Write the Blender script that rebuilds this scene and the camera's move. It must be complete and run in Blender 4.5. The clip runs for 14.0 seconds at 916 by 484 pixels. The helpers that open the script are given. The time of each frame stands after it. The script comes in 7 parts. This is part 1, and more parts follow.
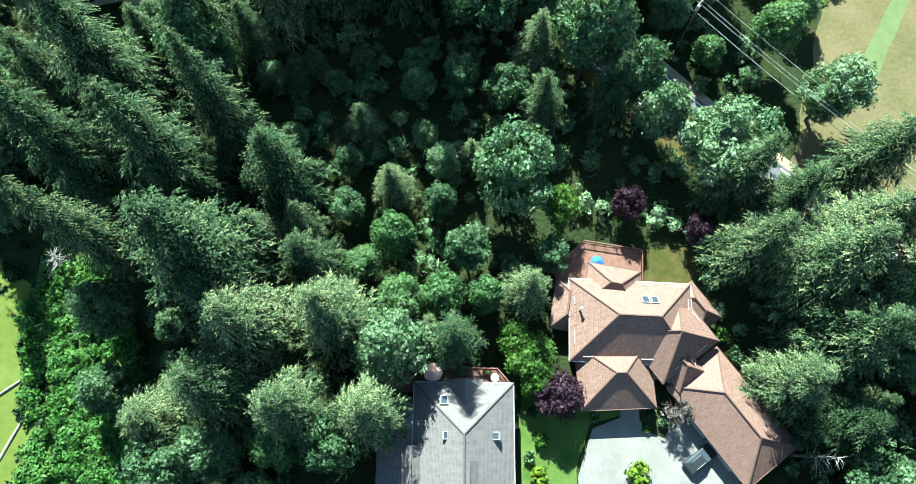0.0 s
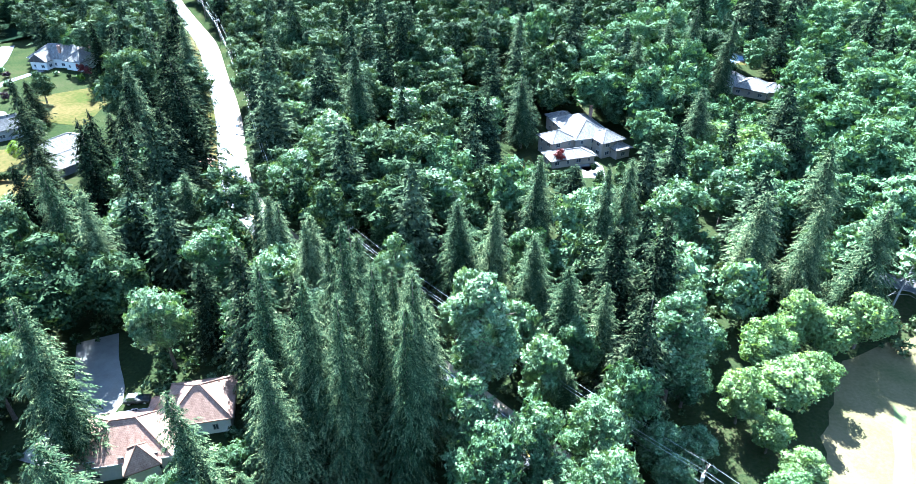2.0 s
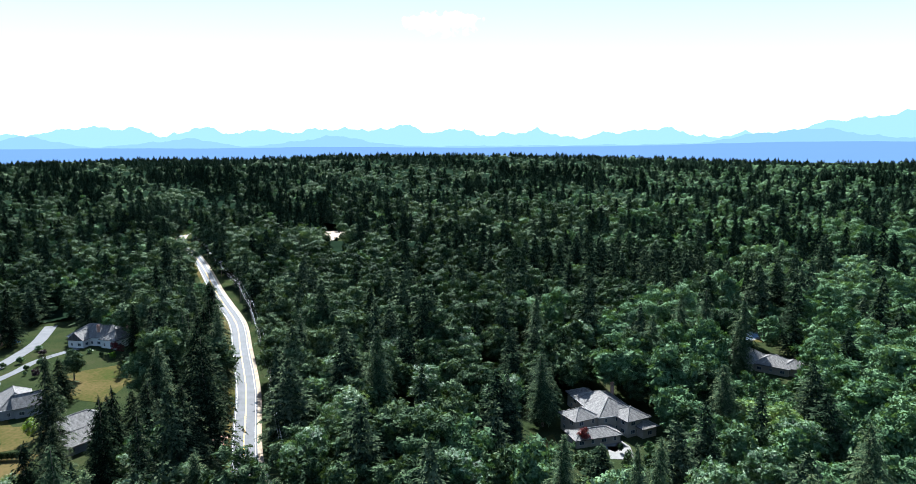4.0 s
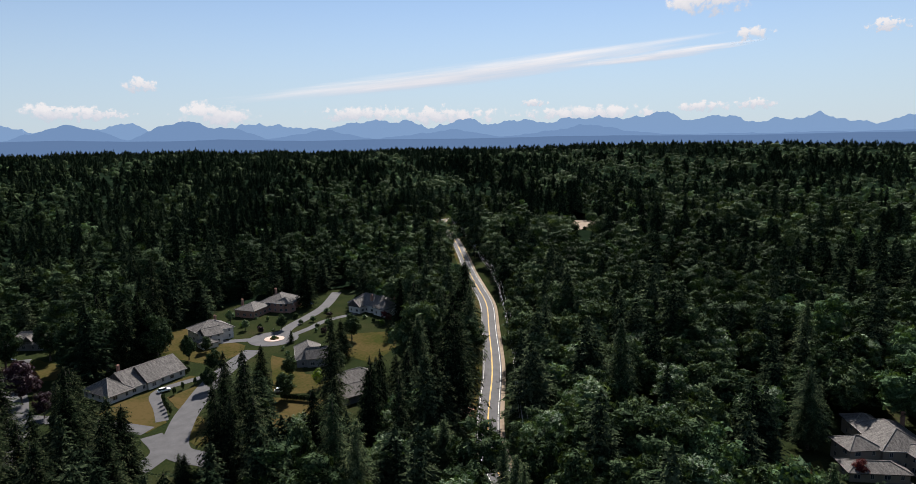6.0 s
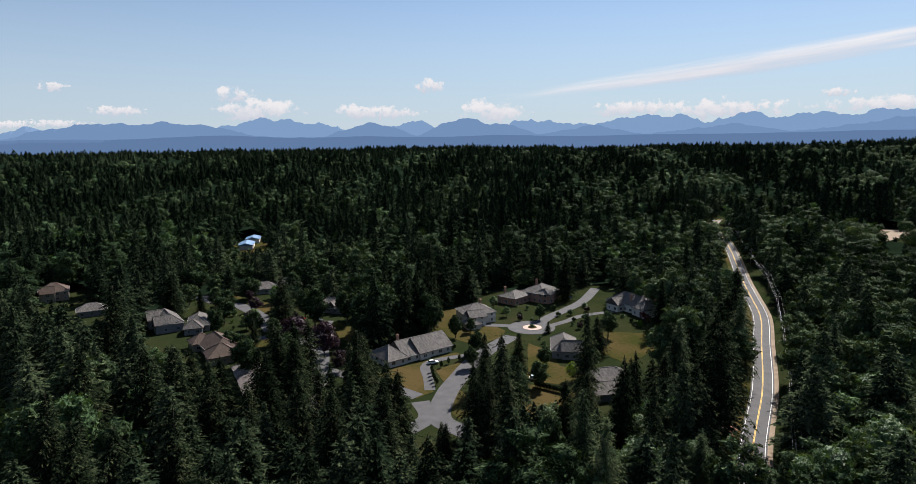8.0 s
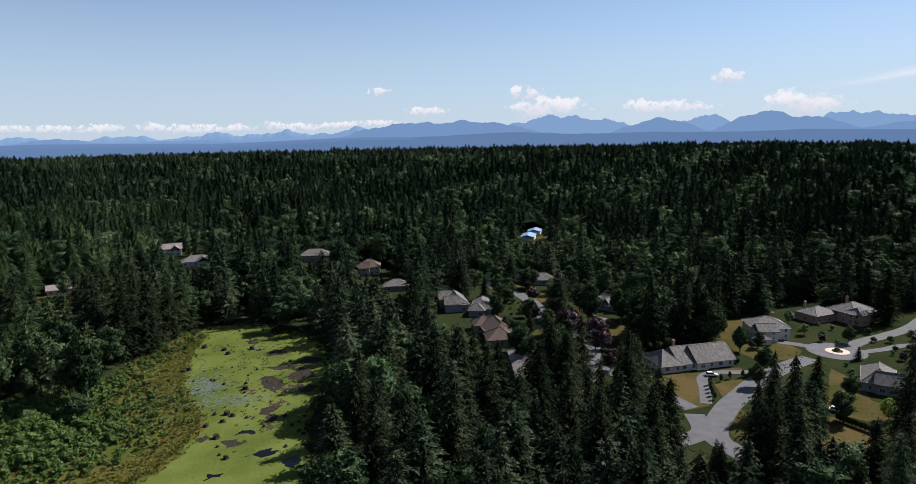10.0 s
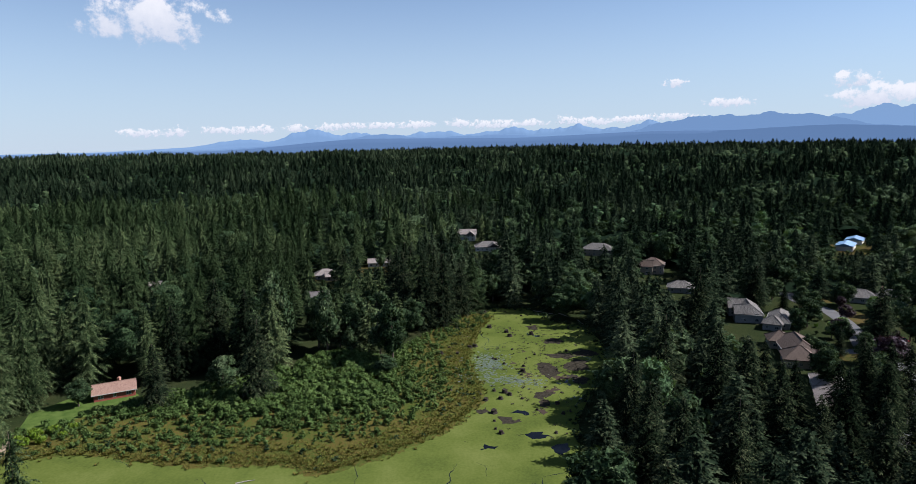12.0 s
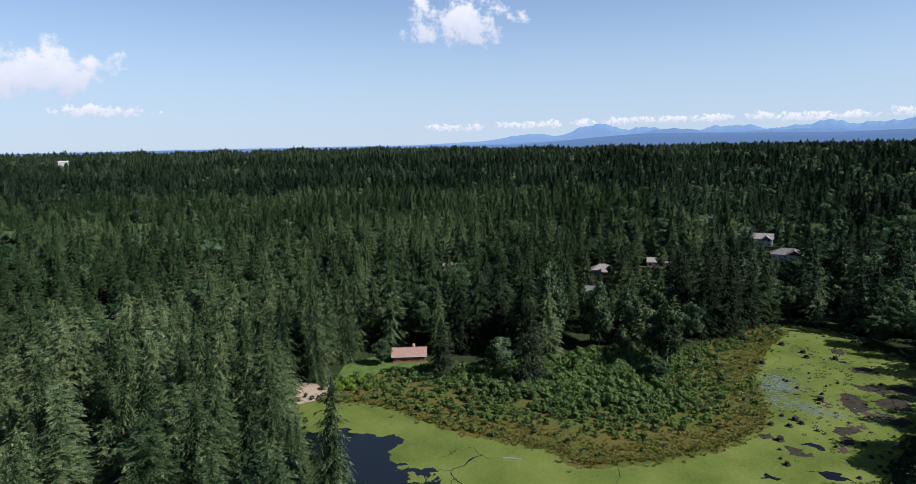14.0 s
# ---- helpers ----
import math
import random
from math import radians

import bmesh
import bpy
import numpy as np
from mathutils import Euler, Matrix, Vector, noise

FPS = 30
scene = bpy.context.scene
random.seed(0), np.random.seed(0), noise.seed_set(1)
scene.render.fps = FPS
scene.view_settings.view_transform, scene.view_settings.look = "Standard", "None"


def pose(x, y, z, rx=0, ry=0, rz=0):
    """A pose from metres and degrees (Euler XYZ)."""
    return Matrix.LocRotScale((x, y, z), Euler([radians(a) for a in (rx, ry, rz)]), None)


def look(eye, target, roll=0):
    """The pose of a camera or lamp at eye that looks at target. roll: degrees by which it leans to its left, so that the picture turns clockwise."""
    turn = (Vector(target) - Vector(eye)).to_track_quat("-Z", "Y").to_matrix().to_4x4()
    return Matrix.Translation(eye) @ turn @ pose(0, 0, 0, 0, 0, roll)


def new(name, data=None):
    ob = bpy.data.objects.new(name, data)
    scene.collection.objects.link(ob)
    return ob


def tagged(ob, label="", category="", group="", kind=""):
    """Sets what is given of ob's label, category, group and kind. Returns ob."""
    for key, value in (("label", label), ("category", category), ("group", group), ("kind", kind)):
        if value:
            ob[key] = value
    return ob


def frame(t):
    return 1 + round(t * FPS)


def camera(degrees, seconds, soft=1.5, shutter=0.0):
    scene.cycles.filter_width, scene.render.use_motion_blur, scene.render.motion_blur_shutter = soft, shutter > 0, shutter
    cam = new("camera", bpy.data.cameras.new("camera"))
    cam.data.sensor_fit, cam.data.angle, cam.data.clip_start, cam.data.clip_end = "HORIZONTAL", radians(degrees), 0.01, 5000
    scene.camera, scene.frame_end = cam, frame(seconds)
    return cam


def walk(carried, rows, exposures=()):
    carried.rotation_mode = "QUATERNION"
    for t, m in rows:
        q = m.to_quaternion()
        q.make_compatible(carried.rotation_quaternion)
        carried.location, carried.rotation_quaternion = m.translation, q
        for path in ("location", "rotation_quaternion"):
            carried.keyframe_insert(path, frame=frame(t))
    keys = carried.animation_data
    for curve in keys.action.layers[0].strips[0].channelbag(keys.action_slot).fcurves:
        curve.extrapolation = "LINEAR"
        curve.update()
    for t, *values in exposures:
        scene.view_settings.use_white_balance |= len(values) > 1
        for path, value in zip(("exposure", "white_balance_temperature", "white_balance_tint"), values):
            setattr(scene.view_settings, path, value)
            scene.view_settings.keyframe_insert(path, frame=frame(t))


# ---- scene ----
cam = camera(71.07, 14.0, soft=0.4)
EYE_Z = 90.0
# seconds, tilt, heading (to the left of +y), lean
FLIGHT = [
    (0, -72.93, 0.29, 2.45), (0.5, -62.84, 1.32, 1.35), (1, -52.71, 1.81, 0.82),
    (1.5, -42.56, 2.12, 0.48), (2, -32.46, 2.33, 0.17), (2.5, -22.97, 2.52, 0.03),
    (3, -12.79, 2.68, -0.16), (3.2, -8.8, 2.74, -0.19), (3.4, -7.4, 2.8, -0.22),
    (3.7, -7.4, 3, -0.3), (4, -8.1, 4.1, -0.45), (4.3, -8.55, 6.2, -0.6),
    (4.6, -8.8, 9.1, -0.75), (5, -8.81, 13.9, -0.82), (5.3, -8.81, 17.55, -0.87),
    (5.5, -8.79, 20.02, -0.8), (6, -8.81, 26.23, -0.91), (6.5, -8.83, 32.33, -0.87),
    (7, -8.85, 37.9, -0.9), (7.5, -8.84, 43.51, -0.94), (7.7, -8.86, 45.88, -0.88),
    (8.75, -8.85, 58.7, -0.97), (9.8, -8.84, 71.55, -1.08), (10, -8.82, 74.36, -1.06),
    (10.5, -8.83, 81.12, -1.07), (11, -8.84, 87.56, -1.08), (11.5, -8.84, 93.86, -1.03),
    (12, -8.87, 99.55, -1.05), (12.5, -8.86, 105.89, -0.89), (13, -8.88, 112.3, -0.89),
    (13.5, -8.89, 118.71, -0.92), (14, -8.94, 124.38, -0.87),
]
walk(cam, [(t, pose(0, 0, EYE_Z, 90 + tilt, 0, head) @ pose(0, 0, 0, 0, 0, lean)) for t, tilt, head, lean in FLIGHT],
     exposures=[(0.0, 2.84, 5600, -13), (1.5, 3.54, 5200, -10), (2.5, 4.56, 4850, 15), (3.2, 3.95, 4700, 13), (4.2, 2.04, 5900, 6), (4.9, 1.14, 6500, 14), (8.0, 1.06, 6450, 14), (10.0, 1.14, 6250, 15), (14.0, 1.19, 5900, 15)])

# ---- world, sun ----
SUN_EL, SUN_AZ = 42.0, 15.0
world = bpy.data.worlds.new("sky")
scene.world = world
world.use_nodes = True
wn = world.node_tree.nodes
sky = wn.new("ShaderNodeTexSky")
sky.sky_type, sky.sun_disc = "NISHITA", False
sky.sun_elevation, sky.sun_rotation = radians(SUN_EL), radians(-SUN_AZ)
sky.altitude, sky.air_density, sky.dust_density, sky.ozone_density = 500.0, 1.0, 0.0, 3.0
veil = wn.new("ShaderNodeMix")  # thin high haze over the blue
veil.data_type = "RGBA"
veil.inputs[0].default_value, veil.inputs[7].default_value = 0.28, (4.65, 5.75, 6.7, 1)
where = wn.new("ShaderNodeTexCoord")
axes = wn.new("ShaderNodeSeparateXYZ")
haze = wn.new("ShaderNodeMapRange")  # thicker towards the horizon
haze.interpolation_type = "SMOOTHSTEP"
for i, v in enumerate((-0.02, 0.26, 0.86, 0.16)):
    haze.inputs[i + 1].default_value = v
world.node_tree.links.new(where.outputs["Generated"], axes.inputs[0])
world.node_tree.links.new(axes.outputs[2], haze.inputs[0])
world.node_tree.links.new(haze.outputs[0], veil.inputs[0])
world.node_tree.links.new(sky.outputs[0], veil.inputs[6])
world.node_tree.links.new(veil.outputs[2], wn["Background"].inputs[0])
wn["Background"].inputs[1].default_value = 0.050
sun = new("sun", bpy.data.lights.new("sun", "SUN"))
sun.data.energy, sun.data.angle, sun.data.color = 5.0, radians(0.53), (1.0, 0.95, 0.87)
SUN_DIR = Vector((-math.sin(radians(SUN_AZ)) * math.cos(radians(SUN_EL)), math.cos(radians(SUN_AZ)) * math.cos(radians(SUN_EL)), math.sin(radians(SUN_EL))))
sun.matrix_world = look(SUN_DIR * 600, (0, 0, 0))


# ---- materials ----
class Mat:
    """A small wrapper that builds a node material."""

    def __init__(self, name):
        self.m = bpy.data.materials.new(name)
        self.m.use_nodes = True
        self.t = self.m.node_tree
        self.b = self.t.nodes["Principled BSDF"]
        self.out = self.t.nodes["Material Output"]

    def n(self, kind, **vals):
        node = self.t.nodes.new("ShaderNode" + kind)
        for k, v in vals.items():
            if k in node.inputs:
                node.inputs[k].default_value = v
        return node

    def l(self, a, b):
        self.t.links.new(a, b)

    def coord(self, kind="Object"):
        return self.n("TexCoord").outputs[kind]

    def noise(self, vec, scale, detail=4.0, rough=0.55):
        q = self.n("TexNoise", Scale=scale, Detail=detail, Roughness=rough)
        self.l(vec, q.inputs["Vector"])
        return q.outputs["Fac"]

    def ramp(self, fac, stops):
        q = self.n("ValToRGB")
        e = q.color_ramp.elements
        while len(e) < len(stops):
            e.new(0.5)
        for el, (p, c) in zip(e, stops):
            el.position, el.color = p, (*c, 1) if len(c) == 3 else c
        self.l(fac, q.inputs[0])
        return q.outputs[0]

    def mix(self, fac, a, b, mode="MIX"):
        q = self.n("Mix")
        q.data_type, q.blend_type = "RGBA", mode
        for sock, v in ((q.inputs[0], fac), (q.inputs[6], a), (q.inputs[7], b)):
            if isinstance(v, (float, int)):
                sock.default_value = v
            elif isinstance(v, tuple):
                sock.default_value = (*v, 1)
            else:
                self.l(v, sock)
        return q.outputs[2]

    def math(self, op, a, b=0.0, c=0.0):
        q = self.n("Math")
        q.operation = op
        for sock, v in zip(q.inputs, (a, b, c)):
            if isinstance(v, (float, int)):
                sock.default_value = v
            else:
                self.l(v, sock)
        return q.outputs[0]

    def bump(self, height, strength=0.4, dist=0.05):
        q = self.n("Bump", Strength=strength, Distance=dist)
        self.l(height, q.inputs["Height"])
        self.l(q.outputs[0], self.b.inputs["Normal"])

    def done(self, color=None, rough=0.8, metal=0.0, spec=None):
        if color is not None:
            if isinstance(color, tuple):
                self.b.inputs["Base Color"].default_value = (*color, 1)
            else:
                self.l(color, self.b.inputs["Base Color"])
        if isinstance(rough, float):
            self.b.inputs["Roughness"].default_value = rough
        else:
            self.l(rough, self.b.inputs["Roughness"])
        self.b.inputs["Metallic"].default_value = metal
        if spec is not None:
            self.b.inputs["Specular IOR Level"].default_value = spec
        return self.m


def plain(name, a, b, scale=1.5, rough=0.7, bump=0.2, metal=0.0, spec=None):
    """Two tones mixed by noise at two scales, with fine relief."""
    k = Mat(name)
    c = k.coord()
    f1, f2 = k.noise(c, scale, 5), k.noise(c, scale * 9, 3)
    f = k.math("ADD", k.math("MULTIPLY", f1, 0.7), k.math("MULTIPLY", f2, 0.3))
    col = k.ramp(f, [(0.33, a), (0.67, b)])
    if bump:
        k.bump(f2, bump, 0.03)
    return k.done(col, rough, metal, spec)


def leafy(name, dark, mid, light, shine=0.5, through_light=0.25, spec=0.15, fine=2.6, leaf=0.30, turn=0.5):
    """Foliage: sprays cut into single leaves, each with its own tilt and tone; some light passes through."""
    k = Mat(name)
    tint = k.n("Attribute")
    tint.attribute_name = "tint"
    info = k.n("ObjectInfo")
    c = k.coord()
    cell = k.n("TexVoronoi", Scale=1.0 / leaf)
    k.l(c, cell.inputs["Vector"])
    tone = k.n("SeparateColor")
    k.l(cell.outputs["Color"], tone.inputs[0])
    grain = k.noise(c, fine * 0.35, 4, 0.65)
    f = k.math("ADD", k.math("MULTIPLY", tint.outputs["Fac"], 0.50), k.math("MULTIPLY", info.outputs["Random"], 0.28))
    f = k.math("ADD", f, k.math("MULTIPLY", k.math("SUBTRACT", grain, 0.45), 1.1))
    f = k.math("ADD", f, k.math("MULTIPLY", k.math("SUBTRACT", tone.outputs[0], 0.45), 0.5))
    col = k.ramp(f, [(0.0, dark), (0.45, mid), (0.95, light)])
    # every leaf lies a little askew
    geo = k.n("NewGeometry")
    lean = k.n("VectorMath")
    lean.operation = "MULTIPLY_ADD"
    k.l(cell.outputs["Color"], lean.inputs[0])
    lean.inputs[1].default_value = (turn * 2, turn * 2, turn * 2)
    k.l(geo.outputs["Normal"], lean.inputs[2])
    back = k.n("VectorMath")
    back.operation = "SUBTRACT"
    k.l(lean.outputs[0], back.inputs[0])
    back.inputs[1].default_value = (turn, turn, turn)
    unit = k.n("VectorMath")
    unit.operation = "NORMALIZE"
    k.l(back.outputs[0], unit.inputs[0])
    k.l(unit.outputs[0], k.b.inputs["Normal"])
    k.done(col, shine, 0.0, spec)
    tr = k.n("BsdfTranslucent")
    warm = k.mix(1.0, col, (1.5, 1.5, 0.5), "MULTIPLY")
    k.l(warm, tr.inputs[0])
    mx = k.n("MixShader")
    mx.inputs[0].default_value = through_light
    k.l(k.b.outputs[0], mx.inputs[1])
    k.l(tr.outputs[0], mx.inputs[2])
    gap = k.n("MixShader")
    bare = k.math("GREATER_THAN", k.noise(c, fine, 2.0, 0.6), 0.60)
    between = k.math("GREATER_THAN", cell.outputs["Distance"], k.math("ADD", 0.50, k.math("MULTIPLY", tone.outputs[1], 0.25)))
    k.l(k.math("MAXIMUM", bare, between), gap.inputs[0])
    k.l(mx.outputs[0], gap.inputs[1])
    k.l(k.n("BsdfTransparent").outputs[0], gap.inputs[2])
    k.l(gap.outputs[0], k.out.inputs["Surface"])
    return k.m


M_FIR = leafy("fir needles", (0.0055, 0.012, 0.0055), (0.026, 0.046, 0.021), (0.155, 0.175, 0.082), 0.8, 0.05, 0.02, fine=3.0, leaf=0.15, turn=0.4)
M_SOFT = leafy("soft green leaves", (0.020, 0.048, 0.016), (0.058, 0.112, 0.040), (0.135, 0.200, 0.090), 0.6, 0.22, 0.08, leaf=0.20)
# darkened copy of the fir needles: backlit shade is put into the colour
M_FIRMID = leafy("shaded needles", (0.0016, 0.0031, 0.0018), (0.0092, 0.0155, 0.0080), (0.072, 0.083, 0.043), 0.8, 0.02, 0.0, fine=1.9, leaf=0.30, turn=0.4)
# far firs: the same needles again with backlit shade in the colour
M_FIRFAR = leafy("distant backlit needles", (0.0020, 0.0040, 0.0026), (0.0110, 0.0190, 0.0104), (0.060, 0.077, 0.041), 0.9, 0.02, 0.0, fine=1.0, leaf=0.7, turn=0.4)
# lighter needle copy: side light on the western firs is put into the colour
M_FIRSUNLIT = leafy("sunlit fir needles", (0.0034, 0.0066, 0.0030), (0.0175, 0.0300, 0.0125), (0.092, 0.116, 0.050), 0.8, 0.03, 0.0, fine=2.0, leaf=0.26, turn=0.4)
M_LEAF = leafy("maple leaves", (0.012, 0.030, 0.012), (0.050, 0.094, 0.040), (0.165, 0.215, 0.122), 0.5, 0.14, 0.10, leaf=0.20)
# maple leaves darkened: backlit shade of the woods is put into the colour
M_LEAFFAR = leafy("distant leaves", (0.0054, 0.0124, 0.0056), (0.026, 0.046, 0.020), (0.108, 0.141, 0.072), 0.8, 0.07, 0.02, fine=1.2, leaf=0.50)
M_PALE = leafy("pale distant leaves", (0.020, 0.044, 0.018), (0.058, 0.100, 0.048), (0.140, 0.192, 0.112), 0.8, 0.13, 0.02, fine=1.2, leaf=0.55)
M_BANKLEAF = leafy("fresh scrub leaves", (0.022, 0.060, 0.014), (0.050, 0.115, 0.026), (0.110, 0.190, 0.055), 0.7, 0.25, 0.05)
M_BRIGHT = leafy("young bright leaves", (0.0269, 0.0627, 0.0098), (0.0448, 0.0941, 0.0157), (0.0717, 0.1299, 0.0246), 0.45, 0.32)
M_ALDER = leafy("pale alder leaves", (0.042, 0.080, 0.028), (0.105, 0.160, 0.062), (0.190, 0.245, 0.115), 0.7, 0.28, 0.05)
M_LIME = leafy("lime shrub leaves", (0.0624, 0.1082, 0.0083), (0.0957, 0.1498, 0.0125), (0.1373, 0.1872, 0.0250), 0.5, 0.3)
M_PLUM = leafy("plum leaves", (0.0102, 0.0051, 0.0092), (0.0230, 0.0102, 0.0194), (0.0435, 0.0205, 0.0333), 0.5, 0.15)
M_RED = leafy("red maple leaves", (0.0448, 0.0067, 0.0090), (0.0896, 0.0134, 0.0179), (0.1434, 0.0314, 0.0358), 0.5, 0.25)
M_SEDGE = leafy("sedge blades", (0.034, 0.034, 0.009), (0.080, 0.066, 0.018), (0.086, 0.112, 0.026), 0.8, 0.2, 0.0)
M_GREY = leafy("silver leaves", (0.0346, 0.0288, 0.0269), (0.0614, 0.0538, 0.0499), (0.0998, 0.0883, 0.0806), 0.5, 0.15)
# fill sheet below the far trees: the shade between them is its dark colour
k = Mat("dark canopy fill")
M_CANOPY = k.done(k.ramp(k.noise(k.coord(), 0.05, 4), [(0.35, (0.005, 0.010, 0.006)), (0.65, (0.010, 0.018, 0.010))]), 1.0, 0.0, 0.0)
M_MARSHLEAF = leafy("willow scrub leaves", (0.015, 0.031, 0.009), (0.045, 0.076, 0.022), (0.094, 0.132, 0.044), 0.8, 0.10, 0.0, fine=1.6, leaf=0.34)
M_MUD = plain("pond mud", (0.012, 0.012, 0.009), (0.040, 0.034, 0.026), 0.9, 0.95, 0.6, 0.0, 0.0)
M_LILY = plain("lily pads", (0.040, 0.056, 0.040), (0.075, 0.092, 0.070), 0.4, 0.5, 0.1, 0.0, 0.3)
M_DARKWATER = plain("dark open water", (0.002, 0.003, 0.005), (0.004, 0.005, 0.008), 0.2, 0.12, 0.03, 0.0, 0.05)
M_STRIP = plain("greener stubble", (0.062, 0.082, 0.034), (0.088, 0.104, 0.046), 0.5, 1.0, 0.4, 0.0, 0.0)
M_BARK = plain("bark", (0.045, 0.033, 0.026), (0.13, 0.105, 0.085), 3.0, 0.9, 0.6, 0.0, 0.12)
M_WETWOOD = plain("wet stump wood", (0.010, 0.008, 0.007), (0.032, 0.026, 0.021), 2.0, 0.9, 0.5, 0.0, 0.1)
M_SILVERWOOD = plain("dead wood", (0.10, 0.09, 0.08), (0.26, 0.24, 0.21), 4.0, 0.85, 0.4)
M_ASPHALT = plain("asphalt", (0.059, 0.059, 0.062), (0.087, 0.087, 0.090), 0.25, 0.85, 0.15, 0.0, 0.12)
M_DRIVE = plain("concrete drive", (0.100, 0.095, 0.087), (0.145, 0.138, 0.128), 0.35, 0.8, 0.15, 0.0, 0.12)
M_WHITE = plain("white road paint", (0.496, 0.496, 0.480), (0.640, 0.640, 0.624), 1.5, 0.6, 0.05, 0.0, 0.12)
M_YELLOW = plain("yellow road paint", (0.55, 0.34, 0.04), (0.70, 0.46, 0.07), 1.5, 0.6, 0.05, 0.0, 0.12)
M_DIRT = plain("bare dirt", (0.150, 0.112, 0.078), (0.250, 0.198, 0.144), 0.3, 0.95, 0.3, 0.0, 0.12)
M_DECK = plain("deck boards", (0.090, 0.045, 0.034), (0.138, 0.074, 0.055), 1.2, 0.75, 0.15, 0.0, 0.12)
M_TRIM = plain("white trim paint", (0.262, 0.257, 0.247), (0.326, 0.320, 0.304), 2.0, 0.55, 0.05, 0.0, 0.12)
M_BEIGE = plain("beige siding", (0.202, 0.173, 0.139), (0.250, 0.216, 0.178), 0.6, 0.75, 0.1, 0.0, 0.12)
M_CREAM = plain("cream siding", (0.44, 0.42, 0.38), (0.54, 0.52, 0.48), 0.6, 0.75, 0.1, 0.0, 0.12)
M_GREYWALL = plain("grey siding", (0.146, 0.151, 0.157), (0.202, 0.207, 0.213), 0.6, 0.75, 0.1, 0.0, 0.12)
M_REDWALL = plain("red siding", (0.182, 0.049, 0.035), (0.252, 0.077, 0.056), 0.6, 0.75, 0.1, 0.0, 0.12)
M_BRICK = plain("brick stack", (0.22, 0.12, 0.09), (0.34, 0.20, 0.15), 3.0, 0.85, 0.3, 0.0, 0.12)
M_METAL = plain("galvanised metal", (0.38, 0.39, 0.40), (0.52, 0.53, 0.54), 2.0, 0.4, 0.05, 0.8)
M_CABLE = plain("aluminium cable", (0.22, 0.22, 0.22), (0.32, 0.32, 0.32), 1.0, 0.6, 0.0, 0.3)
M_RUBBER = plain("black rubber", (0.015, 0.015, 0.015), (0.035, 0.035, 0.035), 4.0, 0.8, 0.1)
M_CARBLACK = plain("black car paint", (0.010, 0.011, 0.012), (0.018, 0.020, 0.022), 0.5, 0.35, 0.0, 0.0, 0.25)
M_CARWHITE = plain("white car paint", (0.74, 0.74, 0.74), (0.80, 0.80, 0.80), 0.5, 0.2, 0.0)
M_CARRED = plain("red car paint", (0.50, 0.03, 0.02), (0.58, 0.05, 0.03), 0.5, 0.2, 0.0)
M_CARBLUE = plain("blue car paint", (0.03, 0.07, 0.20), (0.04, 0.09, 0.26), 0.5, 0.2, 0.0)
M_BLUECLOTH = plain("blue cloth", (0.01, 0.06, 0.26), (0.02, 0.10, 0.36), 2.0, 0.8, 0.2)
M_PINKCLOTH = plain("faded pink cloth", (0.46, 0.27, 0.23), (0.58, 0.36, 0.31), 1.5, 0.85, 0.2)
M_POOL = plain("pool cover", (0.10, 0.16, 0.24), (0.20, 0.27, 0.36), 0.5, 0.5, 0.1)
M_GREENPLASTIC = plain("green plastic", (0.01, 0.30, 0.20), (0.03, 0.42, 0.30), 1.0, 0.5, 0.0)
k = Mat("window glass")
k.b.inputs["Coat Weight"].default_value = 0.3
M_GLASS = k.done((0.03, 0.04, 0.05), 0.06, 0.0, 0.8)


def roofing(name, a, b, course, width, rough=0.8, worn=0.6):
    """Shingle or tile courses laid out along the slope."""
    k = Mat(name)
    uv = k.coord("UV")
    br = k.n("TexBrick", Scale=1.0)
    br.offset = 0.5
    br.inputs["Brick Width"].default_value = width
    br.inputs["Row Height"].default_value = course
    br.inputs["Mortar Size"].default_value = course * 0.07
    br.inputs["Mortar Smooth"].default_value = 0.3
    br.inputs["Bias"].default_value = 0.0
    br.inputs["Color1"].default_value = (0.35, 0.35, 0.35, 1)
    br.inputs["Color2"].default_value = (0.75, 0.75, 0.75, 1)
    br.inputs["Mortar"].default_value = (0.0, 0.0, 0.0, 1)
    k.l(uv, br.inputs["Vector"])
    stretch = k.n("Mapping")
    stretch.inputs["Scale"].default_value = (1.0, 0.35, 1.0)
    k.l(uv, stretch.inputs["Vector"])
    big = k.noise(stretch.outputs[0], 1.3, 5, 0.65)
    fine = k.noise(k.coord(), 6.0, 3)
    f = k.math("ADD", k.math("MULTIPLY", br.outputs["Color"], 0.45), k.math("ADD", k.math("MULTIPLY", k.math("SUBTRACT", big, 0.2), worn), k.math("MULTIPLY", fine, 0.2)))
    col = k.ramp(f, [(0.2, tuple(q * 0.55 for q in a)), (0.42, a), (0.85, b)])
    k.bump(br.outputs["Color"], 0.8, 0.08)
    return k.done(col, rough, 0.0, 0.15)


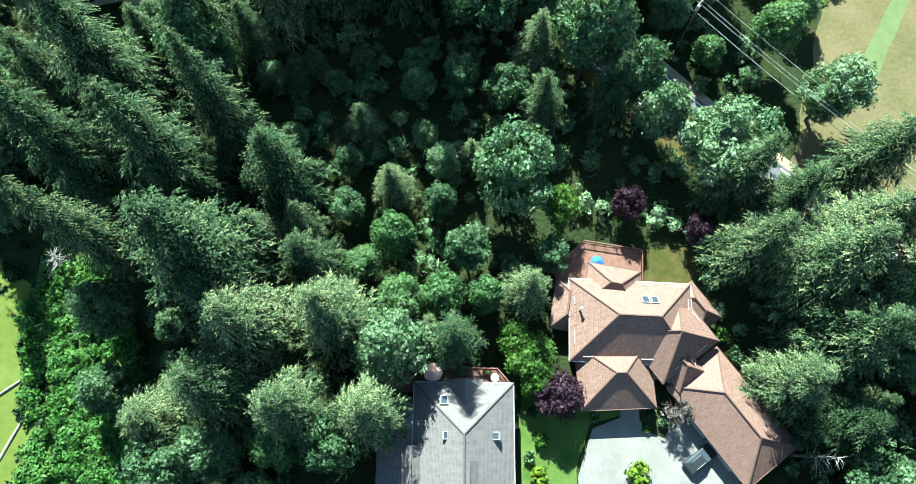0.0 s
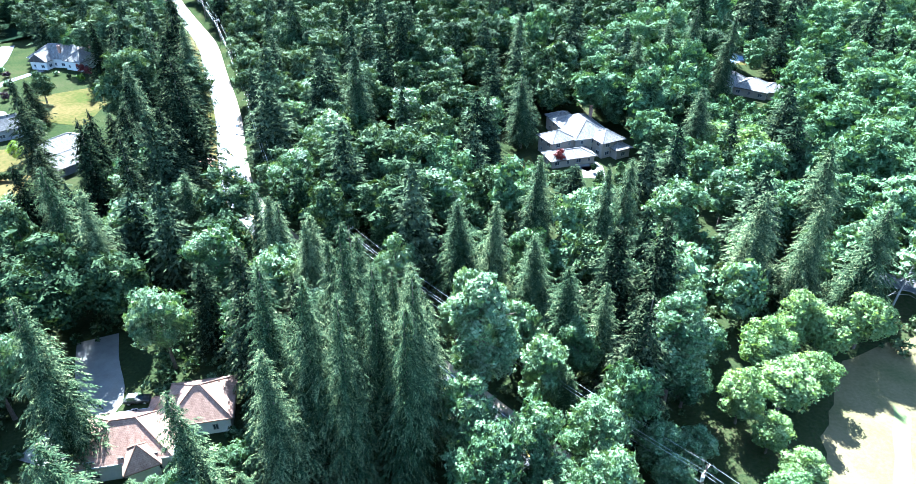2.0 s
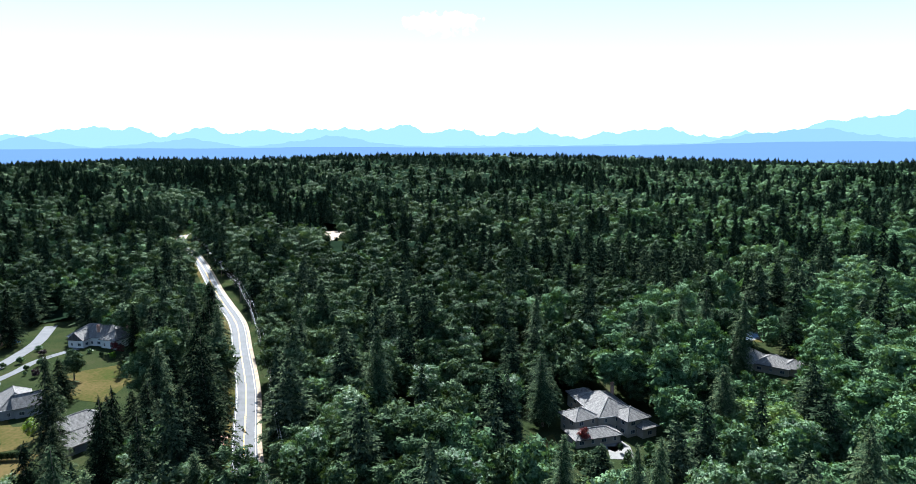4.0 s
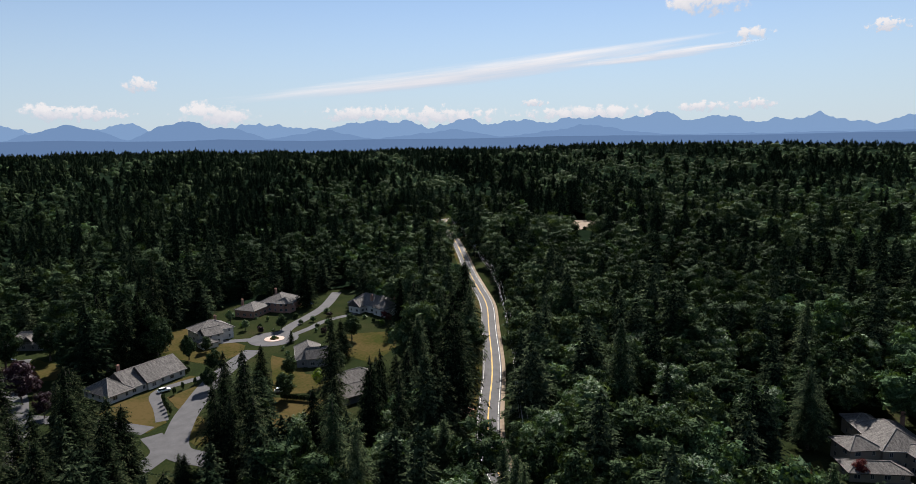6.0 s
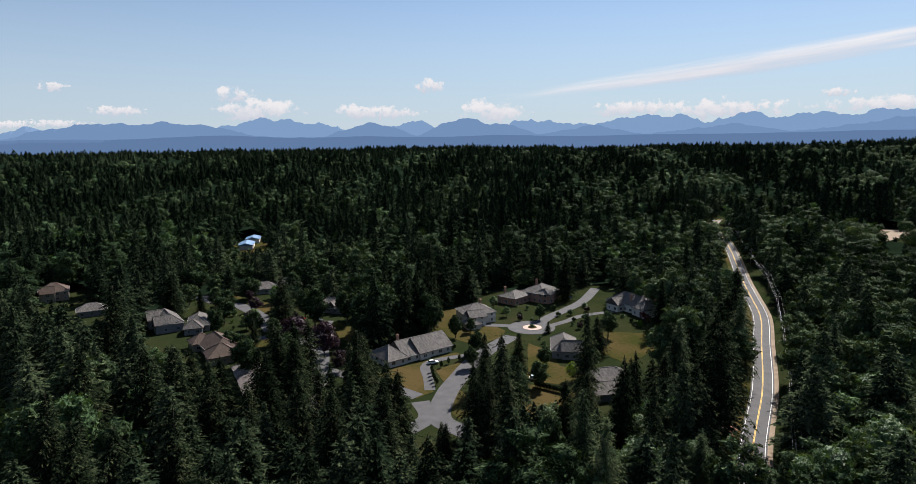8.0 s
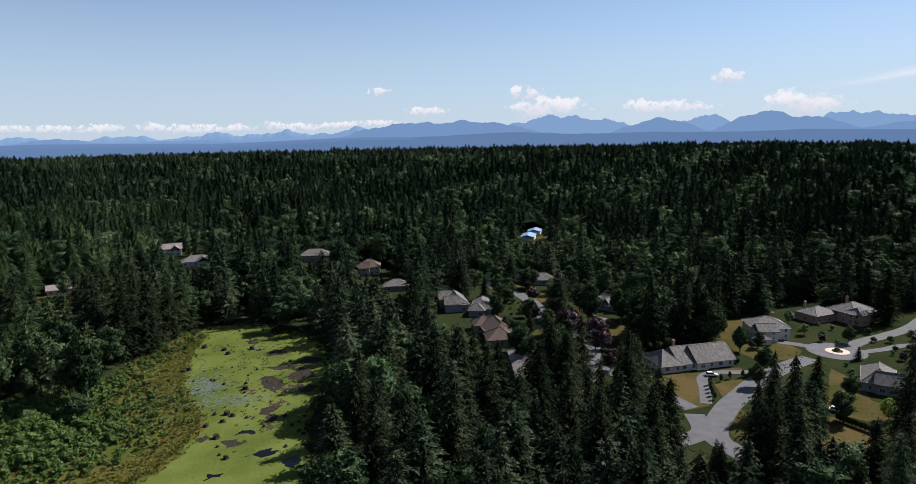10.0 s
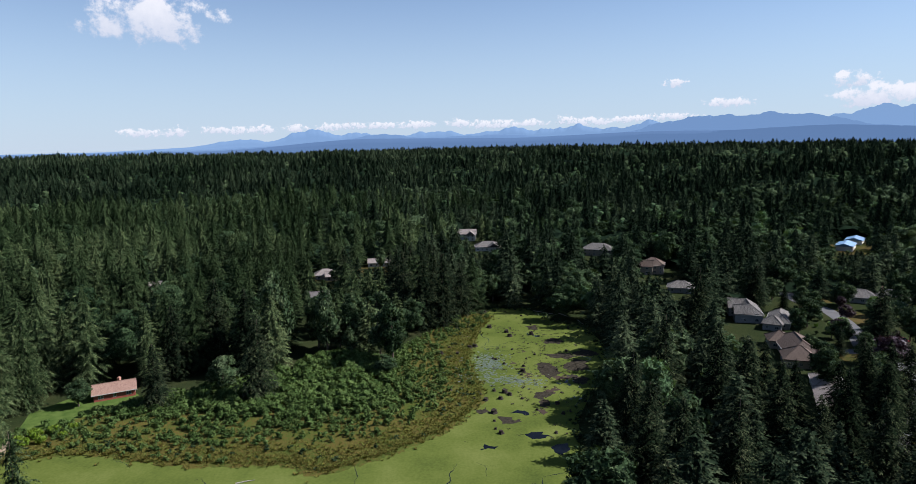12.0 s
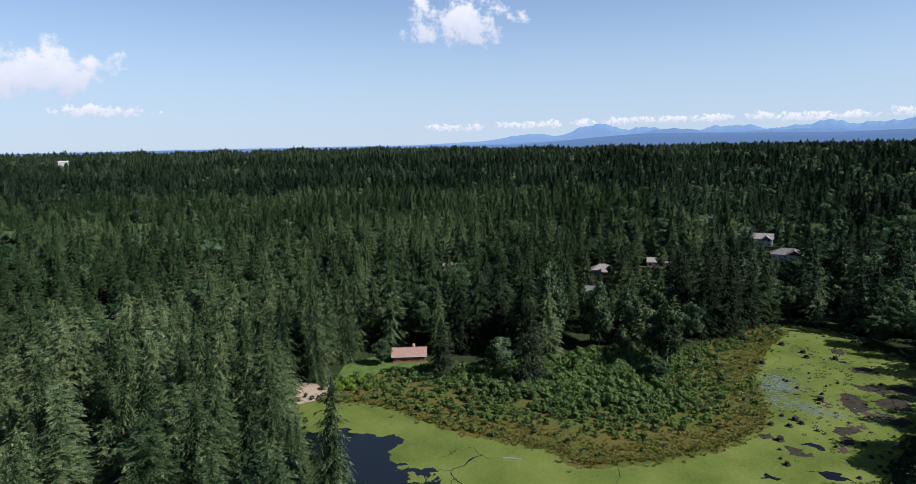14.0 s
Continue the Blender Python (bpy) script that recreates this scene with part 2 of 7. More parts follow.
M_TILE = roofing("clay roof tiles", (0.146, 0.088, 0.070), (0.250, 0.164, 0.132), 0.34, 0.22, 0.7, worn=0.4)
M_SHINGLE = roofing("grey roof shingles", (0.096, 0.086, 0.084), (0.142, 0.130, 0.127), 0.20, 0.36)
M_CEDAR = roofing("weathered cedar shakes", (0.046, 0.042, 0.040), (0.160, 0.149, 0.139), 0.30, 0.42, worn=1.1)
M_CAP = plain("pale ridge shakes", (0.110, 0.102, 0.095), (0.180, 0.168, 0.157), 1.5, 0.85, 0.3, 0.0, 0.1)
M_BROWNROOF = roofing("brown roof shingles", (0.075, 0.054, 0.044), (0.124, 0.094, 0.075), 0.26, 0.4)
M_TANSHAKE = roofing("warm tan cedar shakes", (0.190, 0.110, 0.078), (0.340, 0.215, 0.160), 0.28, 0.36, worn=0.9)
M_TANROOF = roofing("pinkish brown roof shingles", (0.190, 0.118, 0.092), (0.290, 0.190, 0.152), 0.26, 0.4)
M_PINKROOF = roofing("pale roof shingles", (0.162, 0.140, 0.131), (0.234, 0.207, 0.194), 0.26, 0.4)
M_BLUEROOF = plain("blue tarp roof", (0.07, 0.15, 0.26), (0.12, 0.22, 0.36), 0.6, 0.6, 0.1)

k = Mat("forest floor")
c = k.coord()
f = k.math("ADD", k.math("MULTIPLY", k.noise(c, 0.06, 6), 0.5), k.math("MULTIPLY", k.noise(c, 1.4, 5), 0.5))
col = k.ramp(f, [(0.30, (0.010, 0.012, 0.007)), (0.45, (0.015, 0.022, 0.009)), (0.55, (0.022, 0.027, 0.011)), (0.70, (0.036, 0.029, 0.018))])
k.bump(k.noise(c, 2.0, 5), 0.8, 0.3)
M_FLOOR = k.done(col, 1.0, 0.0, 0.0)

k = Mat("dry lawn")
c = k.coord()
f = k.math("ADD", k.math("MULTIPLY", k.noise(c, 0.045, 4), 0.65), k.math("MULTIPLY", k.noise(c, 0.8, 5), 0.35))
col = k.ramp(f, [(0.34, (0.020, 0.032, 0.008)), (0.46, (0.038, 0.036, 0.012)), (0.60, (0.068, 0.050, 0.021))])
k.bump(k.noise(c, 4.0, 4), 0.5, 0.1)
M_LAWN = k.done(col, 1.0, 0.0, 0.0)

k = Mat("mown hay field")
c = k.coord()
w = k.n("TexWave", Scale=0.035, Distortion=4.0, Detail=4.0)
w.bands_direction = "X"
mp = k.n("Mapping")
mp.inputs["Rotation"].default_value = (0, 0, radians(-45))
k.l(c, mp.inputs["Vector"])
k.l(mp.outputs[0], w.inputs["Vector"])
f = k.math("ADD", k.math("MULTIPLY", w.outputs["Fac"], 0.06), k.math("ADD", k.math("MULTIPLY", k.noise(c, 0.09, 4), 0.5), k.math("MULTIPLY", k.noise(c, 1.5, 5), 0.40)))
col = k.ramp(f, [(0.30, (0.046, 0.053, 0.021)), (0.44, (0.074, 0.065, 0.031)), (0.62, (0.100, 0.080, 0.044))])
k.bump(k.noise(c, 4.0, 4), 0.5, 0.1)
M_FIELD = k.done(col, 1.0, 0.0, 0.0)

M_LAWN_GREEN = plain("fresh grass", (0.030, 0.056, 0.012), (0.070, 0.100, 0.026), 0.3, 1.0, 0.5, 0.0, 0.0)

# pond: duckweed cover, open water to the south-east, mud flats and cracks
k = Mat("duckweed pond")
c = k.coord()
sep = k.n("SeparateXYZ")
k.l(c, sep.inputs[0])
dx = k.math("SUBTRACT", sep.outputs[0], -92.0)
dy = k.math("SUBTRACT", sep.outputs[1], -128.0)
d_open = k.math("SQRT", k.math("ADD", k.math("MULTIPLY", dx, dx), k.math("MULTIPLY", dy, dy)))
d_open = k.math("ADD", d_open, k.math("MULTIPLY", k.math("SUBTRACT", k.noise(c, 0.07, 6), 0.5), 60.0))
openw = k.math("LESS_THAN", d_open, 46.0)
vor = k.n("TexVoronoi", Scale=0.035)
vor.feature = "DISTANCE_TO_EDGE"
nz = k.n("TexNoise", Scale=0.045, Detail=5.0)
k.l(c, nz.inputs["Vector"])
vm = k.n("VectorMath")
vm.operation = "MULTIPLY_ADD"
k.l(nz.outputs["Color"], vm.inputs[0])
vm.inputs[1].default_value = (30, 30, 0)
k.l(c, vm.inputs[2])
k.l(vm.outputs[0], vor.inputs["Vector"])
crack = k.math("LESS_THAN", vor.outputs["Distance"], k.math("MULTIPLY", k.math("SUBTRACT", k.noise(c, 0.03, 3), 0.45), 0.036))
dmx = k.math("SUBTRACT", sep.outputs[0], -238.0)
dmy = k.math("SUBTRACT", sep.outputs[1], 0.0)
d_mud = k.math("SQRT", k.math("ADD", k.math("MULTIPLY", k.math("MULTIPLY", dmx, dmx), 0.25), k.math("MULTIPLY", dmy, dmy)))
mudn = k.math("SUBTRACT", k.noise(c, 0.085, 5), k.math("MULTIPLY", d_mud, 0.006))
mud = k.math("GREATER_THAN", mudn, 0.56)
pool = k.math("GREATER_THAN", k.math("SUBTRACT", k.noise(c, 0.14, 5, 0.6), k.math("MULTIPLY", d_mud, 0.004)), 0.60)
weed = k.ramp(k.math("ADD", k.math("MULTIPLY", k.noise(c, 0.05, 4), 0.7), k.math("MULTIPLY", k.noise(c, 1.2, 5), 0.3)),
              [(0.35, (0.040, 0.056, 0.013)), (0.50, (0.064, 0.082, 0.018)), (0.66, (0.088, 0.104, 0.028))])
col = k.mix(mud, weed, (0.040, 0.030, 0.024))
wet = k.math("MAXIMUM", openw, k.math("MAXIMUM", crack, pool))
col = k.mix(wet, col, (0.004, 0.006, 0.008))
rough = k.math("SUBTRACT", 0.85, k.math("MULTIPLY", wet, 0.78))
k.bump(k.noise(c, 5.0, 3), 0.15, 0.04)
M_POND = k.done(col, rough)
k.l(k.math("MULTIPLY", wet, 0.16), k.b.inputs["Specular IOR Level"])

k = Mat("sedge mud")
c = k.coord()
f = k.math("ADD", k.math("MULTIPLY", k.noise(c, 0.07, 5), 0.5), k.math("MULTIPLY", k.noise(c, 0.9, 5), 0.5))
col = k.ramp(f, [(0.32, (0.026, 0.046, 0.009)), (0.46, (0.046, 0.056, 0.013)), (0.56, (0.066, 0.050, 0.015)), (0.68, (0.052, 0.090, 0.014))])
k.bump(k.noise(c, 2.5, 4), 0.8, 0.2)
M_MARSH = k.done(col, 1.0, 0.0, 0.0)


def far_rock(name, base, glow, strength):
    """Distant range; the blue haze of miles of air is put into its glow."""
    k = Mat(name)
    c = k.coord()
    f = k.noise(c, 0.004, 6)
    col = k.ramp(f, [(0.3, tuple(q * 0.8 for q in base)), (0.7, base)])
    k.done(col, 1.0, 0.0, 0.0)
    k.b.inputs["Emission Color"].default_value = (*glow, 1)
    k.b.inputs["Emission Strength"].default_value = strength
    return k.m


# ---- plan ----
POND = [(-339, -38), (-340, -21), (-328, -10), (-314, -4), (-310, 9), (-296, 14), (-279, 18), (-254, 17), (-229, 11), (-202, 5), (-181, 5), (-150, 4),
        (-110, 8), (-72, 24), (-60, 18), (-54, -5), (-62, -50), (-92, -92), (-112, -112), (-128, -150), (-143, -168), (-157, -160), (-163, -151),
        (-166, -136), (-163, -112), (-166, -89), (-168, -79), (-163, -67), (-175, -55), (-190, -42), (-201, -38), (-212, -35), (-223, -36),
        (-238, -41), (-258, -46), (-274, -47), (-301, -47), (-323, -42)]
MARSH = [(-323, -38), (-301, -42), (-274, -42), (-258, -41), (-238, -36), (-223, -31), (-212, -30), (-201, -33), (-188, -38), (-171, -51), (-158, -67), (-162, -79), (-160, -89), (-157, -112),
         (-160, -136), (-158, -150), (-150, -162), (-164, -176), (-186, -158), (-202, -142), (-214, -122), (-236, -108), (-256, -98), (-250, -74),
         (-289, -64), (-330, -52)]
ROAD = [(120, -22), (90, 4), (70, 20), (48, 38), (30, 54), (5, 78), (-25, 108), (-50, 136), (-73, 167), (-97, 226), (-120, 276), (-141, 321),
        (-165, 361), (-188, 399), (-240, 489), (-281, 555), (-318, 606), (-345, 665), (-352, 730), (-345, 800)]


def smooth_path(pts, step=4.0):
    """Points at even steps along a rounded line through pts."""
    p = np.array(pts, float)
    p = np.vstack([2 * p[0] - p[1], p, 2 * p[-1] - p[-2]])
    res = []
    for i in range(1, len(p) - 2):
        n = max(2, int(np.linalg.norm(p[i + 1] - p[i]) / step))
        u = np.linspace(0, 1, n, endpoint=False)[:, None]
        a, b, c, d = p[i - 1], p[i], p[i + 1], p[i + 2]
        res.append(0.5 * (2 * b + (c - a) * u + (2 * a - 5 * b + 4 * c - d) * u ** 2 + (3 * b - a - 3 * c + d) * u ** 3))
    res.append(p[-2][None])
    return np.vstack(res)


def inside(poly, x, y):
    """Which of the points x, y lie within poly."""
    hit = np.zeros(np.shape(x), bool)
    n = len(poly)
    for i in range(n):
        (x1, y1), (x2, y2) = poly[i], poly[(i + 1) % n]
        if y1 == y2:
            continue
        cross = (y1 > y) != (y2 > y)
        hit ^= cross & (x < (x2 - x1) * (y - y1) / (y2 - y1) + x1)
    return hit


def edge_distance(poly, x, y):
    best = np.full(np.shape(x), 1e9)
    n = len(poly)
    for i in range(n):
        (x1, y1), (x2, y2) = poly[i], poly[(i + 1) % n]
        ex, ey = x2 - x1, y2 - y1
        u = np.clip(((x - x1) * ex + (y - y1) * ey) / (ex * ex + ey * ey + 1e-9), 0, 1)
        best = np.minimum(best, np.hypot(x - x1 - u * ex, y - y1 - u * ey))
    return best


def ground_z(x, y):
    """Height of the land: flat near by, a basin at the pond, a wooded rise that makes the skyline."""
    x, y = np.asarray(x, float), np.asarray(y, float)
    r, az = np.hypot(x, y), np.degrees(np.arctan2(-x, y))
    u = np.clip((r - 650) / 1150, 0, 1)
    crest = np.interp(az, [-40, -20, -10, 2, 20, 34, 50, 63, 75, 95, 160], [26, 30, 42, 54, 52, 45, 48, 53, 48, 44, 44])
    z = crest * u * u * (3 - 2 * u) - 40 * np.clip((r - 2300) / 1500, 0, 1)
    v = np.clip((r - 650) / 900, 0, 1)
    z = z + v * (4 * np.sin(x / 310 + 1.3) * np.cos(y / 270) + 2.5 * np.sin(x / 140 + y / 190))
    ins = inside(POND, x, y)
    d = edge_distance(POND, x, y)
    return z - np.where(ins, np.clip(d / 6, 0, 1) * 0.8 + 0.25, 0.0)


# ---- mesh helpers ----
def finish(name, bm, material, smooth=False):
    me = bpy.data.meshes.new(name)
    bm.to_mesh(me)
    bm.free()
    for m in material if isinstance(material, (list, tuple)) else [material]:
        me.materials.append(m)
    if smooth:
        me.polygons.foreach_set("use_smooth", [True] * len(me.polygons))
    return me


def part(name, bm, material, parent, label="", smooth=False):
    """Links a bmesh as one mesh object under a thing or a part."""
    ob = new(name, finish(name, bm, material, smooth) if isinstance(bm, bmesh.types.BMesh) else bm)
    ob.parent = parent
    return tagged(ob, label)


def raw_mesh(name, verts, faces, material, tint=None):
    """A mesh from arrays of vertices and of faces with equal corners."""
    verts, faces = np.asarray(verts, np.float32), np.asarray(faces, np.int32)
    me = bpy.data.meshes.new(name)
    nf, corners = faces.shape
    me.vertices.add(len(verts))
    me.vertices.foreach_set("co", verts.ravel())
    me.loops.add(nf * corners)
    me.loops.foreach_set("vertex_index", faces.ravel())
    me.polygons.add(nf)
    me.polygons.foreach_set("loop_start", np.arange(nf, dtype=np.int32) * corners)
    me.polygons.foreach_set("loop_total", np.full(nf, corners, np.int32))
    me.materials.append(material)
    if tint is not None:
        a = me.attributes.new("tint", "FLOAT", "POINT")
        a.data.foreach_set("value", np.asarray(tint, np.float32))
    me.update(calc_edges=True)
    me.shade_smooth()
    return me


def box(bm, x0, x1, y0, y1, z0, z1, m=None):
    v = [bm.verts.new((x, y, z)) for z in (z0, z1) for x, y in ((x0, y0), (x1, y0), (x1, y1), (x0, y1))]
    if m is not None:
        for q in v:
            q.co = m @ q.co
    for f in ((3, 2, 1, 0), (4, 5, 6, 7), (0, 1, 5, 4), (1, 2, 6, 5), (2, 3, 7, 6), (3, 0, 4, 7)):
        bm.faces.new([v[i] for i in f])
    return v


def tube(bm, pts, radii, sides=8):
    """A round bar along pts."""
    rings = []
    for i, p in enumerate(pts):
        p = Vector(p)
        d = (Vector(pts[min(i + 1, len(pts) - 1)]) - Vector(pts[max(i - 1, 0)])).normalized()
        q = d.to_track_quat("Z", "Y")
        rings.append([bm.verts.new(p + q @ Vector((math.cos(2 * math.pi * k / sides) * radii[i], math.sin(2 * math.pi * k / sides) * radii[i], 0))) for k in range(sides)])
    for a, b in zip(rings, rings[1:]):
        for k in range(sides):
            bm.faces.new((a[k], a[(k + 1) % sides], b[(k + 1) % sides], b[k]))
    bm.faces.new(rings[0][::-1])
    bm.faces.new(rings[-1])


def patch(name, pts, z, material, label, category, edge=0.0, pace=3.0):
    """A flat piece of ground cover with an uneven or straight outline."""
    bm = bmesh.new()
    loop = []
    n = len(pts)
    for i in range(n):
        a, b = Vector(pts[i]), Vector(pts[(i + 1) % n])
        steps = max(1, int((b - a).length / pace)) if edge else 1
        for s in range(steps):
            p = a.lerp(b, s / steps)
            if edge:
                p += Vector((noise.noise((p.x * 0.3, p.y * 0.3, 1)), noise.noise((p.x * 0.3, p.y * 0.3, 7)))) * edge
                if pace < 2:
                    p += Vector((noise.noise((p.x * 1.1, p.y * 1.1, 3)), noise.noise((p.x * 1.1, p.y * 1.1, 9)))) * edge * 0.5
            loop.append(bm.verts.new((p.x, p.y, z)))
    f = bm.faces.new(loop)
    if f.normal.z < 0 or f.calc_area() < 0:
        f.normal_flip()
    bm.normal_update()
    if f.normal.z < 0:
        f.normal_flip()
    ex = bmesh.ops.extrude_face_region(bm, geom=[f])
    for v in ex["geom"]:
        if isinstance(v, bmesh.types.BMVert):
            v.co.z += 0.04
    bmesh.ops.triangulate(bm, faces=[q for q in bm.faces if len(q.verts) > 4])
    ob = new(name, finish(name, bm, material))
    return tagged(ob, label, category, kind="structure")


def strip(name, pts, width, z, material, parent=None, offset=0.0, thick=0.04, skip=None):
    """A band of even width along a line, for roads and their lines."""
    p = np.asarray(pts, float)
    d = np.gradient(p, axis=0)
    d /= np.linalg.norm(d, axis=1)[:, None]
    nrm = np.stack([-d[:, 1], d[:, 0]], 1)
    bm = bmesh.new()
    rows = []
    for i in range(len(p)):
        zz = float(ground_z(*p[i])) + z
        a, b = p[i] + nrm[i] * (offset + width / 2), p[i] + nrm[i] * (offset - width / 2)
        rows.append([bm.verts.new((*a, zz - thick)), bm.verts.new((*a, zz)), bm.verts.new((*b, zz)), bm.verts.new((*b, zz - thick))])
    for i in range(len(rows) - 1):
        if skip and skip(i):
            continue
        for j in range(3):
            bm.faces.new((rows[i][j], rows[i][j + 1], rows[i + 1][j + 1], rows[i + 1][j]))
    bmesh.ops.delete(bm, geom=[v for v in bm.verts if not v.link_faces], context="VERTS")
    bmesh.ops.recalc_face_normals(bm, faces=bm.faces)
    ob = new(name, finish(name, bm, material))
    ob.parent = parent
    return ob


# ---- ground, water, road ----
def axis(lo, hi):
    """Grid lines: close together near the middle, wide far off."""
    near = np.arange(lo, hi + 1, 6.0)
    far = []
    s, q = 6.0, 0.0
    while q < 4900 - max(abs(lo), abs(hi)):
        s *= 1.25
        q += min(s, 160)
        far.append(q)
    far = np.array(far)
    return np.concatenate([(lo - far)[::-1], near, hi + far])


gx, gy = axis(-380, 130), axis(-260, 330)
X, Y = np.meshgrid(gx, gy)
Z = ground_z(X, Y)
idx = np.arange(X.size).reshape(X.shape)
quads = np.stack([idx[:-1, :-1], idx[:-1, 1:], idx[1:, 1:], idx[1:, :-1]], -1).reshape(-1, 4)
ground = new("ground", raw_mesh("ground", np.stack([X, Y, Z], -1).reshape(-1, 3), quads, M_FLOOR))
tagged(ground, "dark forest floor with moss, needles and low growth", "ground", kind="structure")

bm = bmesh.new()
f = bm.faces.new([bm.verts.new((x, y, -0.12)) for x, y in POND])
bm.normal_update()
if f.normal.z < 0:
    f.normal_flip()
bmesh.ops.triangulate(bm, faces=[f])
tagged(new("water", finish("water", bm, M_POND)), "still pond covered with bright green duckweed", "pond", kind="structure")
patch("marsh", MARSH, 0.02, M_MARSH, "boggy brown and green shore of the pond", "marsh", 2.2, 2.2)

# the ragged wet margin of the marsh, sloping down to the duckweed
shore = np.array(smooth_path(MARSH[:17], 0.8))
reach = np.array([shore[min(i + 5, len(shore) - 1)] - shore[max(i - 5, 0)] for i in range(len(shore))])
reach /= np.linalg.norm(reach, axis=1)[:, None]
side = np.stack([-reach[:, 1], reach[:, 0]], 1)
wave = np.array([1.6 * noise.noise((x * 0.22, y * 0.22, 4)) + 1.1 * noise.noise((x * 0.9, y * 0.9, 8)) for x, y in shore])
bm = bmesh.new()
rows = []
for p, q, w in zip(shore, side, wave):
    steps = ((2.0 + 1.3 * w, -0.135), (1.3 + 0.8 * w, -0.02), (0.7 + 0.3 * w, 0.068), (-3.5, 0.068))
    rows.append([bm.verts.new((p[0] + q[0] * d, p[1] + q[1] * d, z)) for d, z in steps])
for a, b in zip(rows, rows[1:]):
    for k in range(3):
        bm.faces.new((a[k], a[k + 1], b[k + 1], b[k]))
bmesh.ops.recalc_face_normals(bm, faces=bm.faces)
tagged(new("marsh_margin", finish("marsh_margin", bm, M_MARSH, True)), "ragged brown and green wet margin of the marsh", "marsh", kind="structure")

road_line = smooth_path(ROAD, 4.0)
road = strip("road", road_line, 7.8, 0.10, M_ASPHALT)
tagged(road, "two-lane grey asphalt road through the woods", "road", kind="structure")
strip("edge_line", road_line, 0.16, 0.118, M_WHITE, road, 3.3, 0.012)
strip("edge_line", road_line, 0.16, 0.118, M_WHITE, road, -3.3, 0.012)
strip("centre_line", road_line, 0.14, 0.118, M_YELLOW, road, 0.14, 0.012)
strip("centre_line", road_line, 0.14, 0.118, M_YELLOW, road, -0.14, 0.012)
strip("verge", road_line, 2.6, 0.06, M_LAWN, None, 5.1)["kind"] = "structure"
strip("verge", road_line, 1.5, 0.06, M_DIRT, None, -4.6)["kind"] = "structure"


# ---- distance: mountain ranges and clouds ----
def range_of(name, peaks, dist, base_el, material, label, seed, floor, rough=0.10, az0=-60.0, az1=175.0):
    """A far range: each peak is (heading, height in degrees, half width in degrees)."""
    az = np.arange(az0, az1, 0.12)
    el = np.interp(az, [p[0] for p in floor], [p[1] for p in floor])
    for i, (a, top, wid) in enumerate(peaks):
        u = np.clip(np.abs(az - a) / wid, 0, 1)
        el = np.maximum(el, el + (top - el) * (0.35 * (1 - u) + 0.65 * (0.5 + 0.5 * np.cos(u * math.pi))))
    bump = np.zeros(az.shape)
    for amp, freq in ((1.0, 0.55), (0.62, 1.13), (0.42, 2.05), (0.26, 3.9), (0.16, 7.3)):
        bump += amp * (0.64 - np.abs(np.sin(az * freq + seed * (1 + freq)))) * 1.3
    el = el + bump * rough * np.clip((el - base_el) * 1.0 + 0.1, 0, 1.2)
    rows = []
    rad = np.radians(az)
    for u, d in ((0.0, -36), (0.35, -24), (0.72, -10), (1.0, 0), (0.2, 12)):
        wob = np.array([noise.noise((a * 0.2, seed + u * 2, 3)) for a in az]) * 8 * (1 - u)
        r = dist + d + wob
        low = EYE_Z + math.tan(radians(base_el - 0.9)) * dist
        z = low + (EYE_Z + np.tan(np.radians(el)) * dist - low) * u
        rows.append(np.stack([-np.sin(rad) * r, np.cos(rad) * r, z], 1))
    V = np.vstack(rows)
    n = len(az)
    F = np.array([(j * n + i, j * n + i + 1, (j + 1) * n + i + 1, (j + 1) * n + i) for j in range(len(rows) - 1) for i in range(n - 1)])
    ob = new(name, raw_mesh(name, V, F, material))
    ob.data.polygons.foreach_set("use_smooth", [True] * len(F))
    return tagged(ob, label, "mountains", kind="structure")


HIGH = [(67.5, 1.9, 4), (66.2, 2.04, 2.2), (64.0, 2.14, 2.6), (62.5, 1.9, 3), (52.9, 1.87, 2.6), (43.8, 1.72, 3), (40.8, 1.69, 3), (34.7, 2.03, 2.4), (33.1, 2.06, 2.4), (30.3, 1.92, 2.2), (25.2, 1.93, 3.4), (21.2, 1.85, 3),
        (16.4, 2.03, 3.4), (12.7, 1.98, 3), (9.1, 2.15, 4.4), (4.5, 1.95, 2.6), (0.0, 1.57, 2.5), (-2.9, 1.6, 4), (-12.2, 1.75, 6), (-19.7, 1.1, 5), (-30.2, 2.5, 11), (-45, 2.0, 9), (79.0, 1.5, 9),
        (90, 1.15, 5), (95, 1.05, 5), (101.9, 1.0, 4), (108.3, 1.0, 4), (112.5, 1.24, 3.5), (118, 0.5, 4)]
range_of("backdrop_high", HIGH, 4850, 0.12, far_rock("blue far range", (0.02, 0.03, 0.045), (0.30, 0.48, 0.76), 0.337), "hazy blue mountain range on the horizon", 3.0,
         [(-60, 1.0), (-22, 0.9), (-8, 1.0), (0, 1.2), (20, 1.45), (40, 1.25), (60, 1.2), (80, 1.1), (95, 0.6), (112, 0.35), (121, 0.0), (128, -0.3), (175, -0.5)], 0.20)
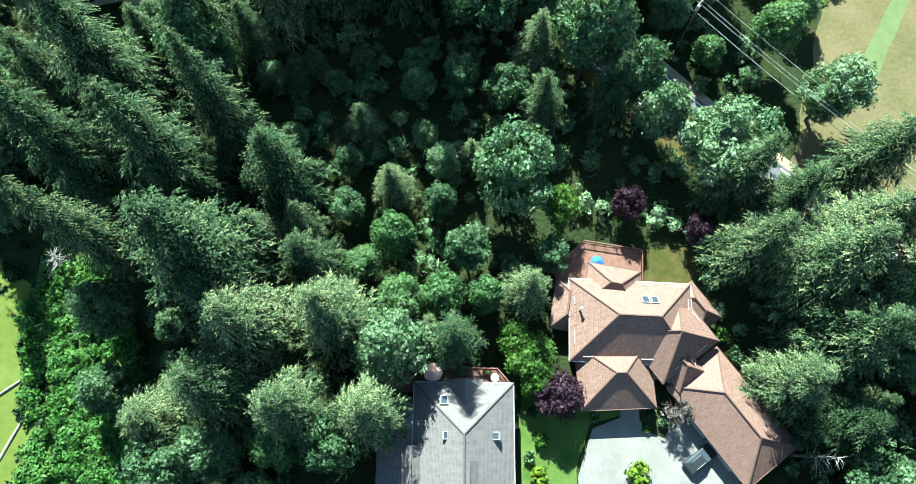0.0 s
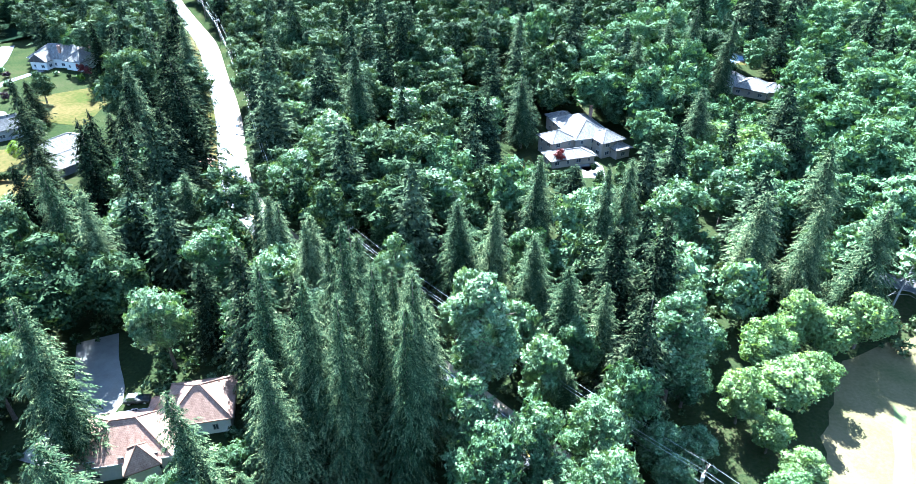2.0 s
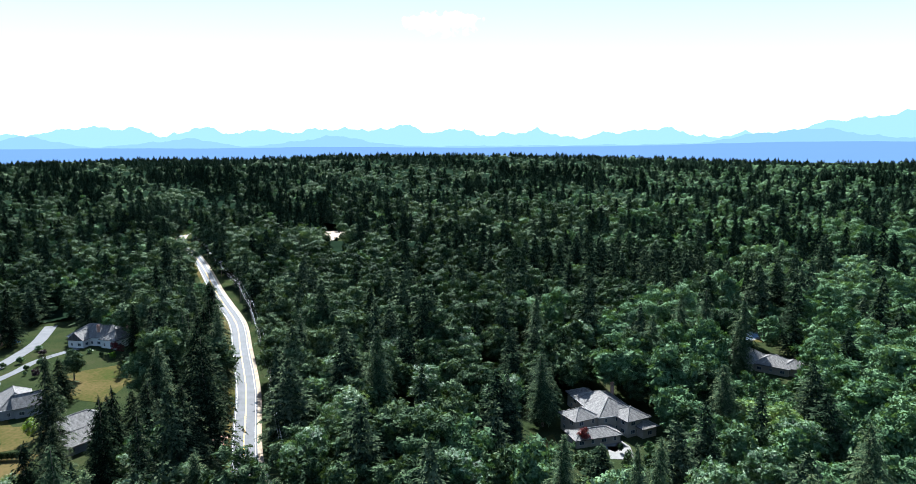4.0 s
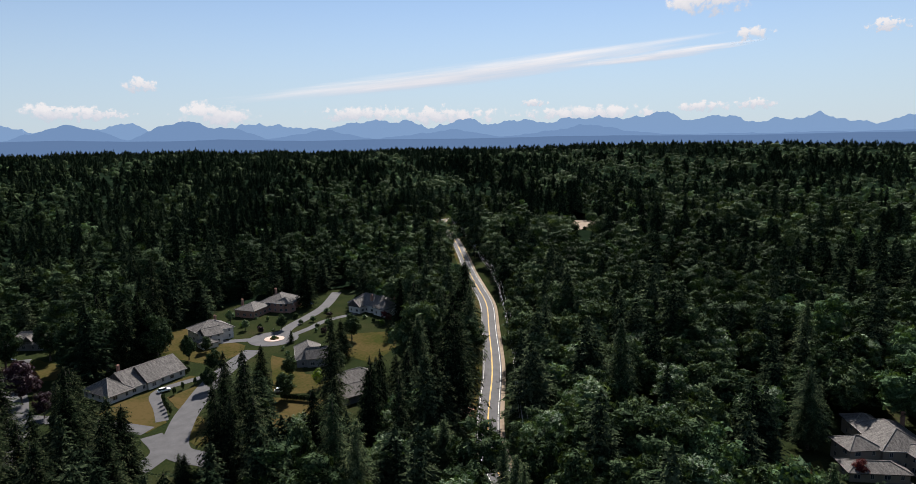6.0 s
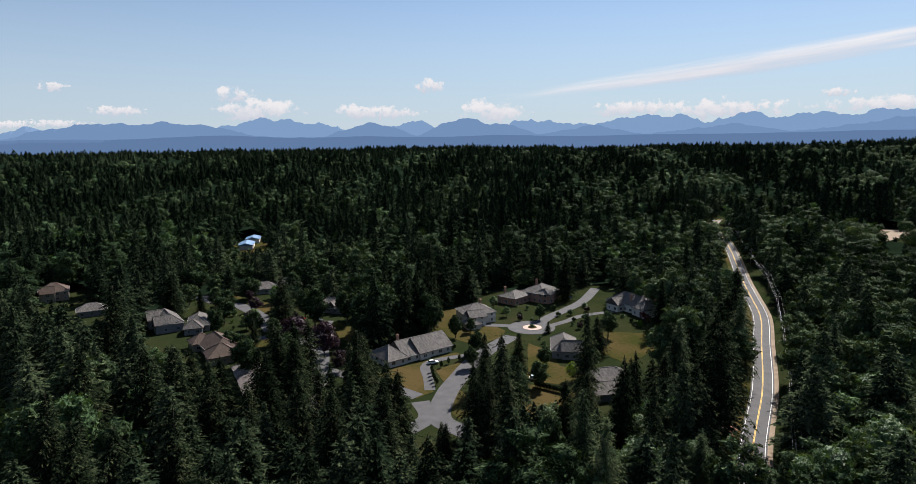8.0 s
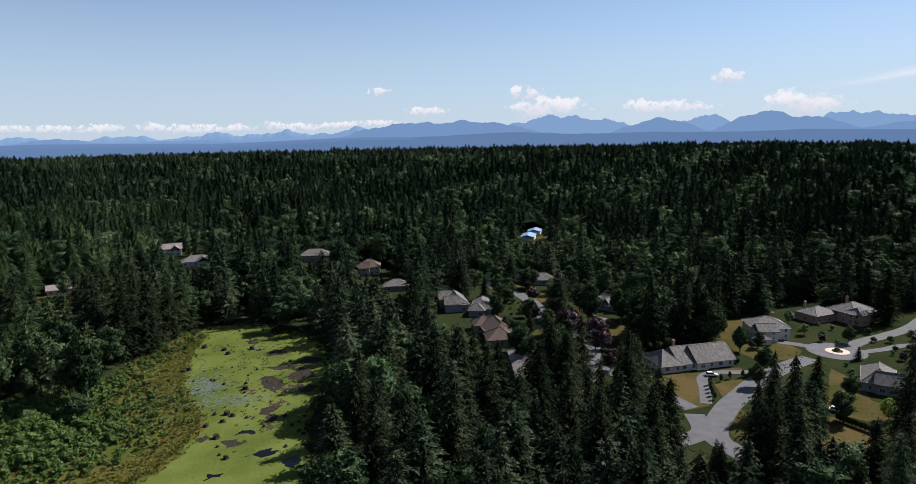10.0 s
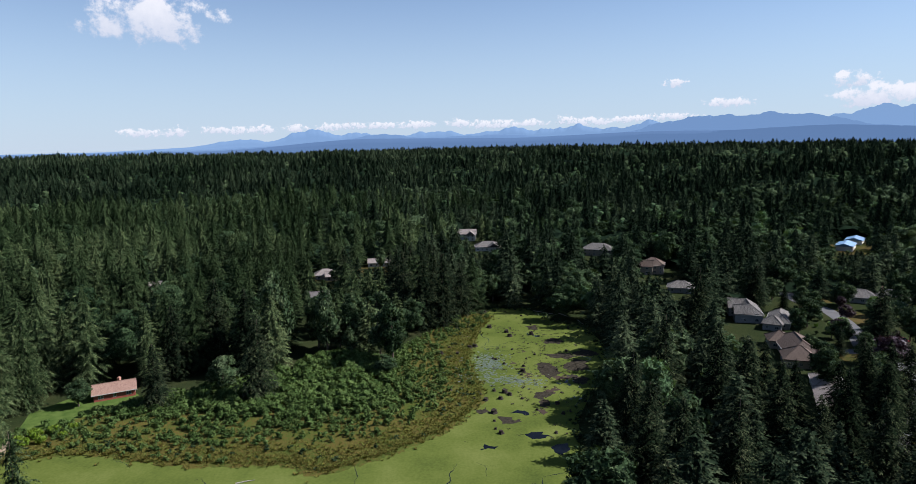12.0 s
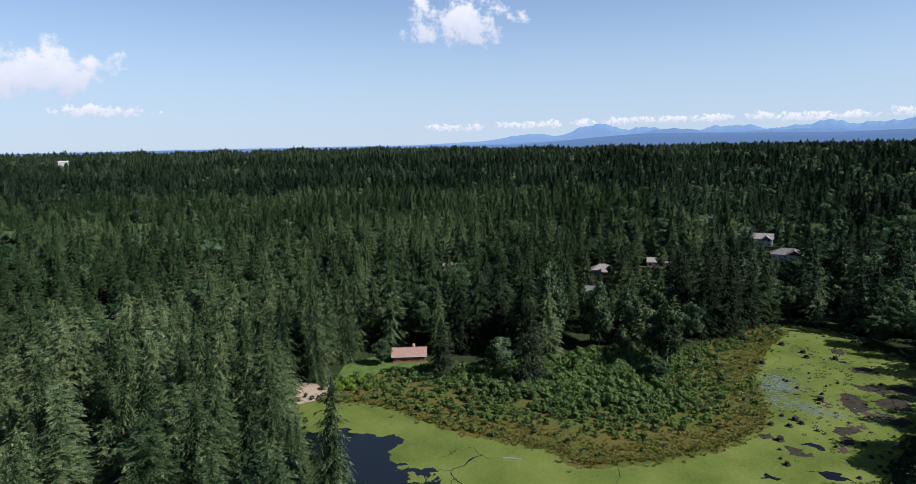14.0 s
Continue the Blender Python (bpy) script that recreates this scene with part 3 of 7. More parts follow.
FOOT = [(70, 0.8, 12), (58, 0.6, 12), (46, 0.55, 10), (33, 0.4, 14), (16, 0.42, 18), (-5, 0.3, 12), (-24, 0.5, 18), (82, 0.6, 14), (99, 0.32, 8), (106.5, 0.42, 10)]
range_of("backdrop_foothills", FOOT, 4700, -0.25, far_rock("dark blue foothills", (0.012, 0.018, 0.03), (0.20, 0.34, 0.60), 0.282), "darker haze-blue foothills below the mountains", 8.0,
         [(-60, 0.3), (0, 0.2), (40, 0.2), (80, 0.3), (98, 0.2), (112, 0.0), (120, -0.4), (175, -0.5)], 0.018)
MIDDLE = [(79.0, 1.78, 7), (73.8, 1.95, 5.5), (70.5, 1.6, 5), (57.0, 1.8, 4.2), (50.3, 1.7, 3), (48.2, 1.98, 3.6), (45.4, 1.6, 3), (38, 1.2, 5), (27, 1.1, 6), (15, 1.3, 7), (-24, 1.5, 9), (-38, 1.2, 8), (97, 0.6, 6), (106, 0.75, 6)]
range_of("backdrop_middle", MIDDLE, 4770, 0.0, far_rock("middle blue range", (0.012, 0.018, 0.028), (0.26, 0.43, 0.72), 0.314), "haze-blue wooded ridges before the mountains", 5.0,
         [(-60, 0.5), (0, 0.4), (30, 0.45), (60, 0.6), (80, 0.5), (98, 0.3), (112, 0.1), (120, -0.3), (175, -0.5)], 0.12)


def cloud_mat(name, scale, cut, soft, strength, puffy=True):
    """Glowing cloud sheet with sunlight in its colour: bright where thick, clear sky round it."""
    k = Mat(name)
    uv = k.coord("UV")
    even = k.n("UVMap")
    even.uv_map = "even"
    nz = k.noise(even.outputs[0] if puffy else uv, scale, 8, 0.62)
    sep = k.n("SeparateXYZ")
    k.l(uv, sep.inputs[0])
    dx = k.math("ABSOLUTE", k.math("SUBTRACT", sep.outputs[0], 0.5))
    dy = k.math("ABSOLUTE", k.math("SUBTRACT", sep.outputs[1], 0.42))
    fall = k.math("ADD", k.math("MULTIPLY", k.math("POWER", dx, 2.0), 2.6), k.math("MULTIPLY", k.math("POWER", dy, 2.0), 2.6))
    body = k.math("SUBTRACT", k.math("MULTIPLY_ADD", nz, 1.9, -0.45), fall) if puffy else k.math("SUBTRACT", nz, fall)
    alpha = k.n("MapRange")
    alpha.interpolation_type = "SMOOTHSTEP"
    k.l(body, alpha.inputs[0])
    alpha.inputs[1].default_value, alpha.inputs[2].default_value = cut, cut + soft
    em = k.n("Emission")
    # brighter top, duller base: the sun's shading is put into the glow colour
    tone = k.ramp(k.math("ADD", k.math("MULTIPLY", sep.outputs[1], 0.6), k.math("MULTIPLY", nz, 0.5)), [(0.3, (0.66, 0.72, 0.82)), (0.62, (1.0, 1.0, 1.0))])
    k.l(tone, em.inputs[0])
    em.inputs[1].default_value = strength
    tr = k.n("BsdfTransparent")
    mx = k.n("MixShader")
    k.l(alpha.outputs[0], mx.inputs[0])
    k.l(tr.outputs[0], mx.inputs[1])
    k.l(em.outputs[0], mx.inputs[2])
    k.l(mx.outputs[0], k.out.inputs["Surface"])
    return k.m


def cloud(az, el, w, h, tilt, material, label, seed, dist=4880.0):
    """A cloud bank on the sky, w by h degrees."""
    bm = bmesh.new()
    uvl = bm.loops.layers.uv.new("UVMap")
    evl = bm.loops.layers.uv.new("even")
    nx, ny = 14, 4
    grid = []
    for j in range(ny + 1):
        row = []
        for i in range(nx + 1):
            u, v = i / nx - 0.5, j / ny - 0.5
            du, dv = u * w, v * h
            a = radians(az - du * math.cos(radians(tilt)) + dv * math.sin(radians(tilt)))
            e = radians(el + du * math.sin(radians(tilt)) + dv * math.cos(radians(tilt)))
            row.append((bm.verts.new((-math.sin(a) * math.cos(e) * dist, math.cos(a) * math.cos(e) * dist, EYE_Z + math.sin(e) * dist)), (i / nx, j / ny)))
        grid.append(row)
    for j in range(ny):
        for i in range(nx):
            q = (grid[j][i], grid[j][i + 1], grid[j + 1][i + 1], grid[j + 1][i])
            f = bm.faces.new([v for v, _ in q])
            for lp, (_, t) in zip(f.loops, q):
                lp[uvl].uv = t
                lp[evl].uv = (t[0] * w / h + seed * 7.3, t[1] + seed * 3.1)
    ob = new("cloud", finish("cloud", bm, material))
    return tagged(ob, label, "cloud", kind="structure")


CUMULUS = [cloud_mat("bright cumulus %d" % i, s, 0.20, 0.26, 0.40) for i, s in enumerate((2.0, 2.5, 3.0))]
CIRRUS = cloud_mat("thin cirrus", 2.6, 0.05, 0.5, 0.42, False)
PUFFS = [(51.9, 4.95, 2.6, 1.2), (46.6, 2.8, 6.0, 2.0), (27.5, 2.55, 10, 1.6), (15.0, 2.5, 12, 1.3), (66.5, 3.1, 7, 1.8), (56.0, 2.75, 6, 1.1), (58.4, 2.85, 3.4, 1.3), (34.4, 2.75, 7, 1.3),
         (76.9, 2.9, 4, 0.9), (68.5, 4.2, 3.4, 1.2)]
low_bank = random.Random(17)
PUFFS += [(81 + 2.3 * i + low_bank.uniform(-0.8, 0.8), 1.75 - 0.022 * i + low_bank.uniform(-0.1, 0.15), low_bank.uniform(1.8, 4.2), low_bank.uniform(0.5, 0.85)) for i in range(20)]
PUFFS_B = [(155.9, 6.0, 10, 4.4), (124.4, 10.6, 10.5, 4.2), (153, 2.8, 7, 1.1), (5.3, 11.0, 6, 2.0), (-14.5, 6.7, 3.4, 1.8), (-6.8, 8.0, 2.6, 1.0), (2, 8.2, 2.4, 1.2), (19.5, 3.4, 2.2, 0.7),
           (81, 4.6, 2.0, 0.8), (5.5, 2.75, 4, 0.9), (1.5, 2.85, 3, 0.9), (-12, 3.1, 5, 0.8)]
for i, (a, e, w, h) in enumerate(PUFFS + PUFFS_B):
    cloud(a, e, w * 1.5, h * 1.5, 0, CUMULUS[i % 3], "white sunlit cumulus cloud near the horizon", i)
cloud(25.5, 6.0, 50, 2.3, 6.1, CIRRUS, "long thin white cirrus streak", 40)
cloud(9.5, 6.9, 20, 1.1, 4.5, CIRRUS, "thin feathered cirrus wisp", 41)


# ---- trees ----
def outline(u):
    """Half-width of a conifer's crown at the share u of its height: full below, drawn in at the top."""
    return (1 - u) ** 0.58 * (0.62 + 0.38 * min(1.0, u / 0.16))


def tier_arrays(seed, h, r, tiers, points, low=0.06):
    """Overlapping ragged skirts of boughs, one above another. Loose triangles."""
    g = np.random.default_rng(seed)
    V, T = [], []
    for k in range(tiers):
        u = (k + g.uniform(-0.2, 0.2)) / tiers
        u = min(max(u, 0.0), 0.97)
        z = h * (low + (1 - low) * u)
        R = r * outline(u) + 0.15
        n = max(4, int(points * (0.55 + 0.45 * (1 - u)) + 0.5))
        top = np.array([g.normal() * 0.05 * R, g.normal() * 0.05 * R, min(h, z + max(1.3 * h / tiers, R * 0.9))])
        a0, step = g.uniform(0, 6.28), 6.283 / n
        tip = []
        for i in range(n):
            a = a0 + step * (i + g.uniform(-0.3, 0.3))
            q = R * g.uniform(0.72, 1.18)
            tip.append((np.array([math.cos(a) * q, math.sin(a) * q, z - q * g.uniform(0.12, 0.42)]), a, g.uniform(0.1, 0.85)))
        for i in range(n):
            p, a, tone = tip[i]
            p2, _, tone2 = tip[(i + 1) % n]
            am = a + step * 0.5
            q = R * g.uniform(0.5, 0.72)
            m = np.array([math.cos(am) * q, math.sin(am) * q, z + q * g.uniform(-0.15, 0.2)])
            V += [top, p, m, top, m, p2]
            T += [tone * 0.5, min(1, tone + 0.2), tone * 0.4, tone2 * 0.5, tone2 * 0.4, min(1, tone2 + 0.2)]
    return np.array(V), np.array(T)


def ball_arrays(level):
    """A unit icosahedron, split level times."""
    p = (1 + math.sqrt(5)) / 2
    V = [(-1, p, 0), (1, p, 0), (-1, -p, 0), (1, -p, 0), (0, -1, p), (0, 1, p), (0, -1, -p), (0, 1, -p), (p, 0, -1), (p, 0, 1), (-p, 0, -1), (-p, 0, 1)]
    F = ["0b5", "051", "017", "07a", "0ab", "159", "5b4", "ba2", "a76", "718", "394", "342", "326", "368", "389", "495", "24b", "62a", "867", "981"]
    F = [tuple(int(c, 16) for c in f) for f in F]
    V = [np.array(v, float) / np.linalg.norm(v) for v in V]
    for _ in range(level):
        seen, G = {}, []

        def mid(i, j):
            key = (min(i, j), max(i, j))
            if key not in seen:
                m = V[i] + V[j]
                V.append(m / np.linalg.norm(m))
                seen[key] = len(V) - 1
            return seen[key]

        for i, j, l in F:
            x, y, z = mid(i, j), mid(j, l), mid(l, i)
            G += [(i, x, z), (j, y, x), (l, z, y), (x, y, z)]
        F = G
    return np.array(V), np.array(F)


BALLS = [ball_arrays(q) for q in (0, 1)]
BALLS[0] = (BALLS[0][0], BALLS[0][1][BALLS[0][0][BALLS[0][1]][:, :, 2].mean(1) > -0.6])
def fir_arrays(seed, h, r, whorls, per, pairs, low=0.08, droop=0.35, spray=0.26, fill=0.78):
    """Crown of a conifer: drooping fronds in whorls, each a spine with side sprays. Triangles."""
    g = np.random.default_rng(seed)
    V, T = [], []
    for w in range(whorls):
        u = (w + g.uniform(-0.3, 0.3)) / whorls
        u = min(max(u, 0.0), 0.985)
        z = h * (low + (1 - low) * u)
        length = r * outline(u) + 0.25
        count = max(4, int(per * (0.55 + 0.45 * (1 - u))))
        a0 = g.uniform(0, 6.28)
        for b in range(count):
            az = a0 + 6.283 * (b + g.uniform(-0.25, 0.25)) / count
            L = length * g.uniform(0.55, 1.18)
            d, s = np.array([math.cos(az), math.sin(az), 0]), np.array([-math.sin(az), math.cos(az), 0])
            rise = g.uniform(0.0, 0.25) + 0.5 * u
            tone = g.uniform(0.1, 0.9)

            def at(q):
                return d * (L * q) + np.array([0, 0, z + L * (rise * q - droop * (1 + rise) * q * q)])

            wid = spray * L + 0.16
            for j in range(pairs):
                q0, q1 = 0.10 + 0.82 * j / pairs, 0.10 + 0.82 * (j + 1) / pairs
                p0, p1 = at(q0), at(q0 + (q1 - q0) * 0.86)
                taper = (1 - 0.72 * (j + 0.5) / pairs)
                for side in (1, -1):
                    tip = at(min(1.05, q1 + 0.10)) + s * side * wid * taper * g.uniform(0.8, 1.5) + np.array([0, 0, -0.14 * L * g.uniform(0.2, 1.3)])
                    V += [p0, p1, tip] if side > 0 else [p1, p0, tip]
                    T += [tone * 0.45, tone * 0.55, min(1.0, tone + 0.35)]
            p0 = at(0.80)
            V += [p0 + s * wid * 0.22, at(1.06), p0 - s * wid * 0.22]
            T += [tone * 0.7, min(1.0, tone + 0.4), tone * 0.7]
    tv, tt = tier_arrays(seed + 500, h * 0.97, r * fill, max(6, int(whorls * 0.55)), 9, low)  # dense inner boughs, the crown's inner shade put into their dark tint
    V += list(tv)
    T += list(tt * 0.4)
    V = np.array(V)
    top = np.array([[0.25, 0, h * 0.955], [-0.2, 0.15, h * 0.955], [0, 0, h * 1.0], [-0.2, -0.2, h * 0.955], [0.2, -0.1, h * 0.95], [0, 0, h]])
    V = np.vstack([V, top])
    T += [0.6] * 6
    return V, np.arange(len(V)).reshape(-1, 3), np.array(T)


def leaf_arrays(seed, h, r, clumps, cards, size, base=0.25, flat=0.8, spread=0.62, core=0.0, level=0, bulk=0.80):
    """Crown of a broadleaf tree: uneven leaf masses set with loose leaf sprays, gaps between. Triangles."""
    g = np.random.default_rng(seed)
    hc = h * (1 - base) / 2
    V, F, T, off = [], [], [], 0
    bv, bf = BALLS[level]
    for c in range(clumps + (1 if core else 0)):
        q = g.normal(size=3)
        q = q / np.linalg.norm(q) * g.uniform(0.72, 1.0)
        q[2] = q[2] * 0.8 + 0.12
        lean = 1.0 - 0.25 * max(0.0, q[2])
        cc = np.array([q[0] * r * spread * lean, q[1] * r * spread * lean, h * base + hc + q[2] * hc * 0.82])
        rc = r * g.uniform(0.26, 0.42) * (14 / max(clumps, 8)) ** 0.34
        tall = flat
        if c == clumps:
            cc, rc, tall = np.array([0, 0, h * base + hc * 0.95]), r * core * 1.25, hc * 0.8 / r
        tone = g.uniform(0.1, 0.75)
        if level >= 0:
            lump = bv * (1 + g.uniform(-0.24, 0.20, len(bv)))[:, None] * rc * bulk * np.array([1, 1, tall]) + cc
            V.append(lump)
            F.append(bf + off)
            # masses tinted darker than the sprays: the crown's inner shade in colour
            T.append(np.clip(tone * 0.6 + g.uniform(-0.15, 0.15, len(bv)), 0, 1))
            off += len(lump)
        if not cards or c == clumps:
            continue
        n = g.normal(size=(cards, 3))
        n[:, 2] += 0.45
        n /= np.linalg.norm(n, axis=1)[:, None]
        pos = cc + n * (rc * g.uniform(0.80, 1.16, cards))[:, None] * np.array([1, 1, tall])
        nn = n + g.normal(size=(cards, 3)) * 0.55
        nn /= np.linalg.norm(nn, axis=1)[:, None]
        a = np.cross(nn, g.normal(size=(cards, 3)))
        a /= np.linalg.norm(a, axis=1)[:, None] + 1e-9
        b = np.cross(nn, a)
        s = size * g.uniform(0.6, 1.25, cards)[:, None]
        leaf = np.stack([pos - a * s * 0.6 - b * s * 0.35, pos + a * s * 0.6 - b * s * 0.35 - nn * s * 0.15, pos + b * s * 0.75 + nn * s * 0.12], 1)
        V.append(leaf.reshape(-1, 3))
        F.append(np.arange(cards * 3).reshape(-1, 3) + off)
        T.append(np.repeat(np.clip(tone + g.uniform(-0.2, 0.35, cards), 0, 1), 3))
        off += cards * 3
    return np.vstack(V), np.vstack(F), np.concatenate(T)


def trunk_mesh(name, h, r0, limbs, seed, reach=0.0, material=None):
    g = random.Random(seed)
    bm = bmesh.new()
    lean = (g.uniform(-0.2, 0.2), g.uniform(-0.2, 0.2))
    tube(bm, [(lean[0] * u * 2, lean[1] * u * 2, -0.3 + h * u) for u in (0, 0.03, 0.3, 0.65, 1)], [r0 * 1.5, r0 * 1.1, r0 * 0.85, r0 * 0.5, r0 * 0.1], 8)
    for i in range(limbs):
        a, z = g.uniform(0, 6.28), h * g.uniform(0.3, 0.75)
        L = reach * g.uniform(0.5, 0.9)
        d = Vector((math.cos(a), math.sin(a), 0))
        tube(bm, [Vector((0, 0, z)), Vector((0, 0, z + L * 0.25)) + d * L * 0.5, Vector((0, 0, z + L * 0.6)) + d * L], [r0 * 0.4, r0 * 0.25, r0 * 0.06], 5)
    return finish(name, bm, material or M_BARK)


KINDS = {}


def add_kind(key, crown, material, trunk):
    V, F, T = crown
    KINDS.setdefault(key, []).append((raw_mesh("crown", V, F, material, T), trunk))


def unit_kinds():
    """Crown and trunk meshes of the single trees, several of each sort."""
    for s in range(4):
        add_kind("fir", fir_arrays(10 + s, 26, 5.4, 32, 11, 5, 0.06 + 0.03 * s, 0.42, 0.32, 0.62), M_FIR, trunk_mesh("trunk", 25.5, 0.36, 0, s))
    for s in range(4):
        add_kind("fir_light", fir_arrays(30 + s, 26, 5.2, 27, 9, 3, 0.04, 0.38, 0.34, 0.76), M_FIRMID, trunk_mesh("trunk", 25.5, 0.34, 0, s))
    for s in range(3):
        add_kind("fir_sunlit", fir_arrays(40 + s, 26, 5.2, 30, 10, 4, 0.03, 0.40, 0.30, 0.66), M_FIRSUNLIT, trunk_mesh("trunk", 25.5, 0.34, 0, s))
    for s in range(4):
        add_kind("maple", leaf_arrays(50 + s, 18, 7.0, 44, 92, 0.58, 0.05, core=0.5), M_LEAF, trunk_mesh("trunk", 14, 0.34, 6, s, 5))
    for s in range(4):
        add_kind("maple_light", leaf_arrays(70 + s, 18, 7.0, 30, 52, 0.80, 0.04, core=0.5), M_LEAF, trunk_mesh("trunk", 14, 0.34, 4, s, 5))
    for s in range(3):
        add_kind("poplar", leaf_arrays(80 + s, 26, 5.5, 60, 110, 0.50, 0.05, 1.1, core=0.5), M_LEAF, trunk_mesh("trunk", 23, 0.34, 6, s, 4))
    for s in range(3):
        add_kind("alder", leaf_arrays(90 + s, 13, 5.0, 40, 100, 0.46, 0.03, core=0.5), M_ALDER, trunk_mesh("trunk", 10, 0.2, 5, s, 3))
    for s in range(2):
        add_kind("young_maple", leaf_arrays(105 + s, 13, 4.3, 40, 100, 0.42, 0.05, core=0.5), M_SOFT, trunk_mesh("trunk", 10, 0.2, 5, s, 3))
    for s in range(2):
        add_kind("bright", leaf_arrays(100 + s, 11, 4.5, 30, 100, 0.40, 0.05), M_BRIGHT, trunk_mesh("trunk", 8, 0.16, 5, s, 3))
    add_kind("plum", leaf_arrays(110, 7, 4.3, 32, 110, 0.34, 0.05), M_PLUM, trunk_mesh("trunk", 5, 0.16, 6, 1, 3))
    add_kind("silver", leaf_arrays(111, 6, 2.6, 16, 44, 0.30, 0.2, bulk=0.6), M_GREY, trunk_mesh("trunk", 4.5, 0.10, 8, 1, 2.2))
    add_kind("lime", leaf_arrays(112, 7, 3.0, 18, 40, 0.4, 0.08), M_LIME, trunk_mesh("trunk", 5, 0.12, 4, 1, 2))
    add_kind("red", leaf_arrays(113, 6, 3.0, 18, 40, 0.4, 0.12), M_RED, trunk_mesh("trunk", 4.5, 0.12, 4, 1, 2))
    for s in range(3):
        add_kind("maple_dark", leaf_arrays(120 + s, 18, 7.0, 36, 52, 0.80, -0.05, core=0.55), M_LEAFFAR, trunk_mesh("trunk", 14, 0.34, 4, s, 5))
    add_kind("dark", leaf_arrays(114, 9, 4.6, 26, 40, 0.6, 0.04, core=0.5), M_PLUM, trunk_mesh("trunk", 6, 0.18, 4, 1, 3))


unit_kinds()
SIZE = {"fir": (26, 5.4), "fir_light": (26, 5.2), "fir_sunlit": (26, 5.2), "maple": (18, 7.0), "maple_light": (18, 7.0), "poplar": (26, 5.5), "alder": (13, 5.0), "young_maple": (13, 4.3), "bright": (11, 4.5),
        "plum": (7, 4.3), "silver": (6, 2.6), "lime": (7, 3.0), "red": (6, 3.0), "dark": (9, 4.6), "maple_dark": (18, 7.0)}
SAY = {"fir": ("tall dark green fir with drooping boughs", "conifer tree"), "fir_light": ("dark green fir among the woods, backlit shade in its colour", "conifer tree"), "fir_sunlit": ("grey-green full-crowned fir near the pond, sunlit tone in its colour", "conifer tree"),
       "maple": ("broad green maple with a rounded leafy crown", "broadleaf tree"), "maple_light": ("rounded green broadleaf tree in the woods", "broadleaf tree"),
       "poplar": ("tall upright green cottonwood tree", "broadleaf tree"), "alder": ("pale green alder beside the hay field", "broadleaf tree"),
       "young_maple": ("young maple with soft green leaves", "broadleaf tree"), "bright": ("young tree with bright green leaves", "broadleaf tree"), "plum": ("dark purple-leaved plum tree beside the driveway", "plum tree"),
       "silver": ("small silvery grey-leaved tree in a planting bed", "small tree"), "lime": ("bright yellow-green ornamental tree by a house", "small tree"),
       "red": ("small red-leaved maple beside a house", "small tree"), "maple_dark": ("dense dark green maple near the houses", "broadleaf tree"), "dark": ("dark purple-leaved shade tree beside a house", "shade tree")}
NAME = {"fir": "fir_tree", "fir_light": "fir_tree", "fir_sunlit": "fir_tree", "maple": "maple_tree", "maple_light": "maple_tree", "poplar": "cottonwood_tree", "alder": "alder_tree", "young_maple": "maple_tree",
        "bright": "young_tree", "plum": "plum_tree", "silver": "silver_tree", "lime": "lime_tree", "red": "red_maple", "dark": "shade_tree", "maple_dark": "maple_tree"}
placed = []
tree_rng = random.Random(5)


def tree(key, x, y, h, r):
    """One standing tree with its trunk and crown."""
    crown, trunk = KINDS[key][tree_rng.randrange(len(KINDS[key]))]
    hh, rr = SIZE[key]
    base = new(NAME[key])
    base.location = (x, y, float(ground_z(x, y)))
    base.rotation_euler = (tree_rng.uniform(-0.03, 0.03), tree_rng.uniform(-0.03, 0.03), tree_rng.uniform(0, 6.28))
    base.scale = (r / rr, r / rr, h / hh)
    for nm, me in (("trunk", trunk), ("crown", crown)):
        new(nm, me).parent = base
    tagged(base, SAY[key][0], SAY[key][1], "trees of the woods")
    placed.append((x, y, r))
    return base


FIRS_NEAR = [(-47, 43, 36, 6.4), (-38, 33, 33, 6.0), (-24.4, 32.7, 27, 5.4), (-36, 25, 23, 4.8), (-25, 13, 30, 6.0), (-15, 14, 28, 5.6), (-28, 5, 28, 5.8), (-20, 22, 21, 4.2),
    (-3.4, 14.4, 12, 2.3), (9, 19.6, 18, 3.6), (20.6, 49, 19, 3.6), (45, 22.4, 28, 6.0), (48, 14, 26, 6.0), (55, 39, 24, 5.2), (38.6, 26, 21, 4.8), (43, 9, 21, 4.8), (49, 4, 17, 5.0), (53, 28, 26, 5.6),
    (-50, 33, 34, 5.4), (-33, 41, 30, 4.6)]
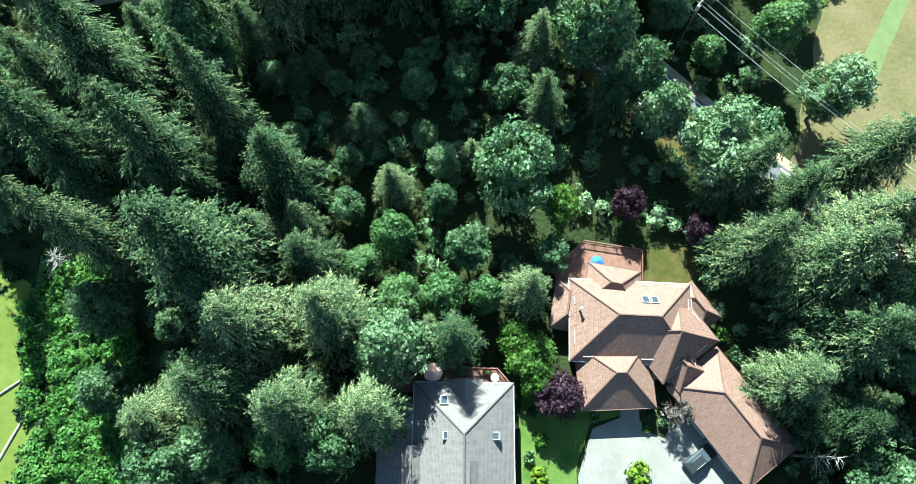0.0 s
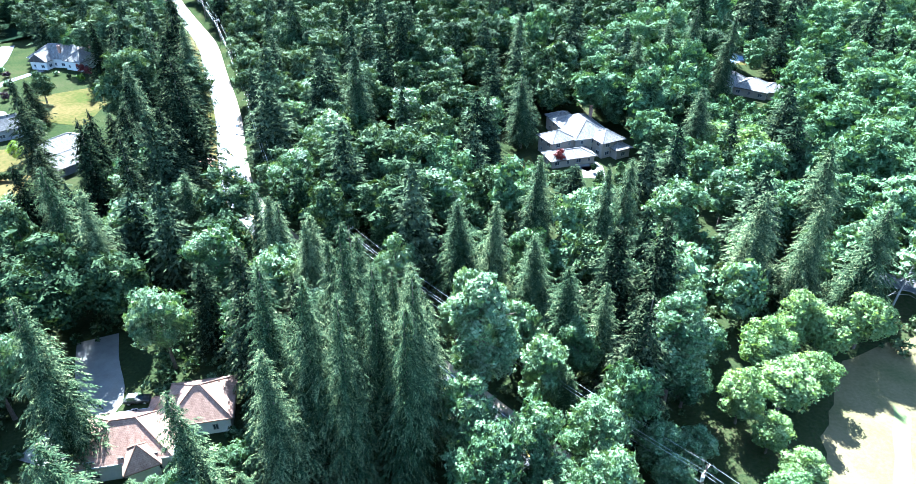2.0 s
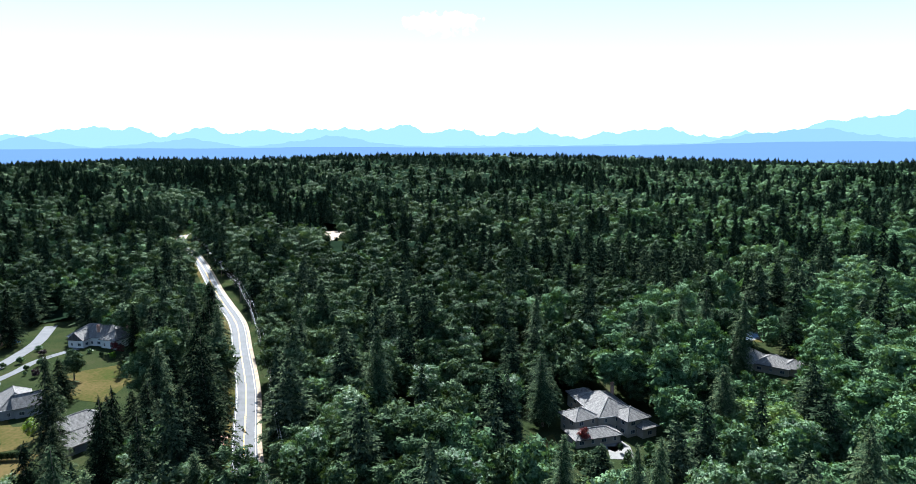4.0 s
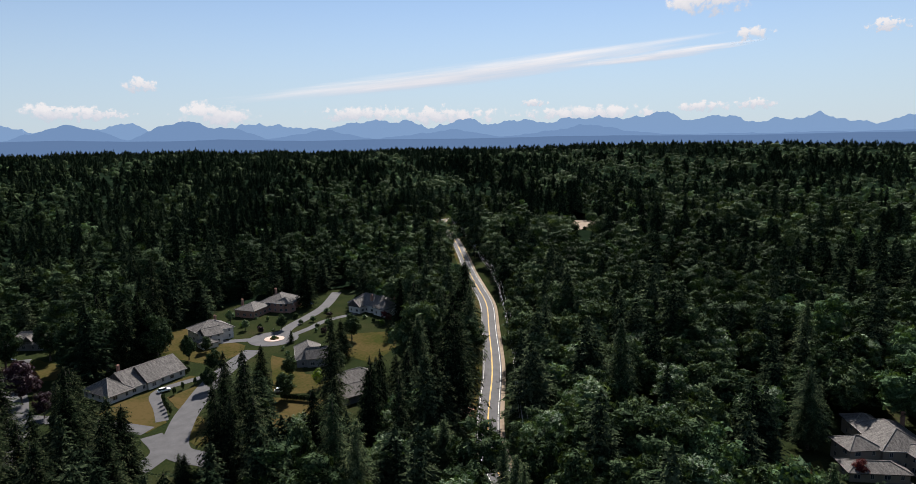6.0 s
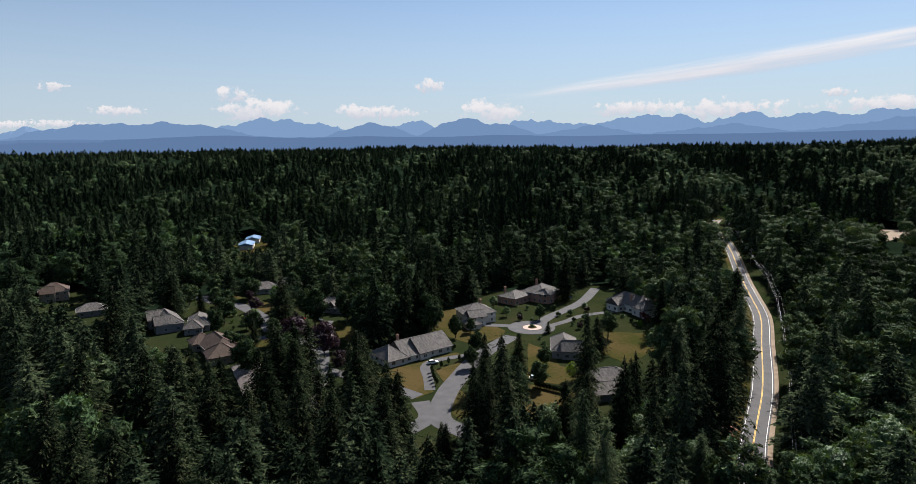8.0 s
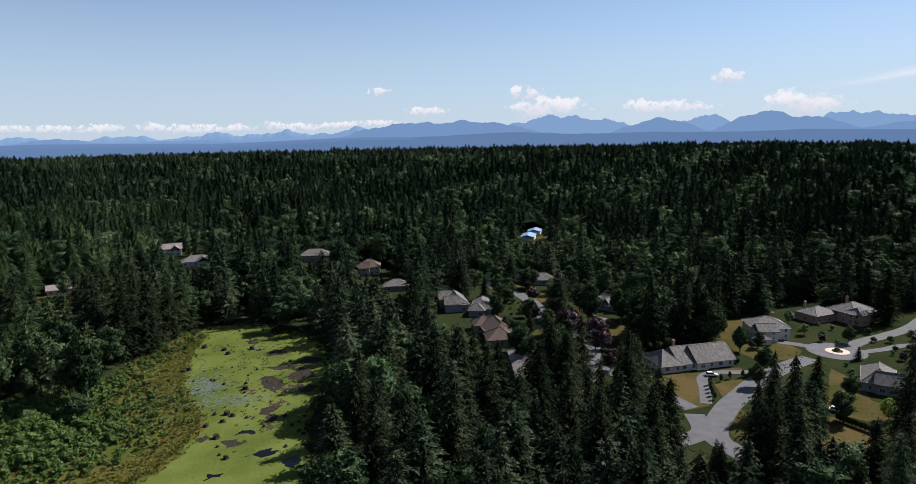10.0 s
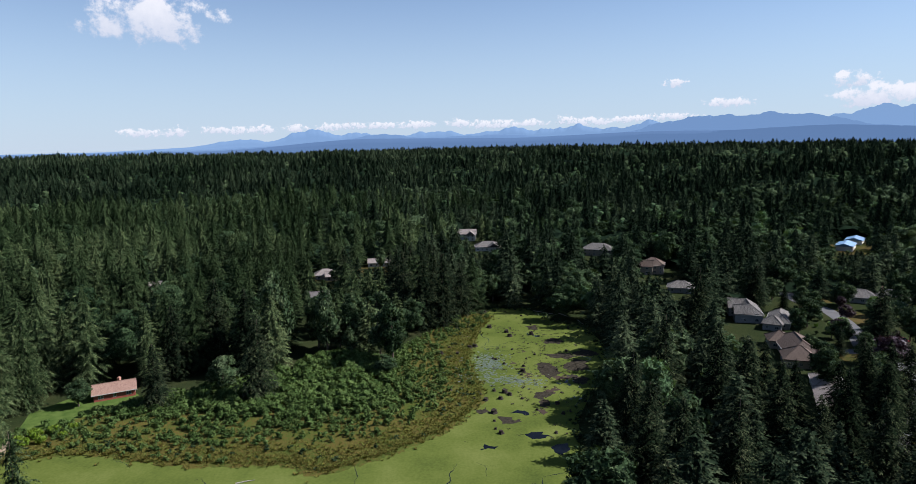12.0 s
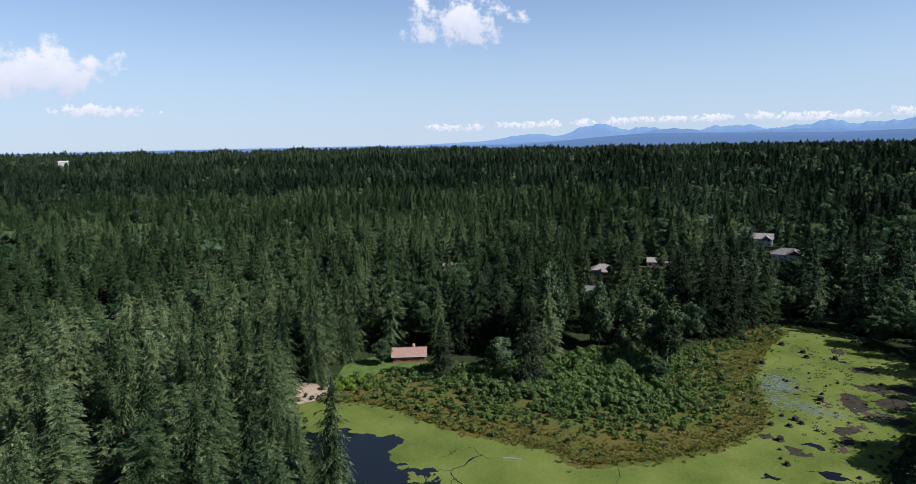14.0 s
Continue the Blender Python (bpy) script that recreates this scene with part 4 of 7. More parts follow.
FIRS_NEAR_B = [(-36, 1, 18, 5.0), (-19, 3, 29, 5.0), (-10, 3, 29, 4.7), (-44, 21, 34, 3.9), (-80, 109, 31, 5.8), (-88, 113, 34, 5.9), (-113, 214, 36, 6.3),
    (-105, 181, 34, 6.2), (-104, 222, 36, 6.3), (-75, 142, 18, 4.9), (-32, 72, 40, 5.6), (-21, 80, 42, 5.2), (-15, 73, 40, 5.2), (-9, 72, 40, 5.4),
    (-14, 81, 34, 4.1), (-37, 55, 33, 4.8), (-25, 69, 40, 5.6), (-65, 68, 36, 5.9), (28, 126, 31, 4.2), (13, 134, 29, 5.6), (-4, 117, 26, 5.8)]
FIRS_NEAR_C = [(3, 113, 28, 4.8), (16, 95, 25, 5.6), (23, 91, 25, 4.0), (11, 106, 25, 5.4), (60, 121, 28, 6.4), (82, 140, 30, 6.5), (80, 113, 30, 6.4),
    (-41, 198, 35, 6.5), (33, 132, 30, 5.0), (-79, 238, 28, 6.2), (68, 194, 25, 6.0), (13, 202, 25, 5.7), (58, 245, 28, 6.7), (72, 261, 32, 6.1),
    (82, 260, 35, 6.4), (93, 252, 35, 6.4), (14, 269, 30, 6.2), (69, 116, 30, 5.2)]
FIRS_LATE = [(-161, 166, 20, 5.1), (-164, 152, 22, 5.6), (-135, 124, 27, 6.7), (-148, 102, 25, 6.3), (-182, 111, 27, 6.0), (-126, 102, 16, 4.4), (-233, 175, 27, 7.3),
    (-113, 167, 22, 5.7), (-109, 173, 22, 6.4), (-127, 242, 27, 7.0), (-106, 222, 25, 6.6), (-110, 198, 25, 6.6), (-210, 94, 27, 6.2), (-209, 105, 27, 6.6),
    (-192, 78, 27, 6.0), (-102, 130, 20, 5.3), (-232, 277, 29, 6.8), (-148, 254, 27, 6.7)]
FIRS_POND = [(-190, 20, 29, 6.3), (-211, 33, 34, 6.4), (-293, 59, 34, 6.5), (-195, 45, 34, 6.3), (-188, 52, 34, 6.1), (-178, 58, 31, 6.0), (-166, 64, 26, 5.8),
    (-178, 76, 29, 5.7), (-200, 95, 29, 6.1), (-161, 84, 26, 5.8), (-182, 112, 26, 5.9), (-150, 103, 23, 5.7), (-140, 76, 29, 5.4), (-157, 21, 31, 6.2),
    (-149, 27, 31, 6.2), (-152, 40, 31, 6.2), (-159, 76, 29, 5.9), (-376, -106, 26, 6.2), (-379, -93, 29, 6.1), (-377, -78, 29, 6.1)]
FIRS_WEST = [(-301, -79, 38, 8.0), (-297, -68, 39, 7.8), (-303, -59, 37, 7.2), (-323, -53, 31, 6.9), (-316, -66, 36, 7.4), (-312, -84, 38, 8.0), (-330, -64, 33, 7.0), (-353, -128, 31, 5.9),
    (-359, -92, 34, 6.0), (-356, -76, 34, 5.8), (-203, -107, 31, 7.7), (-193, -140, 24, 6.6), (-228, -124, 36, 7.6), (-234, -140, 38, 7.8), (-220, -150, 30, 7.0)]
FIRS_SUNLIT = [(-163, -178, 42, 7.4), (-147, -178, 38, 7.6), (-136, -184, 38, 7.8), (-124, -168, 37, 7.6), (-110, -206, 39, 7.8), (-118, -186, 38, 7.6), (-104, -172, 37, 7.6), (-98, -104, 39, 7.0), (-100, -152, 38, 7.8),
    (-91, -186, 39, 7.6), (-82, -152, 38, 7.6), (-69, -180, 39, 7.4), (-86, -168, 38, 7.8), (-150, -196, 40, 7.6), (-172, -194, 40, 7.6), (-134, -204, 38, 7.6), (-186, -184, 36, 7.2), (-80, -128, 36, 7.4),
    (-92, -124, 37, 7.2), (-105, -132, 33, 6.6), (-100, -121, 24, 4.2), (-108, -126, 20, 3.8)]
LEAFY_NEAR = [(-37.6, 50, 24, 6.8), (-45, 14, 16, 5.2), (6.7, 34.6, 22, 7.8), (36, 41, 20, 8.6), (28, 46, 16, 5.4), (53.5, 50.4, 16, 6.6), (17.5, 56, 24, 7.4), (-34, -4, 16, 5.9),
    (-29, -3, 15, 4.9), (-14, -1, 18, 5.2), (-44, 4, 12, 4.4), (1, 25, 12, 4.2), (-16, 31, 9, 3.6), (13, 25, 9, 3.4)]
YOUNG_NEAR = [(-8.9, 25.8, 14, 4.2), (-1.6, 18.3, 13, 3.9), (-7.2, 17.6, 14, 4.4), (4, 18.7, 11, 3.4), (46, 61, 15, 5.0)]
LEAFY_MID = [(-60, 92, 22, 7.4), (-57, 113, 22, 8.5), (-41, 107, 22, 9.0), (-83, 130, 19, 9.1), (-10, 139, 24, 9.9), (2, 63, 20, 8.0), (19, 68.6, 19, 7.0), (12, 61, 15, 5.5), (-1, 71.5, 22, 7.0), (9, 67, 21, 6.5), (25, 52, 17, 5.5), (38, 86, 13, 5.5), (43, 95, 14, 5.5), (36, 72, 11, 4.6),
    (48, 139, 22, 10.0), (-59, 219, 20, 9.5), (-42, 240, 20, 9.8), (-25, 208, 20, 9.6), (0, 196, 22, 9.6), (-16, 257, 20, 9.8), (-51, 154, 22, 9.0),
    (-47, 179, 22, 9.5), (-23, 174, 20, 9.5), (32, 268, 20, 9.5), (56, 278, 20, 9.5), (78, 168, 22, 9.6), (64, 151, 20, 9.0)]
LEAFY_LATE = [(-119, 137, 15, 6.6), (-93, 143, 18, 7.5), (-78, 145, 15, 5.7), (-88, 141, 16, 6.5), (-309, -152, 28, 9.7),
    (-243, -118, 38, 10.5), (-233, -126, 30, 8.5), (-244, -69, 30, 9.5), (-251, -76, 24, 8.0), (-256, -91, 13, 5.7), (-233, -69, 9, 6.4), (-254, -101, 32, 9.0), (-264, -92, 28, 9.0), (-345, -48, 24, 9.0),
    (-354, -40, 18, 8.1), (-207, -123, 17, 8.0), (-190, -169, 11, 5.6), (-356, -28, 18, 8.0), (-262, -108, 26, 9.0), (-275, -84, 26, 9.0), (-392, -148, 15, 5.5), (-440, -131, 17, 6.0), (-320, -137, 13, 5.0)]
for row in FIRS_SUNLIT:
    tree("fir_sunlit", *row)
for rows in (FIRS_NEAR, FIRS_NEAR_B, FIRS_NEAR_C):
    for row in rows:
        tree("fir", row[0], row[1], row[2] * (0.86 if math.hypot(row[0], row[1]) < 46 else 1.0), row[3] * 1.15)
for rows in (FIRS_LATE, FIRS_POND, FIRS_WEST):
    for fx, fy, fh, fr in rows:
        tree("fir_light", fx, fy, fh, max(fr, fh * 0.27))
ROADSIDE_B = [(50, 28, 26, 6.6), (57, 21, 28, 7), (63, 14, 28, 7), (44, 33, 20, 5.6), (-12, 88, 30, 6), (-22, 98, 30, 6), (-34, 106, 28, 6), (-45, 118, 26, 6), (-28, 62, 34, 6)]
ROADSIDE = [(-7, 76, 31, 4.9), (-10, 66, 38, 5.4), (-17, 85, 32, 4.8), (-26, 93, 31, 5.0),
    (-34, 103, 29, 4.9), (-43, 115, 26, 4.9), (-51, 125, 24, 4.6), (56, 21, 29, 4.9), (63, 13, 29, 4.9), (51, 28, 26, 4.5), (-19, 66, 40, 5.4),
    (38, 36, 23, 5.0)]
for row in ROADSIDE + ROADSIDE_B:
    tree("fir", *row)
ROAD_WEST = [(-88, 176, 38, 6.4), (-97, 190, 36, 6), (-103, 205, 36, 6), (-111, 222, 34, 6), (-85, 158, 30, 5.5), (-116, 240, 34, 6), (-126, 262, 33, 6), (-135, 280, 33, 6),
             (-238, 176, 31, 6.4), (-233, 166, 29, 6), (-150, 100, 28, 6), (-165, 99, 28, 6), (-178, 105, 26, 5.6), (-116, 116, 28, 6), (-110, 132, 25, 5.6), (-104, 150, 25, 5.6), (-100, 165, 27, 5.8),
             (-118, 152, 20, 5), (-128, 118, 20, 5), (-190, 90, 27, 6), (-206, 92, 27, 6), (-140, 92, 28, 6)]
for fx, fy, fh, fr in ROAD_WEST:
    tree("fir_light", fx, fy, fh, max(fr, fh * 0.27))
for fx, fy, fh, fr in [(-243, 188, 44, 7.5), (-130, 116, 29, 6.7), (-130, 128, 35, 7.6), (-124, 117, 26, 6.2), (-131, 167, 34, 7.0), (-95, 138, 34, 6.8), (-86, 137, 30, 6.6),
                       (-100, 152, 31, 5.6), (-148, 99, 25, 6.4), (-169, 102, 33, 6.4), (-163, 88, 27, 5.9), (-129, 103, 15, 4.2), (-193, 92, 27, 7.6), (-181, 76, 19, 6),
                       (-192, 67, 26, 7.4), (-205, 62, 28, 7.8), (-216, 59, 25, 7.4), (-287, 132, 28, 9.5), (-349, 99, 24, 8.5), (-188, 120, 13, 4.8), (-135, 234, 31, 6.7),
                       (-105, 180, 29, 6.6), (-160, 260, 26, 6.3), (-252, 168, 30, 7.5)]:
    tree("fir_light", fx, fy, fh, fr)
for row in [(-239, 161, 29, 12), (-228, 176, 24, 9), (-254, 158, 26, 10), (-318, 114, 16, 8), (-99, 113, 26, 6.5), (-149, 155, 11, 3.8), (-282, 146, 22, 8.5), (-362, 147, 14, 8),
            (-371, 114, 14, 8), (-220, 185, 12, 4.5), (-185, 164, 10, 3.8), (-276, -85, 20, 9), (-290, -120, 19, 9), (-334, -164, 22, 10), (-262, -98, 14, 7), (-300, -95, 20, 9),
            (-212, 98, 18, 7.5), (-226, 104, 20, 8), (-268, 118, 14, 6), (-275, 160, 20, 8), (-262, 172, 22, 9), (-300, 150, 18, 7.5), (-336, 122, 15, 7), (-196, 176, 12, 5),
            (-172, 236, 14, 6), (-250, 96, 16, 7), (-236, 92, 18, 7), (-152, 200, 9, 4), (-196, 116, 14, 6), (-345, 165, 18, 8), (-160, 148, 13, 5), (-152, 168, 12, 5), (-140, 142, 14, 5.5), (-166, 186, 10, 4.5), (-214, 236, 9, 4), (-252, 198, 14, 6),
            (-222, 196, 8, 3.6), (-305, 106, 14, 6), (-290, 118, 13, 6), (-352, 122, 14, 6), (-326, 150, 12, 5.5), (-275, 100, 10, 5), (-296, 132, 12, 5)]:
    tree("maple_dark", *row)
for row in [(-259, 124, 15, 8.4), (-236, 126, 17, 7.2), (-217, 122, 10, 4.8), (-300, 120, 10, 5), (-330, 136, 9, 5)]:
    tree("dark", *row)
for row in [(-46, 54, 17, 4.6), (-55, 52, 18, 4.8), (-62, 55, 16, 4.6), (-50, 47, 22, 5.2), (-58, 46, 22, 5.2)]:
    tree("fir", *row)
for row in LEAFY_NEAR:
    tree("maple", *row)
for row in YOUNG_NEAR:
    tree("young_maple", *row)
for rows in (LEAFY_MID, LEAFY_LATE):
    for row in rows:
        tree("maple_dark" if row[0] < -180 else "maple_light", *row)
for row in [(1, 83.6, 34, 9.0), (34.4, 85, 30, 8), (-31, 95, 20, 6)]:
    tree("poplar", *row)
for row in [(55.7, 86, 13, 7.5), (70, 100, 14, 6.5), (52.5, 69.3, 9, 5.0), (47, 82.5, 14, 6.0), (78, 104, 15, 7.2), (54.6, 94.4, 16, 7.0), (63, 90, 11, 6.0), (50, 76, 10, 4.6), (64, 103, 16, 6.5), (73, 194, 15, 9), (84, 190, 15, 9), (131, 255, 16, 9),
            (150, 249, 16, 9), (120, 207, 15, 9), (138, 208, 15, 9)]:
    tree("alder", *row)
for row in [(14, 32, 10, 3.7), (10, 11, 9, 4.2), (11, 8, 8, 3.0), (8, 13.5, 7, 3.2)]:
    tree("bright", *row)
tree("plum", 14, 6, 8, 4.4)
tree("silver", 29.5, 5.0, 6, 2.7)
tree("lime", -149, 183, 8, 3.4)
tree("red", 25, 189, 6, 3.0)

# open ground that no wild tree stands on, or in front of as the camera sees it from above
OPEN = [POND, MARSH, [(-64, 30), (-50, 22), (-41, 4), (-40, -30), (-64, -30)],
        [(-226, 140), (-206, 128), (-176, 126), (-160, 120), (-150, 126), (-166, 134), (-182, 158), (-190, 170), (-204, 174), (-226, 172)],
        [(-262, 206), (-236, 186), (-206, 184), (-190, 206), (-196, 232), (-204, 270), (-232, 315), (-242, 312), (-262, 262), (-256, 240), (-262, 222)],
        [(-210, 285), (-178, 280), (-176, 244), (-160, 256), (-146, 235), (-146, 214), (-160, 218), (-196, 236), (-206, 262)],
        [(-190, 204), (-183, 218), (-162, 208), (-162, 194), (-150, 194), (-146, 176), (-160, 170)],
        [(-158, 166), (-140, 170), (-133, 176), (-134, 192), (-143, 196), (-150, 180)],
        [(-392, 122), (-345, 130), (-285, 122), (-268, 128), (-250, 134), (-214, 106), (-202, 98), (-196, 106), (-226, 124), (-258, 150), (-282, 160), (-290, 150), (-314, 138), (-350, 142)],
        [(-350, 84), (-306, 84), (-312, 108), (-345, 108)], [(-296, 88), (-255, 86), (-252, 104), (-290, 106)], [(-247, 88), (-215, 82), (-214, 92), (-245, 99)],
        [(-380, 150), (-364, 150), (-360, 182), (-378, 182)], [(-316, 160), (-292, 160), (-292, 178), (-316, 178)],
        [(-8, -40), (-14, 0), (-9, 10), (8, 10), (13, 20), (13, 29), (28, 30), (35, 24), (38, 16), (44, 2), (44, -40)],
        [(46, 44), (54, 58), (58, 72), (62, 80), (110, 110), (140, 60), (90, 20)],
        [(44, 64), (60, 66), (84, 102), (74, 112), (44, 96)],
        [(-82, 98), (-74, 72), (-66, 70), (-66, 84), (-72, 98)],
        [(-215, -170), (-184, -178), (-160, -168), (-180, -156)]]
# roofs that show above the trees before them: outline and the height that stays in view
ROOFS = [[(-66, 70), (-60, 64), (-50, 66), (-44, 77), (-46, 86), (-54, 84), (-62, 80)], [(18, 197), (26, 188), (42, 192), (48, 201), (40, 221), (26, 221)], [(98, 278), (106, 258), (118, 254), (120, 264), (106, 282)],
         [(109, 308), (120, 318), (126, 312), (115, 303)],
         [(-596, -98), (-578, -98), (-576, -80), (-596, -80)], [(-540, -72), (-520, -72), (-516, -54), (-540, -54)], [(-520, 16), (-500, 16), (-500, 36), (-520, 36)],
         [(-453, 50), (-436, 50), (-434, 68), (-453, 68)], [(-396, 62), (-382, 62), (-382, 74), (-396, 74)], [(-415, -168), (-400, -168), (-398, -152), (-415, -152)],
         [(-460, -144), (-446, -144), (-446, -128), (-460, -128)], [(-338, -142), (-326, -142), (-326, -130), (-338, -130)], [(-208, -168), (-200, -170), (-194, -158), (-202, -156)],
         [(-590, 245), (-548, 210), (-536, 222), (-575, 252)], [(-192, 660), (-176, 660), (-176, 710), (-194, 710)], [(-368, -262), (-358, -262), (-358, -250), (-368, -250)]]


def open_spots(x, y, h, side=4.0):
    """True where a tree of height h neither stands in the open nor hides open ground from high above."""
    ok = np.ones(np.shape(x), bool)
    r, az = np.hypot(x, y) + 1e-6, np.degrees(np.arctan2(-x, y))
    nx, ny = -y / r * side, x / r * side
    for poly, z0 in [(q, 0.0) for q in OPEN] + [(q, 3.2) for q in ROOFS]:
        pr = [math.hypot(*q) for q in poly]
        pa = [math.degrees(math.atan2(-q[0], q[1])) for q in poly]
        if min(pr) > 60:
            sel = np.nonzero(ok & (r < max(pr) + 5) & (az > min(pa) - 6) & (az < max(pa) + 6) & (r > min(pr) * 0.35))[0]
        else:
            sel = np.nonzero(ok & (r < max(pr) + 5))[0]
        if not len(sel):
            continue
        bad = np.zeros(len(sel), bool)
        for u in np.linspace(0.0, 1.0, 12):
            k = (EYE_Z - z0) / np.maximum(EYE_Z - np.maximum(h[sel] * u, z0), 1.0)
            for w in (-1, 0, 1):
                bad |= inside(poly, (x[sel] + nx[sel] * w) * k, (y[sel] + ny[sel] * w) * k)
        ok[sel[bad]] = False
    near_road = np.full(np.shape(x), 1e9)
    for px, py in road_line[::2]:
        near_road = np.minimum(near_road, np.hypot(x - px, y - py))
    ok &= near_road > np.where((x > -66) & (y < 160), 6.0, 10.5)
    return ok


def fit_heights(x, y, h, steps=(1.0, 0.72, 0.5, 0.34, 0.2)):
    """The tallest share of h at which each tree leaves the open ground in view; 0 where none does."""
    best = np.zeros(np.shape(x))
    for f in steps:
        todo = np.nonzero(best == 0)[0]
        if not len(todo):
            break
        ok = open_spots(x[todo], y[todo], h[todo] * f)
        best[todo[ok]] = f
    return best


SUN_LIT = [(-201, -163), (-586, -90), (-528, -63), (-453, -136), (-407, -160), (-332, -136), (-444, 59), (-510, 26), (-388, 68), (-150, -166)]


def in_the_sun(x, y, h):
    """False where a tree would throw its shadow on one of the sunlit houses."""
    ok = np.ones(np.shape(x), bool)
    for cx, cy in SUN_LIT:
        ax, ay = x - cx, y - cy
        along = -0.259 * ax + 0.966 * ay
        across = np.abs(0.966 * ax + 0.259 * ay)
        ok &= ~((along > 0) & (along < h * 1.11 - 2) & (across < 9))
    return ok


def forest_spots(r0, r1, step, seed, az0=-58.0, az1=172.0):
    """Jittered grid of places in a ring round the camera's plan position, on wooded ground."""
    g = np.random.default_rng(seed)
    q = np.arange(-r1, r1, step)
    x, y = np.meshgrid(q, q)
    x, y = x.ravel(), y.ravel()
    x, y = x + g.uniform(-0.45, 0.45, x.size) * step, y + g.uniform(-0.45, 0.45, x.size) * step
    r, az = np.hypot(x, y), np.degrees(np.arctan2(-x, y))
    keep = (r > r0) & (r <= r1) & (((az > az0) & (az < az1)) | (r < 70))
    return x[keep], y[keep]


def share_leafy(x, y):
    """Share of broadleaf trees: firs to the west, maples beyond the road, mixed drifts between."""
    az, r = np.degrees(np.arctan2(-x, y)), np.hypot(x, y)
    drift = 0.30 * np.sin(x / 95 + 0.6) * np.cos(y / 120 - 0.4) + 0.22 * np.sin(x / 37 + y / 43)
    s = np.interp(az, [-60, 8, 16, 30, 60, 95, 108, 170], [0.80, 0.80, 0.72, 0.46, 0.40, 0.34, 0.14, 0.10])
    s = np.where(r > 420, s * 0.55 + np.interp(az, [70, 115], [0.22, 0.08]), s)
    s = np.where(r < 110, 0.45, s)
    return np.clip(s + drift * np.interp(az, [20, 110], [1.0, 0.35]), 0.03, 0.92)


# single trees that fill the woods near by; the tile-roofed house and its deck stay in the sun
SUNNY = [(14, 12), (14, 29), (27, 29), (40, 16), (46, 2), (34, 4)]
g = np.random.default_rng(3)
x, y = forest_spots(0, 120, 10.2, 4)
h = g.uniform(22, 36, x.size)
fits = fit_heights(x, y, h)
h = h * fits
h = np.where(inside([(-30, 33), (4, 33), (4, 60), (-8, 67), (-30, 67)], x, y), np.minimum(h, 12.0), h)  # low growth in the shade of the tall row
pl = np.array(placed)
for i in np.nonzero(fits)[0]:
    if np.min(np.hypot(pl[:, 0] - x[i], pl[:, 1] - y[i]) - pl[:, 2] * 0.7) < 2.6:
        continue
    near = math.hypot(x[i], y[i]) < 75
    reach = np.linspace(0.3, 1.0, 8) * h[i] * 1.11
    if inside(SUNNY, x[i] + 0.26 * reach, y[i] - 0.97 * reach).any():
        continue
    if g.uniform() < share_leafy(x[i], y[i]) or h[i] < 9:
        hh = h[i] * 0.68
        tree("maple" if near else "maple_light", x[i], y[i], hh, hh * g.uniform(0.28, 0.38))
    else:
        tree("fir" if near else "fir_light", x[i], y[i], h[i], h[i] * g.uniform(0.21, 0.29))
# younger trees that close the canopy between the tall ones
x, y = forest_spots(0, 92, 6.4, 14)
h = g.uniform(9, 19, x.size)
h = np.where((x > -30) & (x < 4) & (y > 33) & (y < 67), np.minimum(h, 9.0), h)
h = h * fit_heights(x, y, h)
pl = np.array(placed)
for i in np.nonzero(h > 4)[0]:
    if np.min(np.hypot(pl[:, 0] - x[i], pl[:, 1] - y[i]) - pl[:, 2] * 0.55) < 1.8:
        continue
    reach = np.linspace(0.3, 1.0, 8) * h[i] * 1.11
    if inside(SUNNY, x[i] + 0.26 * reach, y[i] - 0.97 * reach).any():
        continue
    pick = g.uniform()
    if pick < 0.40 or h[i] < 8:
        tree("maple", x[i], y[i], h[i], h[i] * g.uniform(0.26, 0.36) + 0.6)
    elif pick < 0.52:
        tree("young_maple", x[i], y[i], h[i] * 0.8, h[i] * g.uniform(0.24, 0.32) + 0.4)
    else:
        tree("fir", x[i], y[i], h[i], h[i] * g.uniform(0.22, 0.30))
pl = np.array(placed)


